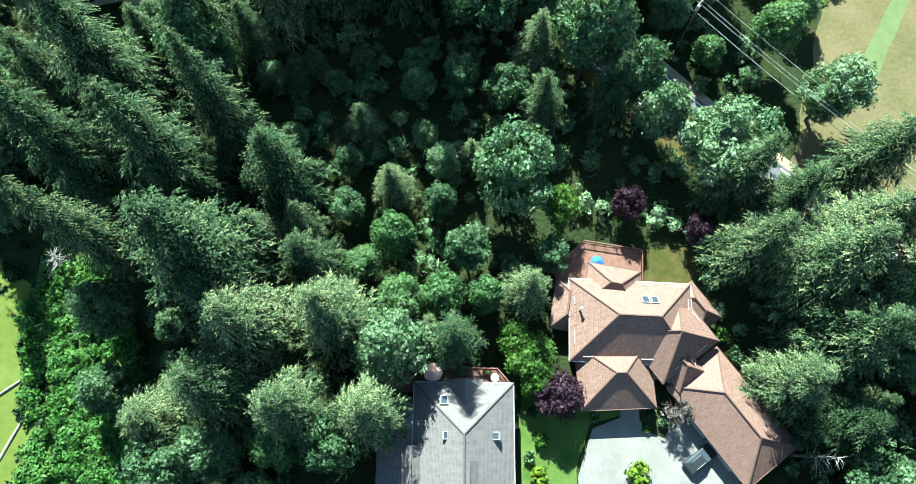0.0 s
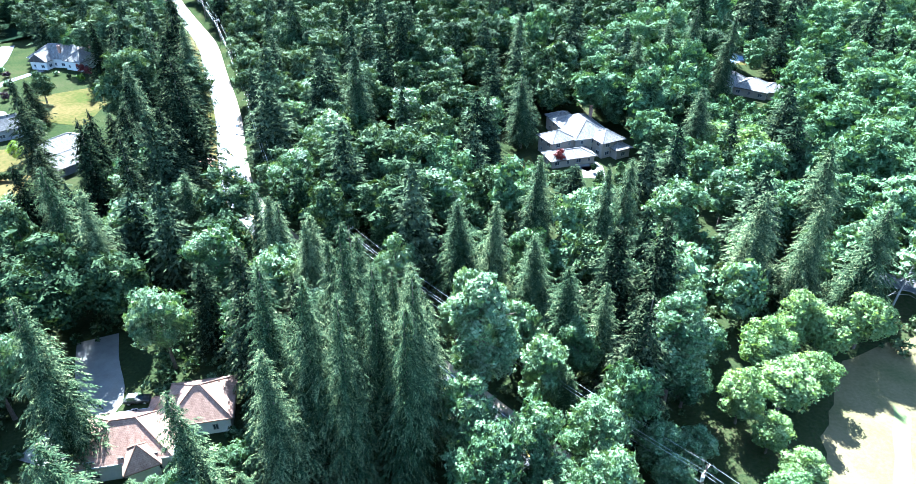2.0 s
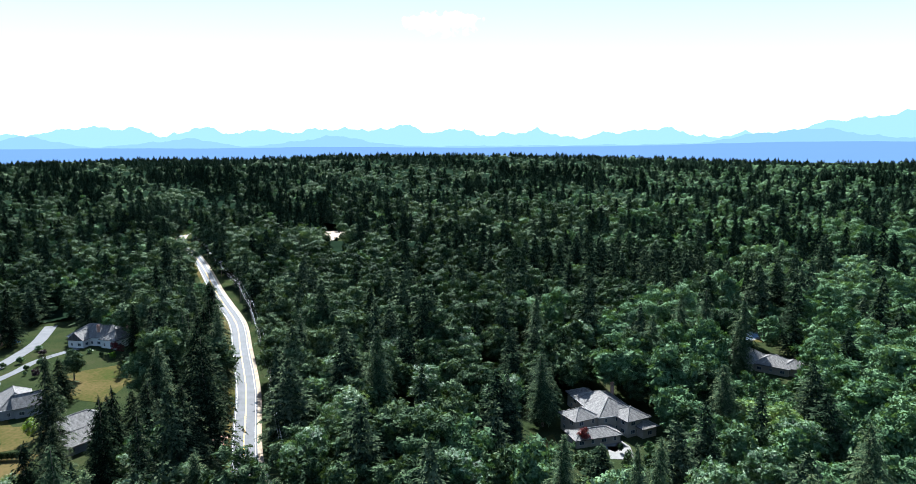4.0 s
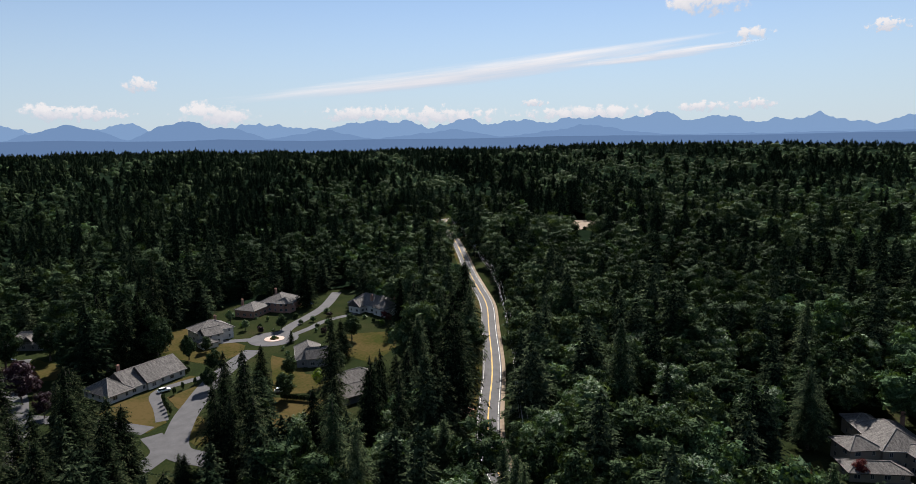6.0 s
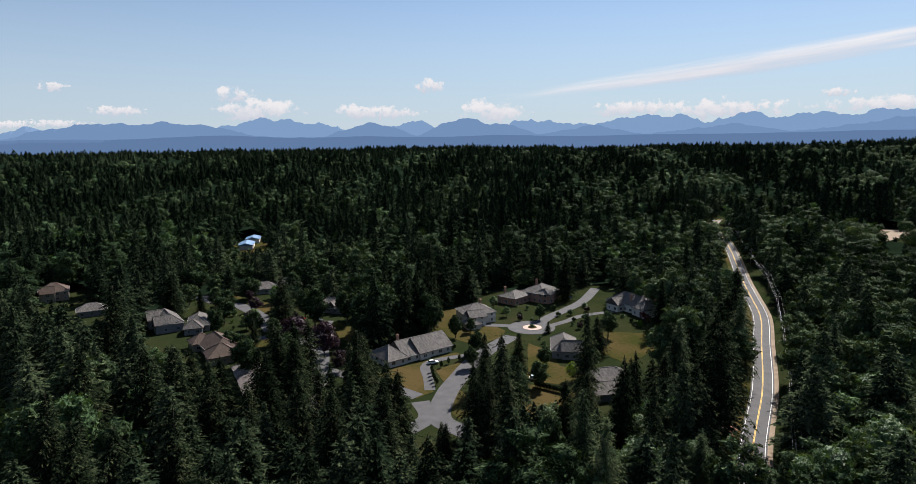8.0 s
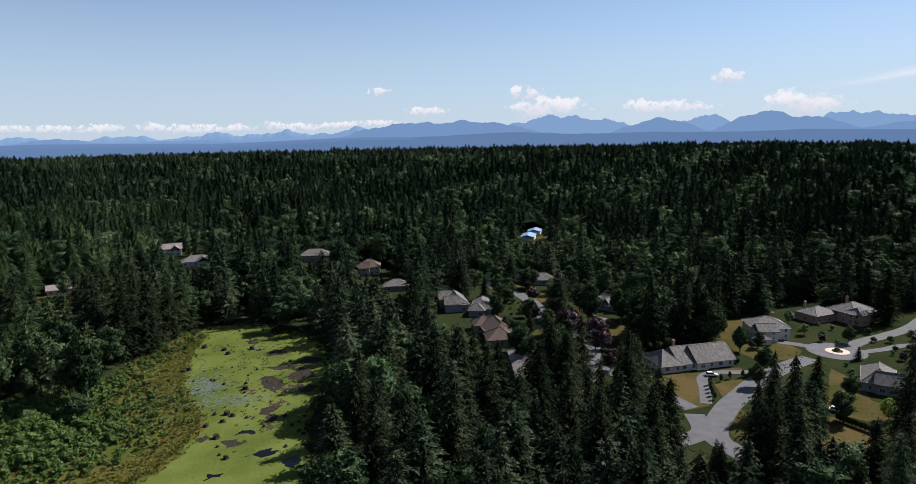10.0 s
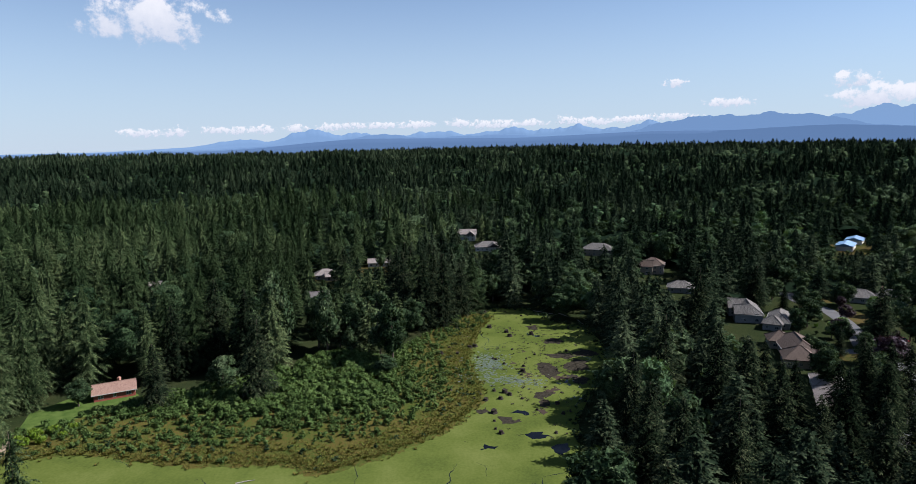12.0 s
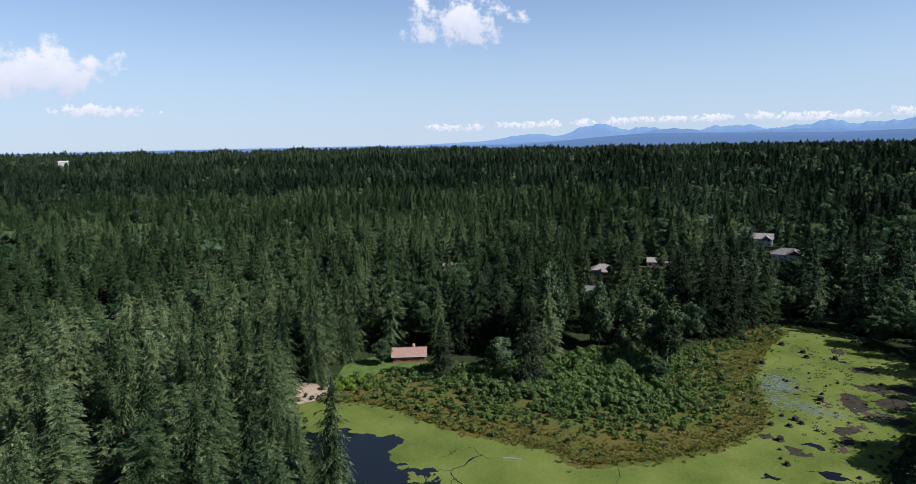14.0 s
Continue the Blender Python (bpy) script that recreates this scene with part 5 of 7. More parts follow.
def scatter(name, templates, x, y, h, r, material, label, category, seed, lowest=-9.0):
    """Many far trees or shrubs in one mesh."""
    g = np.random.default_rng(seed)
    z = np.maximum(ground_z(x, y), lowest)
    pick = g.integers(0, len(templates), x.size)
    VV, FF, TT, off = [], [], [], 0
    for k, (V, F, T) in enumerate(templates):
        i = np.nonzero(pick == k)[0]
        if not len(i):
            continue
        a = g.uniform(0, 6.283, len(i))
        ca, sa = np.cos(a)[:, None], np.sin(a)[:, None]
        px = (V[None, :, 0] * ca - V[None, :, 1] * sa) * r[i][:, None] + x[i][:, None]
        py = (V[None, :, 0] * sa + V[None, :, 1] * ca) * r[i][:, None] + y[i][:, None]
        pz = V[None, :, 2] * h[i][:, None] + z[i][:, None]
        n = V.shape[0]
        VV.append(np.stack([px, py, pz], -1).reshape(-1, 3))
        FF.append((F[None] + (np.arange(len(i)) * n)[:, None, None]).reshape(-1, F.shape[1]) + off)
        drift = 0.16 * np.sin(x[i] / 57 + y[i] / 83) + 0.14 * np.sin(y[i] / 41 - x[i] / 129)
        TT.append(np.clip(T[None] * 0.6 + (g.uniform(-0.15, 0.50, len(i)) + drift)[:, None], 0, 1).ravel())
        off += n * len(i)
    ob = new(name, raw_mesh(name, np.vstack(VV), np.vstack(FF), material, np.concatenate(TT)))
    return tagged(ob, label, category, kind="stuff")


def unit_fir(seed, tiers, points, sprays=0):
    """A conifer of unit height and radius for the far woods."""
    if sprays:
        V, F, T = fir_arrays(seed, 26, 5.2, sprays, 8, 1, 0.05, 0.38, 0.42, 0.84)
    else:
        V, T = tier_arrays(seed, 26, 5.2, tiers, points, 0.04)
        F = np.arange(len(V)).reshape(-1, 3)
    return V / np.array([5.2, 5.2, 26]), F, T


def unit_leafy(seed, clumps, cards, size, core=0.0, level=1):
    V, F, T = leaf_arrays(seed, 18, 7.0, clumps, cards, size, 0.0, core=core, level=level)
    return V / np.array([7, 7, 18]), F, T


def woods(name, r0, r1, step, fir_t, leaf_t, seed, az0=-40.0, az1=164.0, tall=1.0, wide=1.0):
    g = np.random.default_rng(seed)
    x, y = forest_spots(r0, r1, step, seed, az0, az1)
    stand = 0.90 + 0.16 * np.sin(x / 61 + 1.3) * np.cos(y / 53) + 0.08 * np.sin(x / 23 - y / 31)
    h = (21 + 19 * g.beta(2.0, 1.8, x.size)) * stand * tall
    fits = fit_heights(x, y, h) if r0 < 800 else open_spots(x, y, h) * 1.0
    ok = (fits > 0) & in_the_sun(x, y, h * fits)
    x, y, h = x[ok], y[ok], (h * fits)[ok]
    near = np.ones(x.size, bool)
    for px, py, pr in pl:
        if math.hypot(px, py) > r0 - 20:
            near &= np.hypot(x - px, y - py) > pr * 0.6 + 2.0
    x, y, h = x[near], y[near], h[near]
    leafy = (g.uniform(size=x.size) < share_leafy(x, y)) | (h < 9)
    f = ~leafy
    fr = h ** 0.6 * 34 ** 0.4 * wide * g.uniform(0.18, 0.34, x.size)
    # western firs, which take the needle copy with side light in its colour
    young = f & (np.degrees(np.arctan2(-x, y)) > 101 + 9 * np.sin(x / 41 + y / 67) + g.uniform(-6, 6, x.size)) & (r1 < 1000)
    for pick, nm, mat, say in ((f & ~young, "_firs", M_FIRFAR, "dense dark green fir forest, backlit shade in its colour"), (young, "_young_firs", M_FIRSUNLIT, "dense grey-green stand of firs, sunlit tone in its colour")):
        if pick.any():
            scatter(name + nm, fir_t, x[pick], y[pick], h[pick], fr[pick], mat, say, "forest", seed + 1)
    hl = h[leafy] * g.uniform(0.62, 0.95, leafy.sum())
    rl = hl * g.uniform(0.36, 0.54, leafy.sum())
    lx, ly = x[leafy], y[leafy]
    pale = np.degrees(np.arctan2(lx, ly)) > 10 + 8 * np.sin(lx / 33 + ly / 27) + g.uniform(-6, 14, lx.size)
    pale |= g.uniform(size=lx.size) < 0.05
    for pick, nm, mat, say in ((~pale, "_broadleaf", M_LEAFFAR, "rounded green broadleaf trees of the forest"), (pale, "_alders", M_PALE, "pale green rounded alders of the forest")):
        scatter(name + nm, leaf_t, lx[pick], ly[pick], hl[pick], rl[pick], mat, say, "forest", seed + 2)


woods("near_woods", 120, 265, 10.6, [unit_fir(200 + i, 24, 14, 24) for i in range(5)], [unit_leafy(210 + i, 34, 14, 1.3, 0.62, 0) for i in range(4)], 20)
woods("middle_woods", 265, 480, 12.0, [unit_fir(220 + i, 13, 9, 15) for i in range(5)], [unit_leafy(230 + i, 14, 5, 1.9, 0.6, 0) for i in range(4)], 30)
woods("outer_woods", 480, 900, 13.6, [unit_fir(224 + i, 8, 6) for i in range(5)], [unit_leafy(234 + i, 3, 5, 2.6, 0.6, 0) for i in range(4)], 33)
woods("far_woods", 900, 1450, 14.0, [unit_fir(240 + i, 3, 5) for i in range(6)], [unit_leafy(250 + i, 2, 0, 3.5, 0.66, 0) for i in range(4)], 40, tall=0.96, wide=1.25)
woods("ridge_woods", 1450, 2350, 18.5, [unit_fir(260 + i, 2, 5) for i in range(6)], [unit_leafy(270 + i, 0, 0, 9.0, 0.65, 0) for i in range(4)], 50, tall=0.92, wide=1.35)


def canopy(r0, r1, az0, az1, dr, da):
    """A dark sheet added under the far tree tops; shade between them is in its colour."""
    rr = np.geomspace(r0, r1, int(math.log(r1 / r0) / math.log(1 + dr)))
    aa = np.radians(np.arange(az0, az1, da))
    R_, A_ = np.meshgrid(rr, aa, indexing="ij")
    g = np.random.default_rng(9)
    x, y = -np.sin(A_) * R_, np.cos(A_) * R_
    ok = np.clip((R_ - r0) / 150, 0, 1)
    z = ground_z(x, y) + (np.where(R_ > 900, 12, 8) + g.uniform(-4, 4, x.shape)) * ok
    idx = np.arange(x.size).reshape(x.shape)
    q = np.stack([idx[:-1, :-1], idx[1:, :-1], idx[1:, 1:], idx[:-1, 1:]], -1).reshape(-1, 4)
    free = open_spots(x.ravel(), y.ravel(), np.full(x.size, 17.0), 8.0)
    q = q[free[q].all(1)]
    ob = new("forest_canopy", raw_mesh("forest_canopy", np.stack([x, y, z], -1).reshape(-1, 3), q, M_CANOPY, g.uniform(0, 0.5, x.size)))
    tagged(ob, "dark green fill sheet for the shade between far tree tops", "forest", kind="stuff")


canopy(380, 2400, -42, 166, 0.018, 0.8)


# ---- houses ----
def hip_roof(bm, w, d, z, rise, over, m, gable=False, thick=0.22):
    """Hip or gable roof with a thick edge; slopes carry their own texture layout in metres."""
    uvl = bm.loops.layers.uv.verify()
    a, b = w / 2 + over, d / 2 + over
    ridge = a - (0 if gable else min(b, a - 0.05))
    if b > a and not gable:
        ridge = 0.02
    drop = rise * over / (d / 2)
    z0 = z - drop
    zt = z + rise
    c = [(-a, -b), (a, -b), (a, b), (-a, b)]
    lo = [bm.verts.new(m @ Vector((x, y, z0 - thick))) for x, y in c]
    up = [bm.verts.new(m @ Vector((x, y, z0))) for x, y in c]
    r0, r1 = bm.verts.new(m @ Vector((-ridge, 0, zt))), bm.verts.new(m @ Vector((ridge, 0, zt)))
    faces = [(up[0], up[1], r1, r0), (up[1], up[2], r1), (up[2], up[3], r0, r1), (up[3], up[0], r0)]
    inv = m.inverted()
    for i, vs in enumerate(faces):
        f = bm.faces.new(vs)
        for lp in f.loops:
            p = inv @ lp.vert.co
            slope = math.hypot(b, rise) / b
            lp[uvl].uv = (p.x, (b - abs(p.y)) * slope) if i in (0, 2) else (p.y, (a - abs(p.x)) * slope)
    for i in range(4):
        bm.faces.new((lo[i], lo[(i + 1) % 4], up[(i + 1) % 4], up[i]))
    bm.faces.new(lo[::-1])




def window_mesh(w, h):
    bm = bmesh.new()
    t = 0.10
    for x0, x1, z0, z1 in ((-w / 2, w / 2, 0, t), (-w / 2, w / 2, h - t, h), (-w / 2, -w / 2 + t, t, h - t), (w / 2 - t, w / 2, t, h - t), (-0.04, 0.04, t, h - t)):
        box(bm, x0, x1, -0.07, 0.03, z0, z1)
    fr = finish("window", bm, M_TRIM)
    bm = bmesh.new()
    box(bm, -w / 2 + t, w / 2 - t, -0.03, 0.02, t, h - t)
    return fr, finish("pane", bm, M_GLASS)


WINDOWS = {"wide": window_mesh(1.7, 1.35), "narrow": window_mesh(1.0, 1.4)}


def garage_door(parent, m):
    bm = bmesh.new()
    for i in range(4):
        box(bm, -2.4, 2.4, -0.09, 0.02, 0.06 + i * 0.53, 0.06 + i * 0.53 + 0.49, m)
    part("garage_door", bm, M_TRIM, parent)


def house(name, label, blocks, wall_mat, roof_mat, chimneys=(), skylights=(), glass=True, garage=None):
    """blocks: centre x, y, length, depth, turn in degrees, wall height, roof rise, 'hip' or 'gable'."""
    bx, by = blocks[0][0], blocks[0][1]
    base = new(name)
    gz = float(ground_z(bx, by))
    base.location = (bx, by, gz)
    for i, (cx, cy, w, d, rot, wh, rise, kind) in enumerate(blocks):
        m = pose(cx - bx, cy - by, 0.003 * i, 0, 0, rot)
        bm = bmesh.new()
        box(bm, -w / 2, w / 2, -d / 2, d / 2, -0.3, wh, m)
        if kind == "gable":
            for s in (-1, 1):
                x = s * w / 2
                vs = [bm.verts.new(m @ Vector(p)) for p in ((x, -d / 2, wh), (x, d / 2, wh), (x, 0, wh + rise))]
                bm.faces.new(vs if s > 0 else vs[::-1])
        part("wall", bm, wall_mat, base)
        bm = bmesh.new()
        hip_roof(bm, w, d, wh, rise, 0.6, m, kind == "gable")
        roof = part("roof", bm, roof_mat, base)
        a, b = w / 2 + 0.6, d / 2 + 0.6
        zz = wh - rise * 0.6 / (d / 2)
        for x0, x1, y0, y1 in ((-a - 0.1, a + 0.1, -b - 0.1, -b), (-a - 0.1, a + 0.1, b, b + 0.1)) + (() if kind == "gable" else ((-a - 0.1, -a, -b, b), (a, a + 0.1, -b, b))):
            bm = bmesh.new()
            box(bm, x0, x1, y0, y1, zz - 0.2, zz + 0.02, m)
            part("gutter", bm, roof_mat if i else M_TRIM, roof, "painted eaves gutter")
        bm = bmesh.new()
        if kind == "gable":
            box(bm, -a, a, -0.14, 0.14, wh + rise - 0.03, wh + rise + 0.07, m)
        else:
            rl = max(a - min(a, b), 0.05)
            tube(bm, [m @ Vector((-rl, 0, wh + rise + 0.02)), m @ Vector((rl, 0, wh + rise + 0.02))], [0.14, 0.14], 6)
            for sx in (-1, 1):
                for sy in (-1, 1):
                    tube(bm, [m @ Vector((sx * rl, 0, wh + rise + 0.02)), m @ Vector((sx * a, sy * b, zz + 0.02))], [0.13, 0.13], 6)
        part("ridge_cap", bm, M_CAP if roof_mat == M_CEDAR else roof_mat, roof, "pale ridge of split shakes" if roof_mat == M_CEDAR else "")
        if not glass:
            continue
        for side in range(4):
            length = w if side % 2 == 0 else d
            n = int((length - 1.2) / 3.4)
            for floor in range(1 if wh < 4.6 else 2):
                for q in range(n):
                    u = (q + 0.5) / n * length - length / 2
                    fr, pn = WINDOWS["wide" if (q + side) % 2 == 0 else "narrow"]
                    wz = 0.9 + floor * 2.75
                    off = (d if side % 2 == 0 else w) / 2
                    place = m @ pose(0, 0, 0, 0, 0, 90 * side) @ pose(u, -off - 0.01, wz)
                    ob = new("window", fr)
                    ob.parent, ob.matrix_basis = base, place
                    pa = new("pane", pn)
                    pa.parent = ob
    for cx, cy, top in chimneys:
        bm = bmesh.new()
        box(bm, cx - bx - 0.55, cx - bx + 0.55, cy - by - 0.4, cy - by + 0.4, 2.0, top)
        box(bm, cx - bx - 0.65, cx - bx + 0.65, cy - by - 0.5, cy - by + 0.5, top, top + 0.15)
        box(bm, cx - bx - 0.2, cx - bx + 0.2, cy - by - 0.2, cy - by + 0.2, top + 0.15, top + 0.45)
        part("chimney", bm, M_BRICK, base, "brick chimney with a capped flue")
    for sx, sy, sz, ang, tilt in skylights:
        m = pose(sx - bx, sy - by, sz, 0, 0, ang) @ pose(0, 0, 0, tilt, 0, 0)
        bm = bmesh.new()
        for x0, x1, y0, y1 in ((-0.5, 0.5, -0.7, -0.58), (-0.5, 0.5, 0.58, 0.7), (-0.5, -0.38, -0.58, 0.58), (0.38, 0.5, -0.58, 0.58)):
            box(bm, x0, x1, y0, y1, -0.1, 0.16, m)
        sk = part("skylight", bm, M_GREYWALL, base, "grey framed skylight")
        bm = bmesh.new()
        box(bm, -0.38, 0.38, -0.58, 0.58, 0.02, 0.10, m)
        part("pane", bm, M_GLASS, sk)
    if garage:
        for gxx, gyy, ang in garage:
            garage_door(base, pose(gxx - bx, gyy - by, 0, 0, 0, ang))
    return tagged(base, label, "house")


house("house", "large house with a tan clay-tile hip roof and angled garage wing",
      [(23.7, 16.2, 15.4, 10.0, 0, 4.9, 4.2, "hip"), (29.0, 14.5, 7.2, 8.6, -52, 4.85, 3.9, "hip"), (21.4, 21.0, 6.0, 4.6, -8, 4.4, 2.0, "hip"), (21.6, 9.1, 8.8, 7.6, 5, 3.8, 3.1, "hip"),
       (30.3, 10.8, 4.2, 3.4, -52, 4.0, 1.8, "hip"), (37.1, 4.6, 14.6, 7.8, -52, 3.2, 2.9, "hip"), (33.2, 19.0, 5.0, 2.9, -52, 3.2, 1.5, "hip"), (15.3, 18.4, 5.8, 2.6, 82, 3.4, 1.2, "hip")],
      M_CREAM, M_TILE, chimneys=(), skylights=((25.0, 18.7, 7.05, 0, -40), (26.2, 18.7, 7.05, 0, -40)), garage=((32.6, 3.6, -52), (35.8, -0.5, -52)))
house("house", "two-storey house with grey asphalt-shingle roof and skylights",
      [(1.9, -4.6, 22.0, 11.6, 92, 5.8, 4.2, "hip"), (1.6, 4.3, 5.0, 3.6, 92, 5.9, 1.5, "gable"), (-5.8, -4.6, 18.0, 5.2, 92, 4.4, 1.6, "hip"), (-4.6, -4.4, 5.6, 5.0, 92, 4.9, 2.3, "gable"),
       (2.6, -6.6, 7.2, 6.4, 92, 6.4, 3.6, "gable")],
      M_GREYWALL, M_SHINGLE, skylights=((-0.9, 4.6, 7.2, 2, -34), (-0.3, 0.4, 8.35, 92, 34), (5.6, 0.6, 7.45, -88, 34)))
house("house", "house with a warm tan shake roof and round corner bay",
      [(-58.4, 71.4, 14.5, 10.5, 14, 4.6, 3.6, "hip"), (-54.4, 67.2, 4.4, 4.4, 30, 4.7, 2.3, "hip"), (-49.5, 80.2, 10.5, 9.5, 14, 4.2, 3.4, "hip"), (-54.6, 77.2, 6.5, 5.5, 100, 4.4, 2.8, "hip")],
      M_CREAM, M_TANSHAKE, chimneys=((-65.5, 71.6, 6.4),))
house("house", "two-storey house with pale weathered shake roof under tall trees",
      [(33.5, 208.0, 19.0, 13.0, 110, 6.0, 3.2, "hip"), (24.6, 199.2, 9.0, 8.0, 30, 5.8, 2.0, "hip"), (40.6, 200.4, 8.5, 8.5, 30, 5.8, 2.2, "hip"), (28.0, 192.0, 15.0, 7.0, 20, 3.0, 1.4, "hip"),
       (27.8, 218.2, 8.0, 7.0, 20, 5.4, 1.8, "hip"), (44.6, 198.0, 5.5, 6.0, 30, 3.6, 1.2, "hip")], M_BEIGE, M_CEDAR, chimneys=((38.0, 218.0, 9.3),))
house("house", "long low house with pale hip roof beside a covered pool",
      [(103.5, 270, 17, 12, -68, 3.6, 3.2, "hip"), (110.5, 261, 13, 11, -35, 3.6, 3.0, "hip"), (117.0, 258.0, 9, 9, -20, 3.4, 2.4, "hip")], M_BEIGE, M_CEDAR)
house("house", "long single-storey white house with grey shake roof",
      [(-214.2, 159.5, 24, 14.5, 87, 3.3, 4.6, "gable"), (-214.8, 144.0, 9, 15.2, 87, 3.1, 4.0, "hip"), (-212.6, 157.0, 5, 13.0, 87, 3.5, 4.8, "gable")], M_CREAM, M_CEDAR, chimneys=((-219.5, 152, 8.6),))
house("house", "two-storey house with hip roof beside a round court",
      [(-236, 212, 16, 14, 70, 5.6, 3.4, "hip"), (-230.2, 206.6, 8, 8, 70, 5.2, 2.4, "gable"), (-227.0, 201.6, 7, 7, 70, 2.8, 1.8, "hip")], M_CREAM, M_CEDAR, chimneys=((-238, 217, 9.6),))
house("house", "wide dark brick house with grey hip roof",
      [(-243, 269, 17, 15, 97, 5.6, 3.6, "hip"), (-249, 253.5, 15, 12, 97, 4.2, 2.6, "hip"), (-236.6, 265, 6, 9, 97, 5.6, 2.4, "hip")], M_BRICK, M_CEDAR, chimneys=((-251, 274, 9.6), (-254, 251, 8.2)))
house("house", "grey shake-roofed house with tall chimneys",
      [(-193, 287, 26, 13, -8, 4.4, 4.4, "hip"), (-199, 281.5, 9, 8, 82, 4.2, 3.0, "gable"), (-182, 281.4, 10, 9, 72, 4.6, 3.4, "hip")], M_CREAM, M_CEDAR, chimneys=((-180.5, 287.6, 10.0), (-192, 283, 9.2)))
house("house", "house with steep grey roof beside the round court",
      [(-173, 206, 18, 10, -48, 4.0, 3.6, "hip"), (-166.5, 203.5, 8, 8, 42, 4.2, 3.2, "gable")], M_GREYWALL, M_CEDAR)
house("house", "small grey-roofed house behind garden trees", [(-138.5, 190, 16, 10, 62, 3.4, 3.0, "hip"), (-132, 178, 11, 9, 62, 3.2, 2.6, "gable")], M_GREYWALL, M_CEDAR)
house("house", "gabled house with steep grey roof", [(-333, 91, 22, 11, -6, 4.6, 4.0, "hip"), (-338, 87, 8, 8, 84, 5.0, 3.6, "gable"), (-326, 86.6, 7, 7, 84, 5.0, 3.4, "gable")], M_GREYWALL, M_CEDAR)
house("house", "grey house with several steep gables", [(-322, 103, 18, 10, -22, 3.6, 3.4, "hip"), (-314, 97.6, 8, 8, -22, 3.6, 3.0, "hip")], M_GREYWALL, M_CEDAR)
house("house", "brown shingled house with brick chimney", [(-276, 96, 26, 13, -4, 3.8, 4.2, "hip"), (-264, 92.6, 12, 11, 80, 3.8, 3.8, "hip"), (-287, 92, 9, 9, 84, 4.0, 3.2, "hip")], M_BEIGE, M_BROWNROOF, chimneys=((-258, 97, 8.0),))
house("house", "low house with pale pinkish roof", [(-237, 93, 13, 9.5, -12, 3.4, 2.4, "hip"), (-225, 89.6, 12, 9, -14, 3.2, 2.2, "hip"), (-217, 86.5, 7, 7, -14, 3.0, 1.8, "hip")], M_CREAM, M_PINKROOF)
house("house", "wide grey house with garage behind trees", [(-373, 158, 18, 11, 72, 3.6, 3.2, "hip"), (-369, 174, 14, 11, 72, 4.2, 3.4, "hip")], M_GREYWALL, M_CEDAR, chimneys=((-372, 170, 8.4),))
house("house", "dark house with three small roof gables", [(-303, 169, 20, 12, 28, 3.4, 4.0, "hip"), (-304, 163.5, 3, 3, 118, 5.0, 1.6, "gable"), (-299.4, 166, 3, 3, 118, 5.0, 1.6, "gable"), (-294.8, 168.4, 3, 3, 118, 5.0, 1.6, "gable")], M_GREYWALL, M_CEDAR)
house("house", "white building with a blue roof", [(-548, 221, 22, 12, -28, 4.0, 1.8, "gable"), (-578, 240, 18, 12, -28, 4.0, 1.8, "gable")], M_CREAM, M_BLUEROOF, glass=False)
house("house", "tall pale two-storey house among the woods", [(-586, -90, 17, 13, 98, 6.0, 3.6, "gable"), (-581, -86, 9, 8, 8, 5.6, 3.0, "gable")], M_CREAM, M_PINKROOF)
house("house", "pale roofed house among the woods", [(-528, -63, 22, 13, 100, 3.8, 3.6, "hip"), (-522, -58, 9, 8, 10, 4.6, 2.6, "gable")], M_CREAM, M_CEDAR)
house("house", "grey house among tall trees", [(-510, 26, 22, 13, 80, 5.6, 3.8, "hip"), (-504, 33, 9, 9, 80, 5.4, 3.0, "hip")], M_BEIGE, M_CEDAR)
house("house", "tan two-storey house with brown roof", [(-444, 59, 15, 13, 80, 6.2, 4.2, "hip"), (-438, 55, 7, 7, 80, 6.2, 3.2, "gable")], M_BEIGE, M_BROWNROOF)
house("house", "small grey-roofed house near the pond", [(-388, 68, 14, 10, 80, 3.6, 3.0, "hip")], M_GREYWALL, M_CEDAR)
house("house", "low house with brown-grey roof above the pond", [(-407, -160, 14, 10, 112, 3.6, 3.0, "hip"), (-402, -154, 8, 8, 112, 3.4, 2.4, "gable")], M_BEIGE, M_PINKROOF)
house("house", "pale house above the pond", [(-453, -136, 16, 10, 108, 3.4, 2.4, "gable")], M_CREAM, M_PINKROOF)
house("house", "blue-grey two-storey house above the pond", [(-332, -136, 12, 9, 108, 6.0, 3.0, "gable")], M_GREYWALL, M_SHINGLE)
house("house", "small brown-roofed house deep in the woods", [(-364, -256, 10, 8, 125, 3.4, 2.4, "gable")], M_BEIGE, M_PINKROOF)
house("house", "low red house with pale brown roof by the pond", [(-201, -163, 13.5, 8, 127, 3.0, 2.3, "gable")], M_REDWALL, M_TANROOF, chimneys=((-203.4, -162.6, 5.9),))

house("building", "large white building far off above the forest", [(-576, -1276, 16, 12, 156, 29, 2, "gable")], M_TRIM, M_TRIM, glass=False)


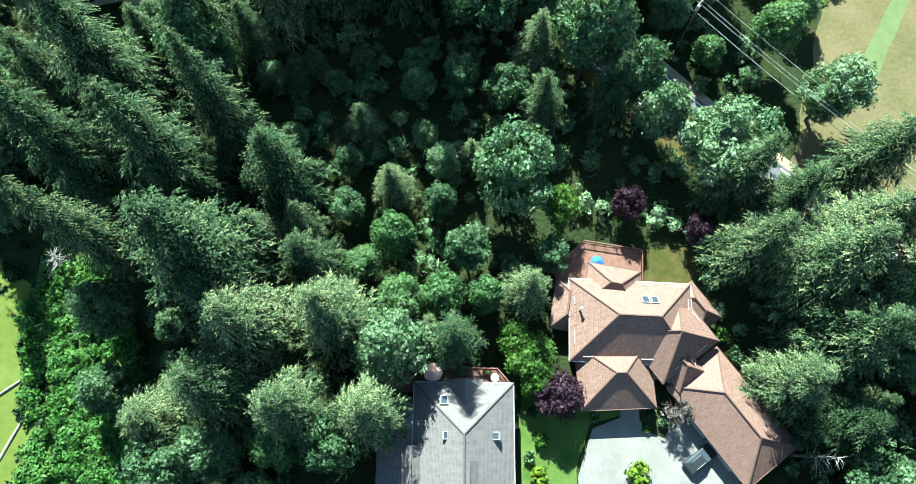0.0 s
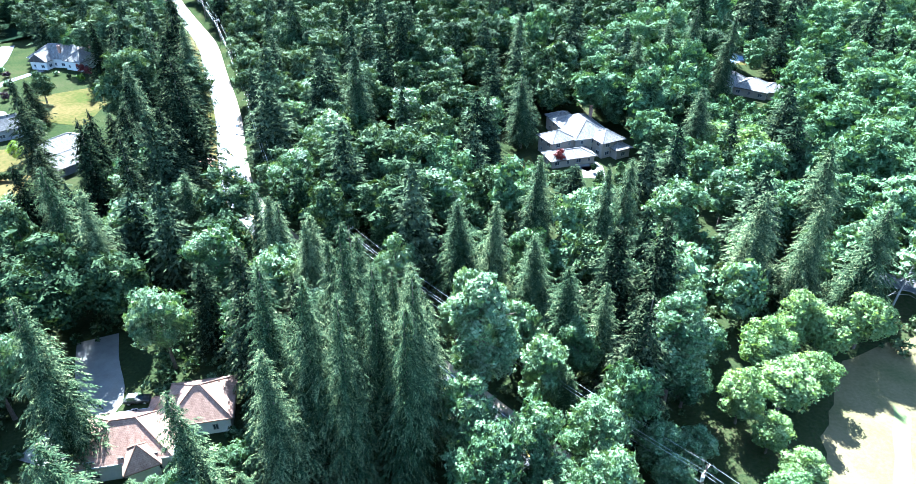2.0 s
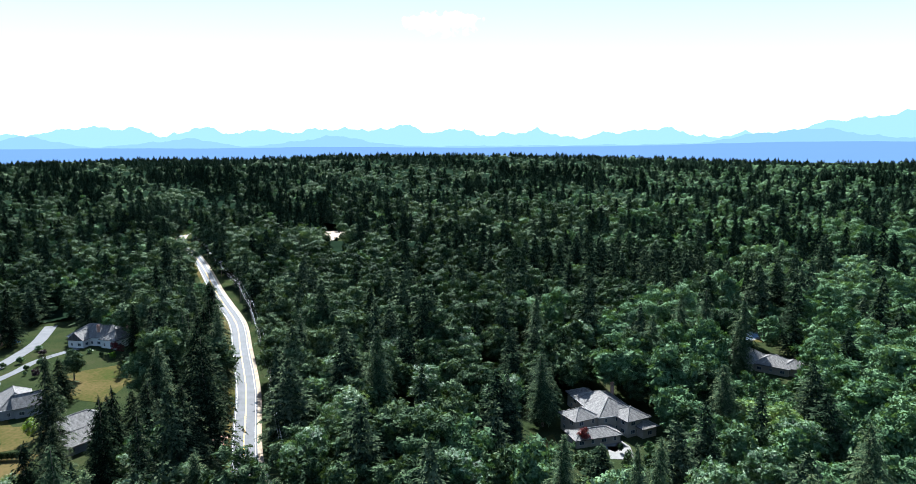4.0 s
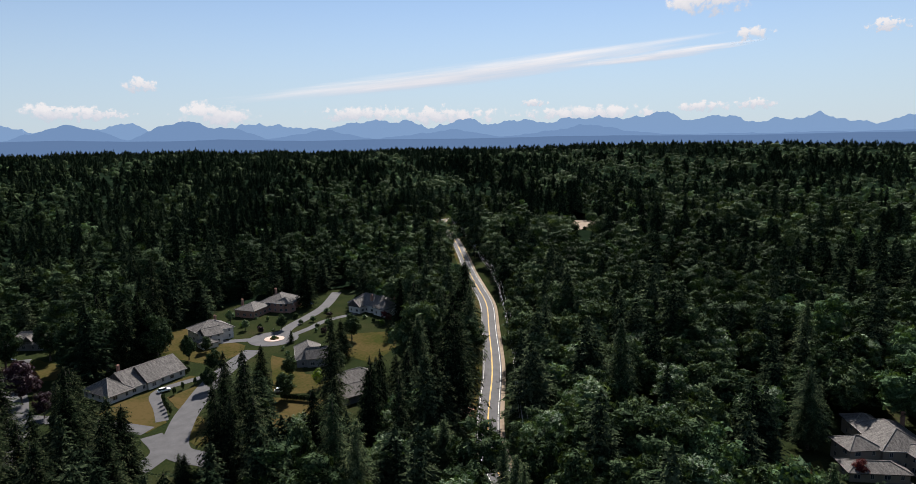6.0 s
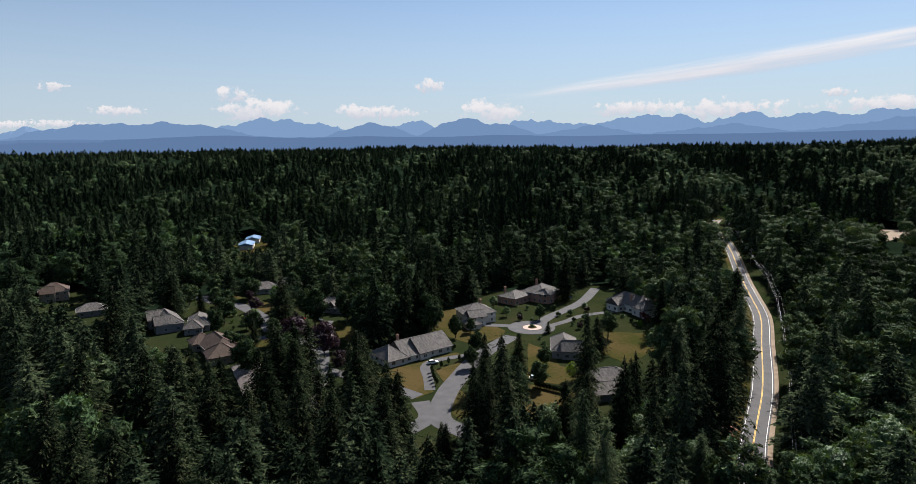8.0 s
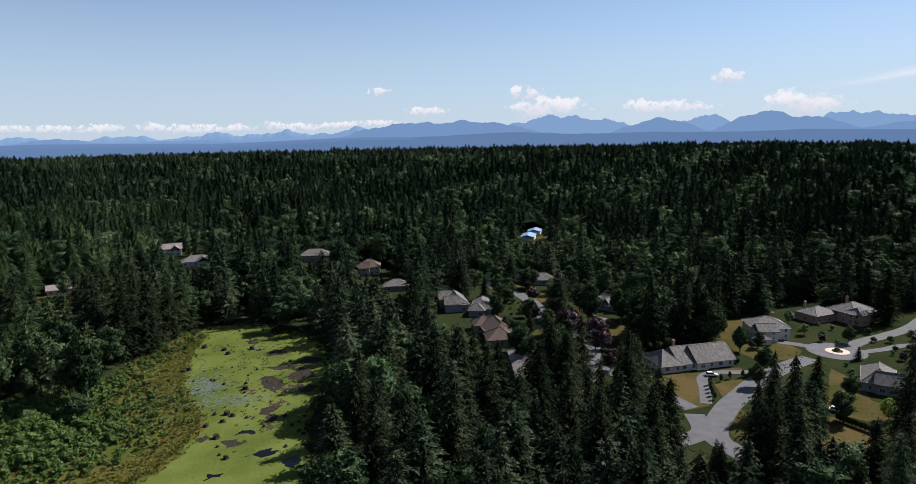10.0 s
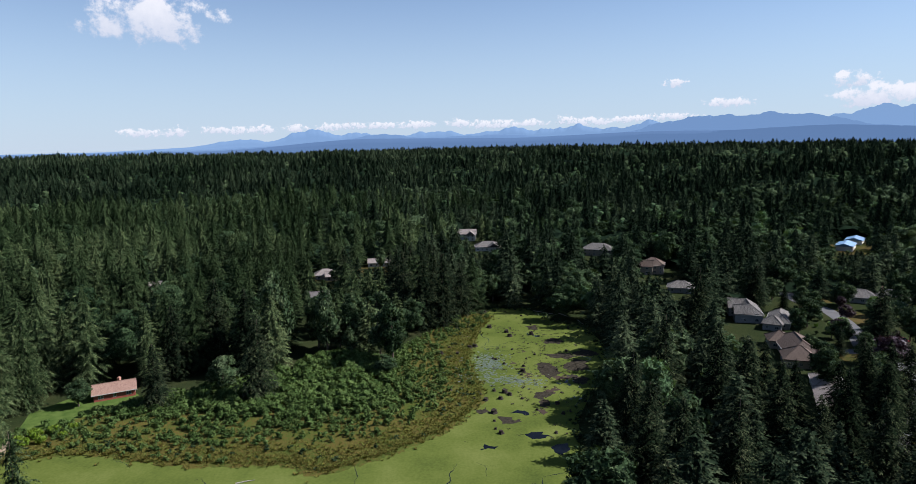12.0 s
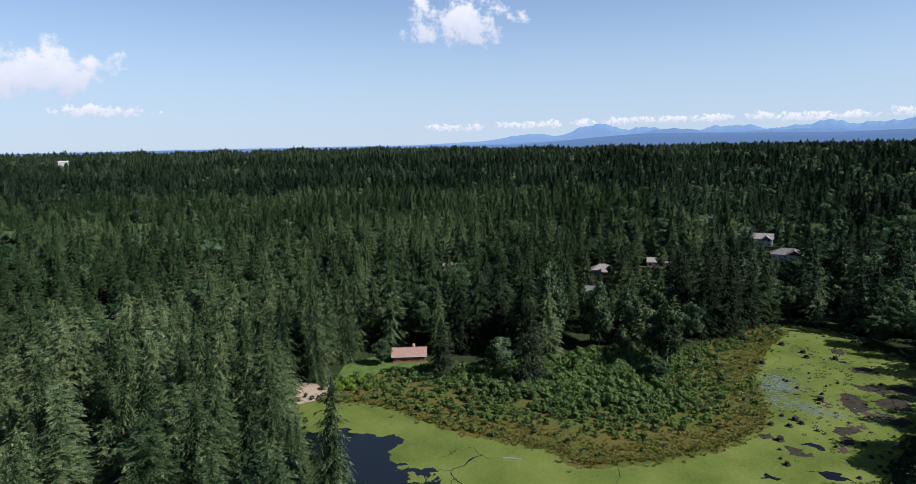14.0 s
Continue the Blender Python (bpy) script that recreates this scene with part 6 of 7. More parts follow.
# ---- decks ----
def deck(pts, z, label, gap_sides=()):
    """A raised timber deck: boards, posts and a railing of rails and balusters."""
    cx, cy = sum(p[0] for p in pts) / len(pts), sum(p[1] for p in pts) / len(pts)
    base = new("deck")
    base.location = (cx, cy, 0)
    y0, y1 = min(p[1] for p in pts), max(p[1] for p in pts)
    n = int((y1 - y0) / 0.16)
    for i in range(n):
        ya, yb = y0 + i * 0.16, y0 + i * 0.16 + 0.145
        ym = (ya + yb) / 2
        xs = sorted((p[0] + (ym - p[1]) / (q[1] - p[1]) * (q[0] - p[0])) for p, q in zip(pts, pts[1:] + pts[:1]) if (p[1] > ym) != (q[1] > ym))
        if len(xs) >= 2:
            bm = bmesh.new()
            box(bm, xs[0] - cx, xs[-1] - cx, ya - cy, yb - cy, z - 0.04, z)
            part("deck_board", bm, M_DECK, base)
    for i, (p, q) in enumerate(zip(pts, pts[1:] + pts[:1])):
        if i in gap_sides:
            continue
        p, q = Vector((*p, 0)), Vector((*q, 0))
        L = (q - p).length
        d = (q - p) / L
        m = Matrix.Translation((p.x - cx, p.y - cy, z)) @ Matrix.Rotation(math.atan2(d.y, d.x), 4, "Z")
        bm = bmesh.new()
        box(bm, 0, L, -0.07, 0.07, 0.95, 1.02, m)
        box(bm, 0, L, -0.03, 0.03, 0.10, 0.16, m)
        part("rail", bm, M_DECK, base)
        for k in range(int(L / 1.6) + 1):
            bm = bmesh.new()
            box(bm, k * 1.6 - 0.06, k * 1.6 + 0.06, -0.06, 0.06, -z - 0.2, 1.1, m)
            part("post", bm, M_DECK, base)
        bm = bmesh.new()
        for k in range(int(L / 0.3)):
            box(bm, k * 0.3 + 0.13, k * 0.3 + 0.17, -0.02, 0.02, 0.14, 0.96, m)
        part("balusters", bm, M_DECK, base)
    return tagged(base, label, "deck")


deck([(14.0, 18.5), (14.0, 24.2), (18.0, 28.2), (26.4, 27.2), (26.2, 22.0), (20, 19)], 1.0, "reddish-brown timber deck round the tile-roofed house", (4, 5))
deck([(-8.2, 5.6), (-8.2, 7.2), (-6.2, 9.0), (5.9, 9.2), (8.0, 7.0), (8.0, 5.6)], 3.0, "reddish-brown timber deck behind the grey house", (5,))


def parasol(name, x, y, z, r, material, label, height=2.4):
    base = new(name)
    base.location = (x, y, z)
    bm = bmesh.new()
    tube(bm, [(0, 0, 0), (0, 0, height)], [0.03, 0.03], 8)
    part("pole", bm, M_METAL, base)
    bm = bmesh.new()
    tube(bm, [(0, 0, 0), (0, 0, 0.08), (0, 0, 0.12)], [0.32, 0.3, 0.1], 12)
    part("foot", bm, M_RUBBER, base)
    bm = bmesh.new()
    top = bm.verts.new((0, 0, height))
    ring = [bm.verts.new((math.cos(i * math.pi / 4) * r * (1 if i % 1 == 0 else 0.9), math.sin(i * math.pi / 4) * r, height - 0.62)) for i in range(8)]
    mid = [bm.verts.new((math.cos((i + 0.5) * math.pi / 4) * r * 0.87, math.sin((i + 0.5) * math.pi / 4) * r * 0.87, height - 0.56)) for i in range(8)]
    hem = [bm.verts.new((v.co.x, v.co.y, v.co.z - 0.14)) for v in ring]
    for i in range(8):
        bm.faces.new((top, ring[i], mid[i]))
        bm.faces.new((top, mid[i], ring[(i + 1) % 8]))
        bm.faces.new((ring[i], hem[i], hem[(i + 1) % 8], ring[(i + 1) % 8], mid[i]))
    part("canopy", bm, material, base)
    return tagged(base, label, "parasol")


parasol("parasol", -2.6, 8.2, 3.0, 1.3, M_PINKCLOTH, "open faded pink parasol on the timber deck")
parasol("parasol", 19.8, 25.0, 1.0, 1.0, M_BLUECLOTH, "bright blue closed parasol on the timber deck", 1.7)


def planter(x, y, z, w, d, rot):
    base = new("planter_box")
    base.location, base.rotation_euler = (x, y, z), (0, 0, radians(rot))
    bm = bmesh.new()
    box(bm, -w / 2, w / 2, -d / 2, d / 2, 0, 0.5)
    bmesh.ops.inset_region(bm, faces=[f for f in bm.faces if f.normal.z > 0.9 or all(v.co.z > 0.4 for v in f.verts)], thickness=0.06)
    part("box", bm, M_DECK, base)
    V, F, T = leaf_arrays(int(x * 10) % 97, 0.6, 0.5, 8, 20, 0.16, 0.1, level=0)
    V = V * np.array([w * 0.9, d * 0.9, 1.0]) + np.array([0, 0, 0.4])
    part("plants", raw_mesh("plants", V, F, M_BRIGHT, T), None, base)
    tagged(base, "timber planter box with green plants on the deck", "planter")


planter(1.4, 8.5, 3.0, 1.8, 0.6, 0)
planter(4.6, 8.6, 3.0, 1.2, 0.6, 0)


def round_table(x, y, z):
    base = new("round_table")
    base.location = (x, y, z)
    bm = bmesh.new()
    tube(bm, [(0, 0, 0.70), (0, 0, 0.74), (0, 0, 0.75)], [0.55, 0.55, 0.5], 20)
    part("tabletop", bm, M_TRIM, base)
    for i in range(3):
        bm = bmesh.new()
        a = i * 2.09
        tube(bm, [(math.cos(a) * 0.45, math.sin(a) * 0.45, 0), (math.cos(a) * 0.12, math.sin(a) * 0.12, 0.71)], [0.025, 0.025], 6)
        part("leg", bm, M_METAL, base)
    tagged(base, "round white garden table on the deck", "table")


round_table(5.6, 8.0, 3.0)

bm = bmesh.new()
tube(bm, [(0, 0, -0.6), (0, 0, 0.9)], [0.14, 0.14], 10)
vent = new("roof_vent")
vent.location = (16.6, 17.2, 7.2)
vent.scale = (1, 1, 1)
part("pipe", bm, M_METAL, vent)
bm = bmesh.new()
tube(bm, [(0, 0, 0.92), (0, 0, 1.0), (0, 0, 1.12)], [0.26, 0.26, 0.06], 10)
part("cowl", bm, M_METAL, vent)
tagged(vent, "round metal flue standing on the tile roof", "roof vent")
vent.location.z = 6.0


# ---- cars ----
def car(x, y, rot, paint, label, length=4.7, tall=1.62):
    base = new("car")
    base.location, base.rotation_euler = (x, y, 0.12), (0, 0, radians(rot))
    s = length / 4.7
    prof = [(-2.33, 0.35), (-2.35, 0.75), (-2.25, 0.98), (-1.0, 1.02), (0.95, 1.0), (2.15, 0.86), (2.35, 0.62), (2.33, 0.33)]
    bm = bmesh.new()
    sides = []
    for yy, k in ((-0.92, 1), (0.92, 1)):
        sides.append([bm.verts.new((px * s, yy, pz)) for px, pz in prof])
    n = len(prof)
    for i in range(n):
        bm.faces.new((sides[0][i], sides[0][(i + 1) % n], sides[1][(i + 1) % n], sides[1][i]))
    bm.faces.new(sides[0][::-1])
    bm.faces.new(sides[1])
    bmesh.ops.recalc_face_normals(bm, faces=bm.faces)
    bmesh.ops.bevel(bm, geom=[e for e in bm.edges], offset=0.09, segments=2, profile=0.6, affect="EDGES")
    part("body", bm, paint, base, "", True)
    bm = bmesh.new()
    lo = [(-2.05, -0.84), (1.0, -0.84), (1.0, 0.84), (-2.05, 0.84)]
    hi = [(-1.65, -0.66), (0.15, -0.66), (0.15, 0.66), (-1.65, 0.66)]
    a = [bm.verts.new((px * s, py, 0.98)) for px, py in lo]
    b = [bm.verts.new((px * s, py, tall - 0.06)) for px, py in hi]
    for i in range(4):
        bm.faces.new((a[i], a[(i + 1) % 4], b[(i + 1) % 4], b[i]))
    bm.faces.new(b)
    part("window_glass", bm, M_GLASS, base, "dark window glass")
    bm = bmesh.new()
    box(bm, -1.68 * s, 0.18 * s, -0.68, 0.68, tall - 0.07, tall)
    bmesh.ops.bevel(bm, geom=[e for e in bm.edges], offset=0.03, segments=2, affect="EDGES")
    part("roof", bm, paint, base)
    for yy in (-0.55, 0.55):
        bm = bmesh.new()
        tube(bm, [(-1.5 * s, yy, tall + 0.05), (0.0, yy, tall + 0.05)], [0.025, 0.025], 6)
        part("roof_rail", bm, M_METAL, base)
    for px in (-1.45, 1.42):
        for yy in (-0.84, 0.84):
            bm = bmesh.new()
            tube(bm, [(px * s, yy - 0.11, 0.33), (px * s, yy + 0.11, 0.33)], [0.33, 0.33], 14)
            w = part("wheel", bm, M_RUBBER, base)
            bm = bmesh.new()
            tube(bm, [(px * s, yy - 0.12, 0.33), (px * s, yy + 0.12, 0.33)], [0.2, 0.2], 10)
            part("rim", bm, M_METAL, w)
    for yy in (-0.62, 0.62):
        bm = bmesh.new()
        box(bm, 2.24 * s, 2.34 * s, yy - 0.2, yy + 0.2, 0.66, 0.8)
        part("headlight", bm, M_GLASS, base)
    tagged(base, label, "car")


car(33.3, -1.0, 38, M_CARBLACK, "black estate car with roof rails parked on the driveway", 4.8, 1.7)
car(-63.2, 82.8, 10, M_CARBLACK, "dark car parked beside a tile-roofed house")
car(-199.5, 155.5, 70, M_CARWHITE, "white car parked on a curved driveway")
car(-159, 173, 40, M_CARWHITE, "white sedan parked by a hedge")
car(-221, 244, 60, M_CARBLACK, "dark car by the brick house")
car(-233, 281, 80, M_CARBLUE, "blue car parked at the end of the lane")
car(-299, 147, 20, M_CARRED, "red car parked beside garden shrubs")
car(-290, 152, 40, M_CARBLACK, "dark car parked before a house")
car(8.5, 177, 60, M_CARBLACK, "dark trailer-like car beside green poles")


# ---- lanes, drives, lawns ----
def lane(name, pts, width, label, material=M_ASPHALT, z=0.09):
    ob = strip(name, smooth_path(pts, 2.5), width, z, material)
    return tagged(ob, label, "driveway", kind="structure")


lane("lane", [(-120, 118), (-140, 124), (-156, 124), (-171, 139), (-181, 154), (-190, 169), (-198, 187), (-204, 206)], 8.0, "smooth grey residential lane")
lane("lane", [(-156, 110), (-160, 122), (-172, 128)], 6.5, "grey lane junction", z=0.10)
lane("drive", [(-178, 137), (-188, 144), (-199, 151), (-202, 158), (-199, 170), (-196, 178)], 4.0, "curved grey driveway to a white house", z=0.11)
lane("lane", [(-208, 228), (-214, 243), (-218, 263), (-224, 284), (-238, 313)], 6.0, "grey lane beyond the round court", z=0.10)
lane("drive", [(-203, 232), (-203, 244), (-204, 258), (-198, 276)], 4.0, "curved grey driveway to a shake-roofed house", z=0.105)
lane("drive", [(-214, 219), (-222, 213), (-229, 207)], 5.0, "short grey driveway", z=0.105)
lane("lane", [(-392, 126), (-368, 128), (-348, 135), (-314, 133), (-285, 126), (-270, 128), (-256, 134)], 8.0, "grey residential street")
lane("drive", [(-285, 128), (-282, 118), (-292, 108)], 6.0, "grey driveway to a brown house", z=0.10)
lane("drive", [(-262, 132), (-276, 146), (-287, 156)], 6.0, "grey driveway to a dark house", z=0.10)
lane("lane", [(-256, 134), (-240, 126), (-226, 118), (-212, 110), (-203, 100), (-190, 96)], 7.5, "grey residential street between firs", z=0.095)
lane("lane", [(-226, 118), (-200, 126), (-176, 130)], 6.0, "grey lane between lawns", z=0.10)
lane("drive", [(-80, 100), (-76, 92), (-70, 82), (-72, 76), (-74, 68)], 8.0, "shaded grey driveway", M_DRIVE)
lane("drive", [(35, 180), (35, 190), (31, 187)], 7.0, "pale concrete drive before a house", M_DRIVE)
lane("lane", [(86, 135), (102, 127), (118, 119)], 6.0, "grey side road", z=0.1)
bm = bmesh.new()
bmesh.ops.create_circle(bm, cap_ends=True, radius=11.5, segments=48, matrix=Matrix.Translation((-207.5, 223, 0.115)))
court = tagged(new("court", finish("court", bm, M_ASPHALT)), "round grey asphalt turning court", "driveway", kind="structure")


def roundabout():
    base = new("roundabout_island")
    base.location = (-207, 223, 0.1)
    bm = bmesh.new()
    tube(bm, [(0, 0, 0), (0, 0, 0.14), (0, 0, 0.16)], [4.6, 4.6, 4.5], 40)
    part("kerb", bm, M_PINKROOF_PLAIN, base, "pale pink paved ring")
    bm = bmesh.new()
    tube(bm, [(0, 0, 0.1), (0, 0, 0.45), (0, 0, 0.6)], [2.2, 2.0, 0.6], 24)
    part("bed", bm, M_LAWN, base)
    V, F, T = leaf_arrays(301, 1.0, 1.9, 12, 24, 0.3, 0.1)
    part("shrub", raw_mesh("shrub", V + np.array([0, 0, 0.3]), F, M_LEAF, T), None, base)
    bm = bmesh.new()
    tube(bm, [(0, 0, 0), (0, 0, 4.5)], [0.06, 0.05], 8)
    part("lamp_post", bm, M_RUBBER, base)
    bm = bmesh.new()
    bmesh.ops.create_uvsphere(bm, u_segments=10, v_segments=6, radius=0.25, matrix=Matrix.Translation((0, 0, 4.7)))
    part("lamp_head", bm, M_TRIM, base)
    tagged(base, "round planted island with a paved ring and lamp post", "roundabout")


M_PINKROOF_PLAIN = plain("pink paving", (0.34, 0.24, 0.19), (0.46, 0.34, 0.28), 0.8, 0.85, 0.1)
roundabout()
patch("drive", [(23.0, 7.5), (25.6, 7.2), (25.6, 3.6), (28.6, 1.4), (31.4, 4.6), (33.6, 2.6), (40, -5.5), (44, -20), (18.5, -20), (17.2, -4), (19.2, 2.2), (23, 3.8)], 0.06, M_DRIVE, "pale concrete driveway before the tile-roofed house", "driveway")
for pts, lab in (([(9.4, 9), (9.6, -18), (18.0, -18), (17.0, -3), (18.9, 2.6), (22.8, 4.2), (22.6, 6), (17, 8), (12, 10)], "shaded green lawn between two houses"),
                 ([(26.8, 28), (34, 28.5), (36, 24), (31, 21.5), (26.6, 22)], "patchy lawn behind the tile-roofed house"),
                 ([(-206, 130), (-204, 172), (-199, 172), (-203, 157), (-190, 146), (-176, 137), (-175, 129)], "dry brown lawn before the white house"),
                 ([(-194, 152), (-193, 168), (-189, 165), (-180, 150), (-181, 146)], "dry lawn strip beside a lane"),
                 ([(-262, 204), (-260, 222), (-232, 222), (-226, 212), (-212, 210), (-205, 200), (-206, 184), (-240, 184)], "half-dry lawn round a two-storey house"),
                 ([(-180, 243), (-162, 256), (-148, 236), (-145, 213), (-162, 217)], "large green and yellow lawn"),
                 ([(-192, 204), (-176, 202), (-163, 192), (-150, 194), (-147, 178), (-160, 170)], "dry lawn with a hedge"),
                 ([(-158, 168), (-140, 174), (-132, 146), (-150, 138)], "dry yellow lawn"),
                 ([(-166, 133), (-170, 145), (-150, 140), (-152, 128)], "dry lawn corner at a junction"),
                 ([(-282, 158), (-262, 158), (-250, 146), (-262, 140), (-276, 150)], "green lawn patch"),
                 ([(-204, 96), (-192, 106), (-184, 100), (-196, 90)], "green lawn patch between firs"),
                 ([(-352, 138), (-322, 136), (-326, 148), (-350, 150)], "green garden lawn"), ([(-384, 132), (-366, 134), (-366, 144), (-384, 142)], "green garden lawn"),
                 ([(-282, 108), (-268, 112), (-270, 122), (-280, 120)], "small green garden lawn"),
                 ([(-600, 250), (-560, 205), (-510, 215), (-540, 262)], "dry open ground round sheds"),
                 ([(-430, -170), (-398, -176), (-396, -140), (-440, -120), (-466, -128)], "dry grass round houses"),
                 ([(-214, -172), (-182, -182), (-166, -172), (-186, -158), (-202, -154)], "half-dry grass slope before the red house"),
                 ([(2, 172), (18, 178), (16, 196), (4, 186)], "mossy strip beside a drive"), ([(128, 300), (104, 300), (104, 322), (130, 322)], "lawn round a pool")):
    patch("lawn", pts, 0.025, M_LAWN_GREEN if pts[0] in ((9.4, 9), (-214, -172)) else M_LAWN, lab, "lawn", 0.8)
patch("field", [(50, 42), (54, 57), (58, 70), (62, 80), (74, 100), (140, 130), (190, 60), (120, 0), (92, 16)], -0.012, M_FIELD, "mown dry hay field with greener tracks", "field", 1.5)
patch("grass_strip", [(60, 54), (63, 53), (80, 86), (78, 88)], 0.0, M_STRIP, "greener strip along the hay field", "field", 0.6)
patch("beach", [(-141, -167), (-152, -163), (-163, -170), (-158, -182), (-146, -180)], 0.05, M_DIRT, "pale bare dirt bank beside the pond", "bank", 1.0)
patch("clearing", [(-196, 628), (-172, 632), (-172, 715), (-200, 712)], 0.9, M_DIRT, "pale bare clearing in the forest", "clearing", 2.0)
patch("mulch_bed", [(-92, 178), (-86, 180), (-88, 190), (-94, 188)], 0.03, M_BRICK, "reddish mulch bed beside the road", "planting bed", 0.6)
patch("planting_bed", [(25.6, 5.6), (31, 4.4), (28.8, 1.6), (26, 2.2)], 0.11, M_FLOOR, "dark planting bed beside the entry", "planting bed", 0.3)


def pool():
    base = new("swimming_pool")
    base.location = (118, 310, 0.05)
    base.rotation_euler = (0, 0, radians(40))
    bm = bmesh.new()
    for x0, x1, y0, y1 in ((-9, 9, -5.5, -4), (-9, 9, 4, 5.5), (-9, -7, -4, 4), (7, 9, -4, 4)):
        box(bm, x0, x1, y0, y1, -0.1, 0.12)
    part("surround", bm, M_DRIVE, base)
    bm = bmesh.new()
    box(bm, -7, 7, -4, 4, -0.1, 0.06)
    part("cover", bm, M_POOL, base, "grey-blue pool cover")
    tagged(base, "covered swimming pool with concrete surround", "pool")


pool()


# ---- power line along the road ----
def power_pole(x, y, rot, transformer=False):
    base = new("utility_pole")
    base.location, base.rotation_euler = (x, y, 0), (0, 0, radians(rot))
    bm = bmesh.new()
    tube(bm, [(0, 0, -0.5), (0, 0, 5), (0, 0, 12.4)], [0.19, 0.16, 0.12], 10)
    part("pole", bm, M_BARK, base)
    bm = bmesh.new()
    box(bm, -1.25, 1.25, -0.06, 0.06, 11.2, 11.34)
    arm = part("crossarm", bm, M_SILVERWOOD, base)
    for px in (-1.15, -0.5, 1.15):
        bm = bmesh.new()
        tube(bm, [(px, 0, 11.34), (px, 0, 11.44), (px, 0, 11.56)], [0.04, 0.08, 0.04], 8)
        part("insulator", bm, M_METAL, arm)
    if transformer:
        bm = bmesh.new()
        tube(bm, [(0.42, 0, 9.2), (0.42, 0, 9.3), (0.42, 0, 10.2), (0.42, 0, 10.3)], [0.2, 0.26, 0.26, 0.16], 12)
        part("transformer", bm, M_METAL, base)
    tagged(base, "wooden utility pole with a crossarm among roadside trees", "utility pole")
    return base


POLES = [(66, 33), (34, 63), (0, 95), (-31, 128), (-58, 158), (-84, 218), (-108, 270), (-134, 324), (-160, 372), (-205, 446), (-252, 524), (-300, 596)]
for i, (px, py) in enumerate(POLES):
    qx, qy = POLES[min(i + 1, len(POLES) - 1)]
    ox, oy = POLES[max(i - 1, 0)]
    power_pole(px, py, math.degrees(math.atan2(qy - oy, qx - ox)) + 90, i == 1)


def cables():
    for off, hh, rad in ((-1.15, 11.55, 0.022), (-0.5, 11.55, 0.022), (1.15, 11.55, 0.022), (0.1, 8.2, 0.035)):
        bm = bmesh.new()
        pts = []
        for (x0, y0), (x1, y1) in zip(POLES, POLES[1:]):
            L = math.hypot(x1 - x0, y1 - y0)
            nx, ny = (y1 - y0) / L * off, -(x1 - x0) / L * off
            for k in range(10):
                u = k / 10
                pts.append((x0 + (x1 - x0) * u + nx, y0 + (y1 - y0) * u + ny, hh - 4 * u * (1 - u) * L * 0.016))
        tube(bm, pts, [rad] * len(pts), 5)
        ob = new("power_cable", finish("power_cable", bm, M_CABLE))
        tagged(ob, "thin grey power cable strung between utility poles", "cable", "power cables")


cables()


# ---- shrubs, hedges, marsh ----
def shrub(x, y, r, h, material, label, seed, name="shrub"):
    key = (material.name, seed % 2)
    if key not in SHRUBS:
        V, F, T = leaf_arrays(400 + seed, 1.0, 1.0, 14, 14, 0.24, 0.0, 0.7, 0.60)
        V[:, 2] *= 1.0
        SHRUBS[key] = raw_mesh("foliage", V, F, material, T)
    ob = new(name, SHRUBS[key])
    ob.location, ob.scale, ob.rotation_euler = (x, y, float(ground_z(x, y))), (r, r, h), (0, 0, seed * 1.7)
    return tagged(ob, label, "shrub", "garden shrubs")


SHRUBS = {}
for i, (x, y, r) in enumerate([(-160, -163, 2.6), (-163, -160, 2.2), (-166, -164, 3.0), (-170, -161, 2.4), (-162, -167, 2.2), (-173, -157, 2.0), (-168, -156, 1.8)]):
    shrub(x, y, r, r * 1.1, M_LIME, "yellow-green willow bush on the pond bank", i)
shrub(25.0, -3.4, 2.3, 2.2, M_LIME, "round clipped yellow-green shrub on the driveway island", 0)
for i, (x, y, r, m) in enumerate([(12.2, 0.2, 1.4, M_BRIGHT), (12.0, -4.2, 1.7, M_LIME), (26.3, 2.6, 0.8, M_BRIGHT), (36.8, 15.6, 1.6, M_BRIGHT), (28.6, 3.2, 1.0, M_LEAF), (27.2, 4.6, 0.9, M_LEAF),
                                  (11.0, 4.0, 1.3, M_LEAF), (10.6, -1.8, 1.1, M_LEAF), (-65, 77, 1.2, M_LIME), (19.5, 3.6, 0.9, M_LEAF), (16.5, 5.0, 1.1, M_LEAF), (39, 13, 1.5, M_LEAF)]):
    shrub(x, y, r, r * 1.3, m, "leafy green garden shrub beside a house", i)
g = random.Random(8)
for i, (x, y) in enumerate([(-192, 149), (-189, 147), (-186, 145), (-183, 143.5), (-180, 142), (-194.6, 165.5), (-195, 160), (-193.5, 155), (-196, 170)]):
    shrub(x, y, 0.9, 3.0, M_FIR, "clipped dark conical shrub beside a driveway", i)
for i in range(46):
    u = i / 45
    x, y = (-227 + 19 * u, 182 - 8 * u) if i % 2 else (-154 + 13 * u, 168 + 3 * u)
    shrub(x, y, 1.0, 2.4, M_FIR, "clipped dark green hedge shrub", i, "hedge_shrub")
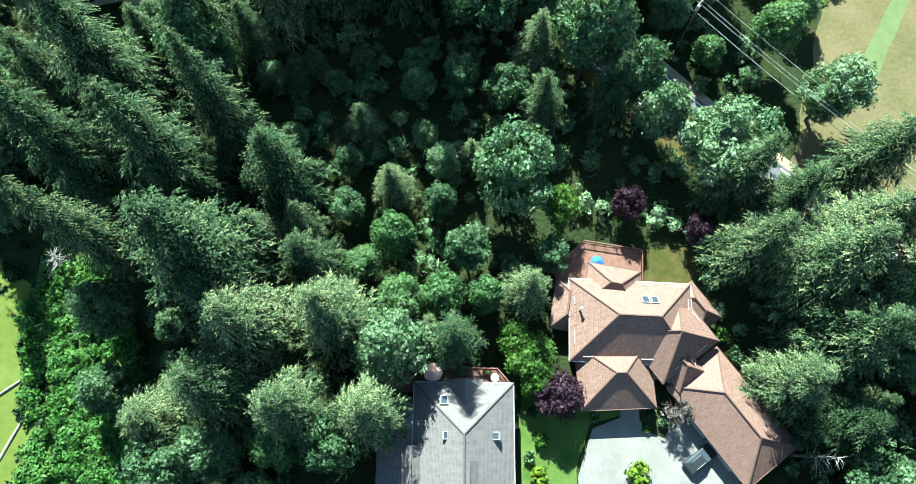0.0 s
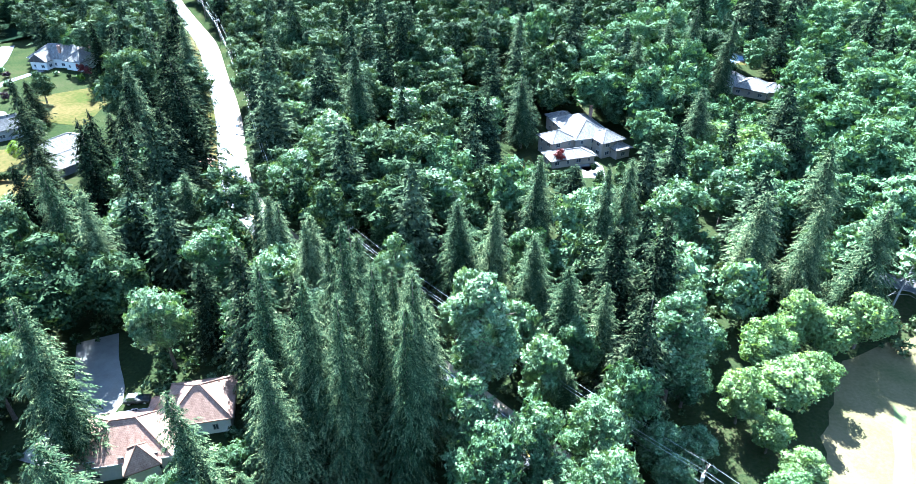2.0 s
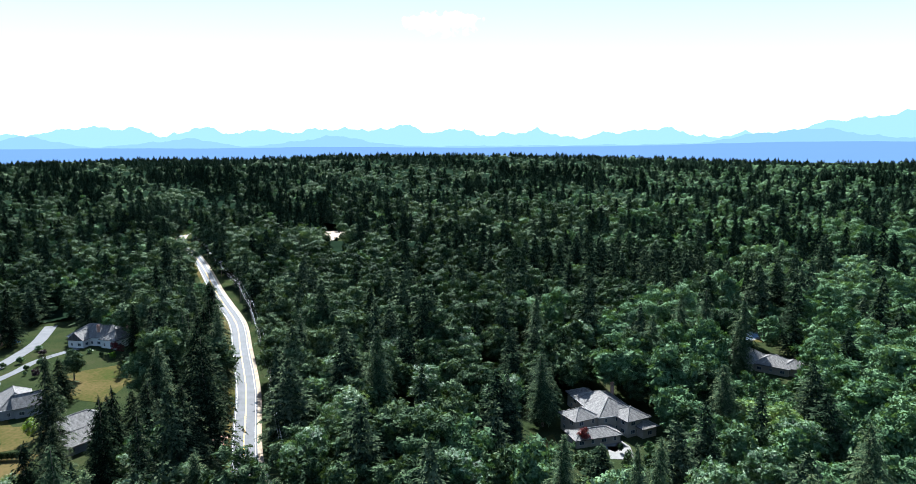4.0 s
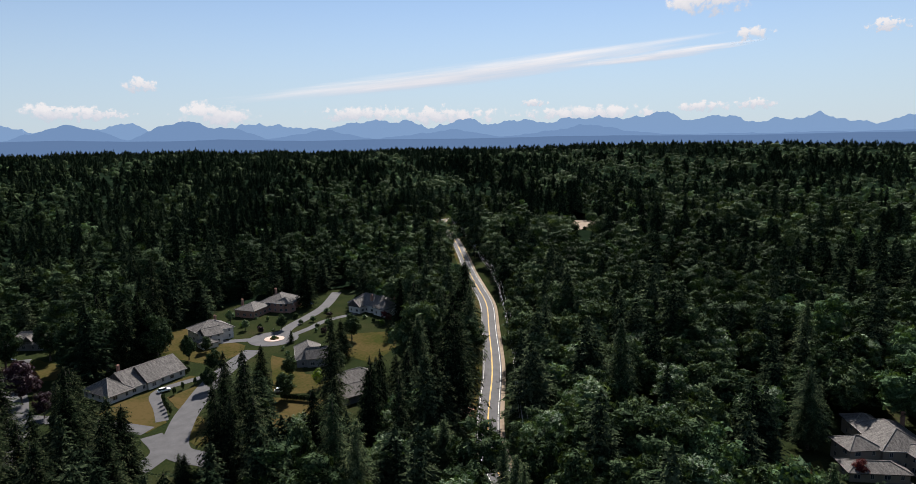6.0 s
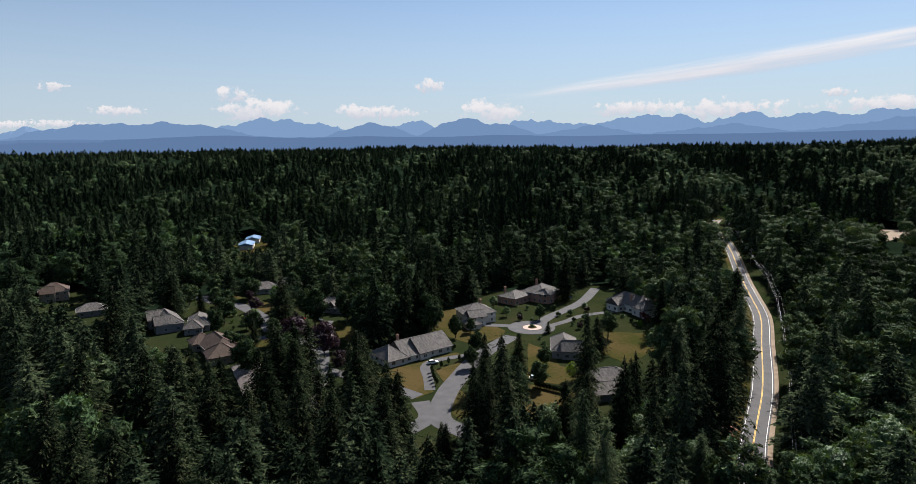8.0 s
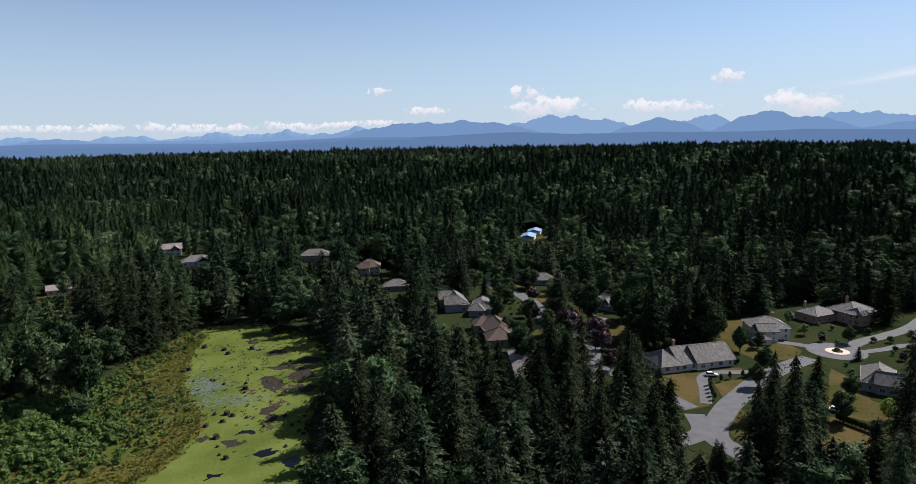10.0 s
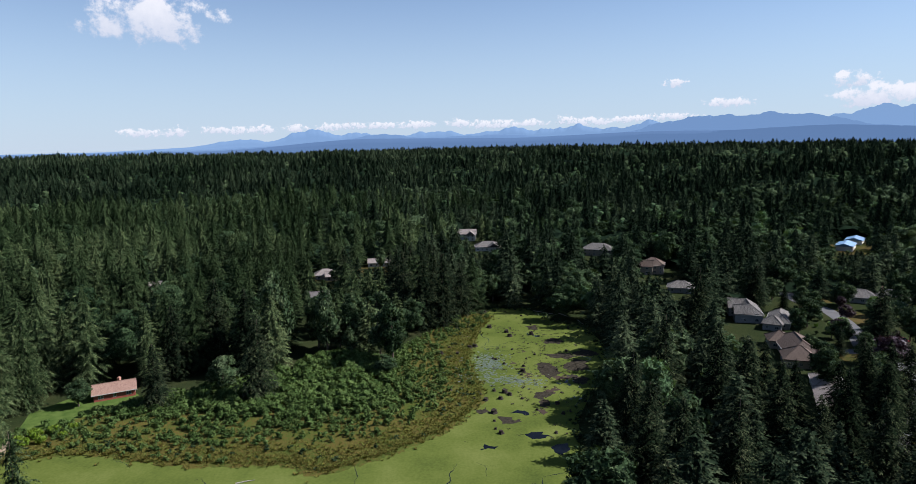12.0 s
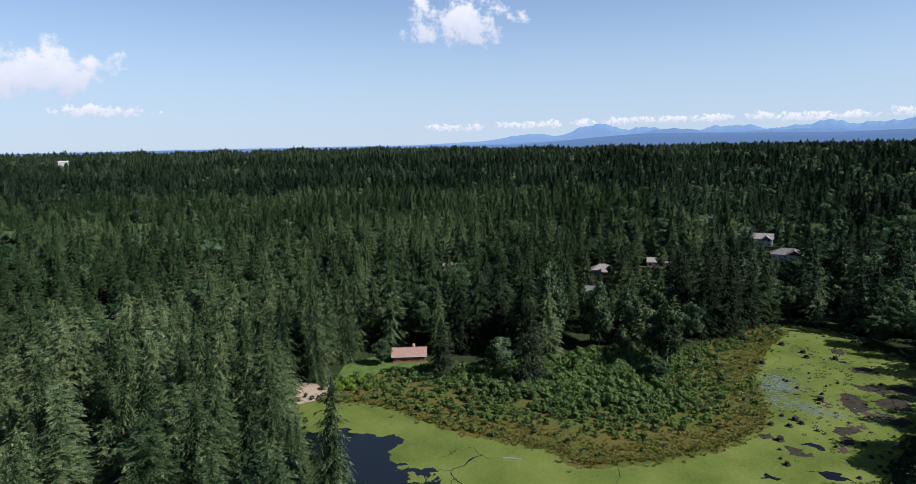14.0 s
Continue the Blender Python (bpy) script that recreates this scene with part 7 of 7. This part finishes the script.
GARDENS = [(-252, 240), (-240, 246), (-232, 246), (-228, 236), (-224, 246), (-222, 256), (-216, 232), (-212, 248), (-209, 254), (-208, 266), (-214, 272), (-200, 246), (-198, 252), (-194, 264), (-188, 270), (-180, 266),
           (-172, 262), (-166, 260), (-196, 240), (-160, 250), (-190, 238), (-236, 232), (-244, 230), (-220, 228), (-192, 212), (-186, 208), (-352, 120), (-340, 122), (-330, 124), (-318, 118), (-306, 114), (-300, 122)]
for i, (x, y) in enumerate(GARDENS):
    r = g.uniform(1.0, 2.4)
    shrub(x, y, r, r * g.uniform(1.0, 1.7), g.choice([M_LEAF, M_LEAF, M_BRIGHT, M_FIR, M_PLUM]), "dense garden shrub beside a drive", i)
for x, y, h, r, kk in [(-264, 141, 8, 4.6, "plum"), (-250, 137, 7, 4.4, "plum"), (-241, 133, 7, 4.2, "plum"), (-172, 268, 5, 2.6, "red"), (-178, 272, 5, 2.6, "red"), (-355, 143, 7, 3.6, "plum"),
                       (-292, 140, 7, 3.4, "plum"), (-300, 118, 9, 4.5, "alder"), (-310, 126, 8, 4.5, "alder"), (-330, 116, 12, 4.5, "fir_light"), (-345, 112, 14, 4.4, "fir_light"), (-318, 146, 13, 4.4, "fir_light"),
                       (-305, 138, 18, 5.0, "fir_light"), (-196, 222, 6, 2.2, "fir_light"), (-230, 228, 6, 3, "maple_light"), (-248, 236, 7, 3.4, "maple_light"), (-161, 214, 17, 6.4, "fir_light"),
                       (-340, 152, 10, 5, "maple_light"), (-352, 158, 9, 4.4, "bright"), (-330, 158, 12, 5.4, "maple_light"), (-318, 186, 12, 5, "maple_light"), (-276, 112, 12, 3.6, "fir_light"),
                       (-246, 108, 18, 5, "fir_light"), (-236, 112, 20, 5, "fir_light"), (-228, 106, 18, 4.6, "fir_light"), (-270, 130, 8, 4, "plum"), (24, 33, 8, 3.4, "plum"), (34, 30, 7, 3.0, "plum")]:
    tree(kk, x, y, h, r)


def spots_in(poly, n, seed):
    g = np.random.default_rng(seed)
    xs, ys = [p[0] for p in poly], [p[1] for p in poly]
    x, y = g.uniform(min(xs), max(xs), n * 4), g.uniform(min(ys), max(ys), n * 4)
    k = inside(poly, x, y)
    return x[k][:n], y[k][:n]


x, y = spots_in(MARSH, 4200, 61)
d = edge_distance(POND, x, y)
g = np.random.default_rng(62)
inner = d > 4.5 + 3 * np.sin(x / 13 + y / 17) + g.uniform(-3, 3, x.size)
bush = [leaf_arrays(420 + i, 1.0, 1.0, 3, 9, 0.38, 0.0, 0.7, level=0) for i in range(3)]
bush_fine = [leaf_arrays(430 + i, 1.0, 1.0, 7, 26, 0.27, 0.0, 0.7, level=0) for i in range(3)]
thicket = [leaf_arrays(440 + i, 1.0, 1.0, 4, 16, 0.30, 0.0, 0.8, level=0) for i in range(4)]
hb = g.uniform(0.8, 2.2, inner.sum()) ** 1.4 * np.clip(d[inner] / 24, 0.6, 1.3)
pick = g.uniform(size=inner.sum()) < 0.62
bx_, by_ = x[inner][pick], y[inner][pick]
scatter("marsh_shrubs", thicket, bx_, by_, hb[pick] * 1.1, hb[pick] * g.uniform(0.9, 1.35, pick.sum()), M_MARSHLEAF, "dense low willow shrubs along the pond", "shrubs", 63, 0.0)


def tuft(seed):
    g = np.random.default_rng(seed)
    V, T = [], []
    for i in range(9):
        a, L = g.uniform(0, 6.28), g.uniform(0.5, 1.0)
        dd = np.array([math.cos(a), math.sin(a), 0])
        s = np.array([-dd[1], dd[0], 0]) * 0.22
        V += [dd * 0.1 - s, dd * 0.1 + s, dd * L * 0.7 + np.array([0, 0, g.uniform(0.5, 1.0)])]
        T += [0.3, 0.3, 0.8]
    return np.array(V), np.arange(27).reshape(-1, 3), np.array(T)


outer = ~inner
ex, ey = [], []
for a, b in zip(MARSH[:17], MARSH[1:17]):
    for k in range(int(math.hypot(b[0] - a[0], b[1] - a[1]) * 22)):
        u = g.uniform()
        wide = 1.6 if k % 2 else 6.0
        ex.append(a[0] + (b[0] - a[0]) * u + g.normal() * wide)
        ey.append(a[1] + (b[1] - a[1]) * u + g.normal() * wide)
sx, sy = np.append(x[outer], ex), np.append(y[outer], ey)
keep = inside(MARSH, sx, sy) | (edge_distance(MARSH, sx, sy) < g.exponential(1.3, sx.size))
sx, sy = sx[keep], sy[keep]
hs = g.uniform(0.4, 1.0, sx.size)
scatter("sedge", [tuft(i) for i in range(3)], sx, sy, hs, hs * 2.2, M_SEDGE, "brown and green sedge tufts on the pond shore", "sedge", 64, -0.12)
ring = []
for a, b in zip(POND, POND[1:] + POND[:1]):
    L = math.hypot(b[0] - a[0], b[1] - a[1])
    for k in range(int(L * 1.6)):
        u = random.random()
        if inside(MARSH, np.array([a[0] - 6, a[0] - 8.0]), np.array([a[1], a[1] - 8.0])).any() and random.random() < 0.8:
            continue
        ring.append((a[0] + (b[0] - a[0]) * u + random.gauss(0, 2.0), a[1] + (b[1] - a[1]) * u + random.gauss(0, 2.0)))
ring = np.array(ring)
hr = np.random.default_rng(65).uniform(0.4, 1.6, len(ring))
scatter("shore_growth", bush, ring[:, 0], ring[:, 1], hr, hr * 1.1, M_LEAFFAR, "low green growth along the shore", "shrubs", 66)

BANK = [(-60, 24), (-50, 22), (-41, 4), (-38, -30), (-56, -30), (-55, -6), (-60, 14)]
patch("bank_grass", BANK, 0.03, M_LAWN_GREEN, "bright green grassy pond bank", "bank", 1.5)
x, y = spots_in(BANK, 420, 81)
hk = np.random.default_rng(82).uniform(0.3, 1.9, x.size) ** 1.3
scatter("bank_shrubs", bush_fine, x, y, hk, hk * 1.15, M_BANKLEAF, "bright green scrub on the pond bank", "shrubs", 83)
# low growth on the forest floor
x, y = forest_spots(0, 150, 3.7, 71)
ok = open_spots(x, y, np.full(x.size, 2.0))
x, y = x[ok], y[ok]
hu = np.random.default_rng(72).uniform(0.8, 3.6, x.size)
near = np.hypot(x, y) < 85
for part_of, nm, mat in ((near, "near_undergrowth", M_LEAF), (~near, "undergrowth", M_LEAFFAR)):
    scatter(nm, bush, x[part_of], y[part_of], hu[part_of], hu[part_of] * 0.95, mat, "ferns and low shrubs under the trees", "undergrowth", 73)


def stump(x, y, s, seed):
    g = random.Random(seed)
    bm = bmesh.new()
    n = 9
    rings = []
    for z, k in ((-0.5, 1.5), (0.0, 1.15), (0.5, 0.85), (0.95, 0.8)):
        rings.append([bm.verts.new((math.cos(i * 6.283 / n) * k * s * g.uniform(0.75, 1.2), math.sin(i * 6.283 / n) * k * s * g.uniform(0.75, 1.2), z * s * g.uniform(0.75, 1.3))) for i in range(n)])
    for a, b in zip(rings, rings[1:]):
        for i in range(n):
            bm.faces.new((a[i], a[(i + 1) % n], b[(i + 1) % n], b[i]))
    bm.faces.new(rings[-1])
    ob = new("tree_stump", finish("tree_stump", bm, M_WETWOOD))
    ob.location = (x, y, -0.12)
    tagged(ob, "weathered dark tree stump standing in the pond", "tree stump", "stumps in the pond")


STUMPS = [(-302, -36), (-295, -27), (-289, -25), (-293, -15), (-269, -50), (-270, -41), (-272, -39), (-261, -45), (-260, -52), (-245, -49), (-256, -28), (-251, -24), (-243, -16),
          (-222, -25), (-221, -21), (-219, -19), (-215, -22), (-213, -27), (-203, -23), (-220, -41), (-222, -37), (-331, -42), (-249, -16), (-270, 1), (-205, 0), (-213, -2), (-188, -19)]
g = random.Random(21)
for i in range(30):
    for _ in range(40):
        x, y = g.uniform(-325, -190), g.uniform(-42, 12)
        if inside(POND, np.array([x]), np.array([y]))[0]:
            break
    STUMPS.append((x, y))
for i, (x, y) in enumerate(STUMPS):
    stump(x, y, g.choice([0.7, 0.9, 1.2]) if i < 27 else g.choice([0.35, 0.5, 0.6]), i)

for x, y, rx, ry, a in ((-246, -6, 8, 4, 10), (-253, 5, 7, 5, -15), (-237, 5, 5, 3, 20), (-220, -7, 4, 3.2, 0), (-213, -7, 3, 2, 0), (-198, -17, 2.4, 4, 0), (-284, -5, 4, 3.6, 0), (-304, -15, 4, 2.4, 0),
                        (-264, -1, 4, 6, 0), (-268, 9, 4, 6, 0), (-204, -26, 2, 3, 0)):
    ca, sa = math.cos(radians(a)), math.sin(radians(a))
    pts = [(x + ca * rx * math.cos(q) - sa * ry * math.sin(q), y + sa * rx * math.cos(q) + ca * ry * math.sin(q)) for q in np.arange(0, 6.28, 0.5)]
    patch("mud_flat", pts, -0.15, M_MUD, "dark grey-brown mud showing through the duckweed", "mud", 2.6, 0.7)
for x, y, rx, ry in ((-204, -14, 1.6, 3), (-188, -8, 2, 5), (-178, -22, 2, 2), (-180, 0, 4, 1.6)):
    pts = [(x + rx * math.cos(q), y + ry * math.sin(q)) for q in np.arange(0, 6.28, 0.42)]
    patch("open_pool", pts, -0.15, M_DARKWATER, "small pool of open dark water in the duckweed", "pond", 2.6, 0.7)
g = np.random.default_rng(91)
n = 520
lx, ly = np.append(g.normal(-251, 7, n), g.normal(-233, 3, n // 2)), np.append(g.normal(-31, 4, n), g.normal(-21, 8, n // 2))
rim = [(math.cos(q), math.sin(q), 0.0) for q in np.arange(0.3, 6.2, 0.98)]
lily = [(np.array([(0, 0, 0.02)] + rim), np.array([(0, k, k + 1) for k in range(1, len(rim))]), np.full(len(rim) + 1, 0.5))]
pad = scatter("lily_pads", lily, lx, ly, np.full(lx.size, 1.0), g.uniform(0.25, 0.6, lx.size), M_LILY, "grey-green lily pads floating on the pond", "lily pads", 92)
pad.location.z = 0.95


g = np.random.default_rng(95)
wx, wy = np.append(g.normal(-255, 26, 420), g.uniform(-335, -290, 120)), np.append(g.normal(-8, 11, 420), g.uniform(-38, 4, 120))
ok = inside(POND, wx, wy)
wx, wy = wx[ok], wy[ok]
ws = g.uniform(0.3, 1.1, wx.size)
debris = scatter("reed_debris", [tuft(i) for i in range(6, 9)], wx, wy, ws * 0.5, ws * 1.5, M_WETWOOD, "dark dead reeds and driftwood in the duckweed", "debris", 96)
debris.location.z = 0.8


def fallen_log(x, y, rot, L, seed):
    g = random.Random(seed)
    bm = bmesh.new()
    tube(bm, [(-L / 2, 0, 0.02), (0, g.uniform(-0.2, 0.2), 0.08), (L / 2, 0, 0.03)], [0.2, 0.17, 0.08], 7)
    ob = new("fallen_log", finish("fallen_log", bm, M_SILVERWOOD))
    ob.location, ob.rotation_euler = (x, y, -0.05), (0, 0, radians(rot))
    tagged(ob, "pale weathered log floating in the pond", "log", "logs in the pond")


for i, (x, y, a, L) in enumerate([(-142, -62, 60, 9), (-140, -66, 65, 7), (-205, -60, 20, 6), (-300, -46, 100, 12), (-286, -44, 80, 8), (-150, -85, 120, 5), (-332, -10, 60, 14), (-328, 0, 40, 10), (-316, 8, 20, 9), (-60, 4, 40, 9), (-58, -2, 70, 7), (-57, 12, 30, 8)]):
    fallen_log(x, y, a, L, i)


def snag(x, y, h, lean):
    """A bare dead tree with grey branches."""
    g = random.Random(int(x * 7))
    base = new("dead_tree")
    base.location = (x, y, 0)
    bm = bmesh.new()
    tube(bm, [(0, 0, -0.3), (lean * 0.5, 0, h * 0.5), (lean, 0, h)], [0.25, 0.16, 0.03], 8)
    part("trunk", bm, M_SILVERWOOD, base)
    for i in range(26):
        z, a = h * g.uniform(0.3, 0.97), g.uniform(0, 6.28)
        L = (h - z) * 0.35 + 1.0
        bm = bmesh.new()
        d = Vector((math.cos(a), math.sin(a), 0))
        o = Vector((lean * z / h, 0, z))
        tube(bm, [o, o + d * L * 0.5 + Vector((0, 0, 0.2 * L)), o + d * L + Vector((0, 0, 0.1 * L))], [0.06, 0.04, 0.012], 5)
        part("branch", bm, M_SILVERWOOD, base)
    tagged(base, "bare grey dead tree among green firs", "dead tree")


snag(46.0, 0.0, 9, 1.5)
snag(-57, 21, 7, 3)
snag(93, 118, 12, 0.5)

for i in range(3):
    bm = bmesh.new()
    tube(bm, [(0, 0, 0.4), (0.6, 0.3, 4.5)], [0.10, 0.10], 8)
    ob = new("garden_pole", finish("garden_pole", bm, M_GREENPLASTIC))
    ob.location = (10.0 + i * 0.7, 179.5, -0.4)
    tagged(ob, "bright green pole leaning beside a drive", "pole", "green poles")
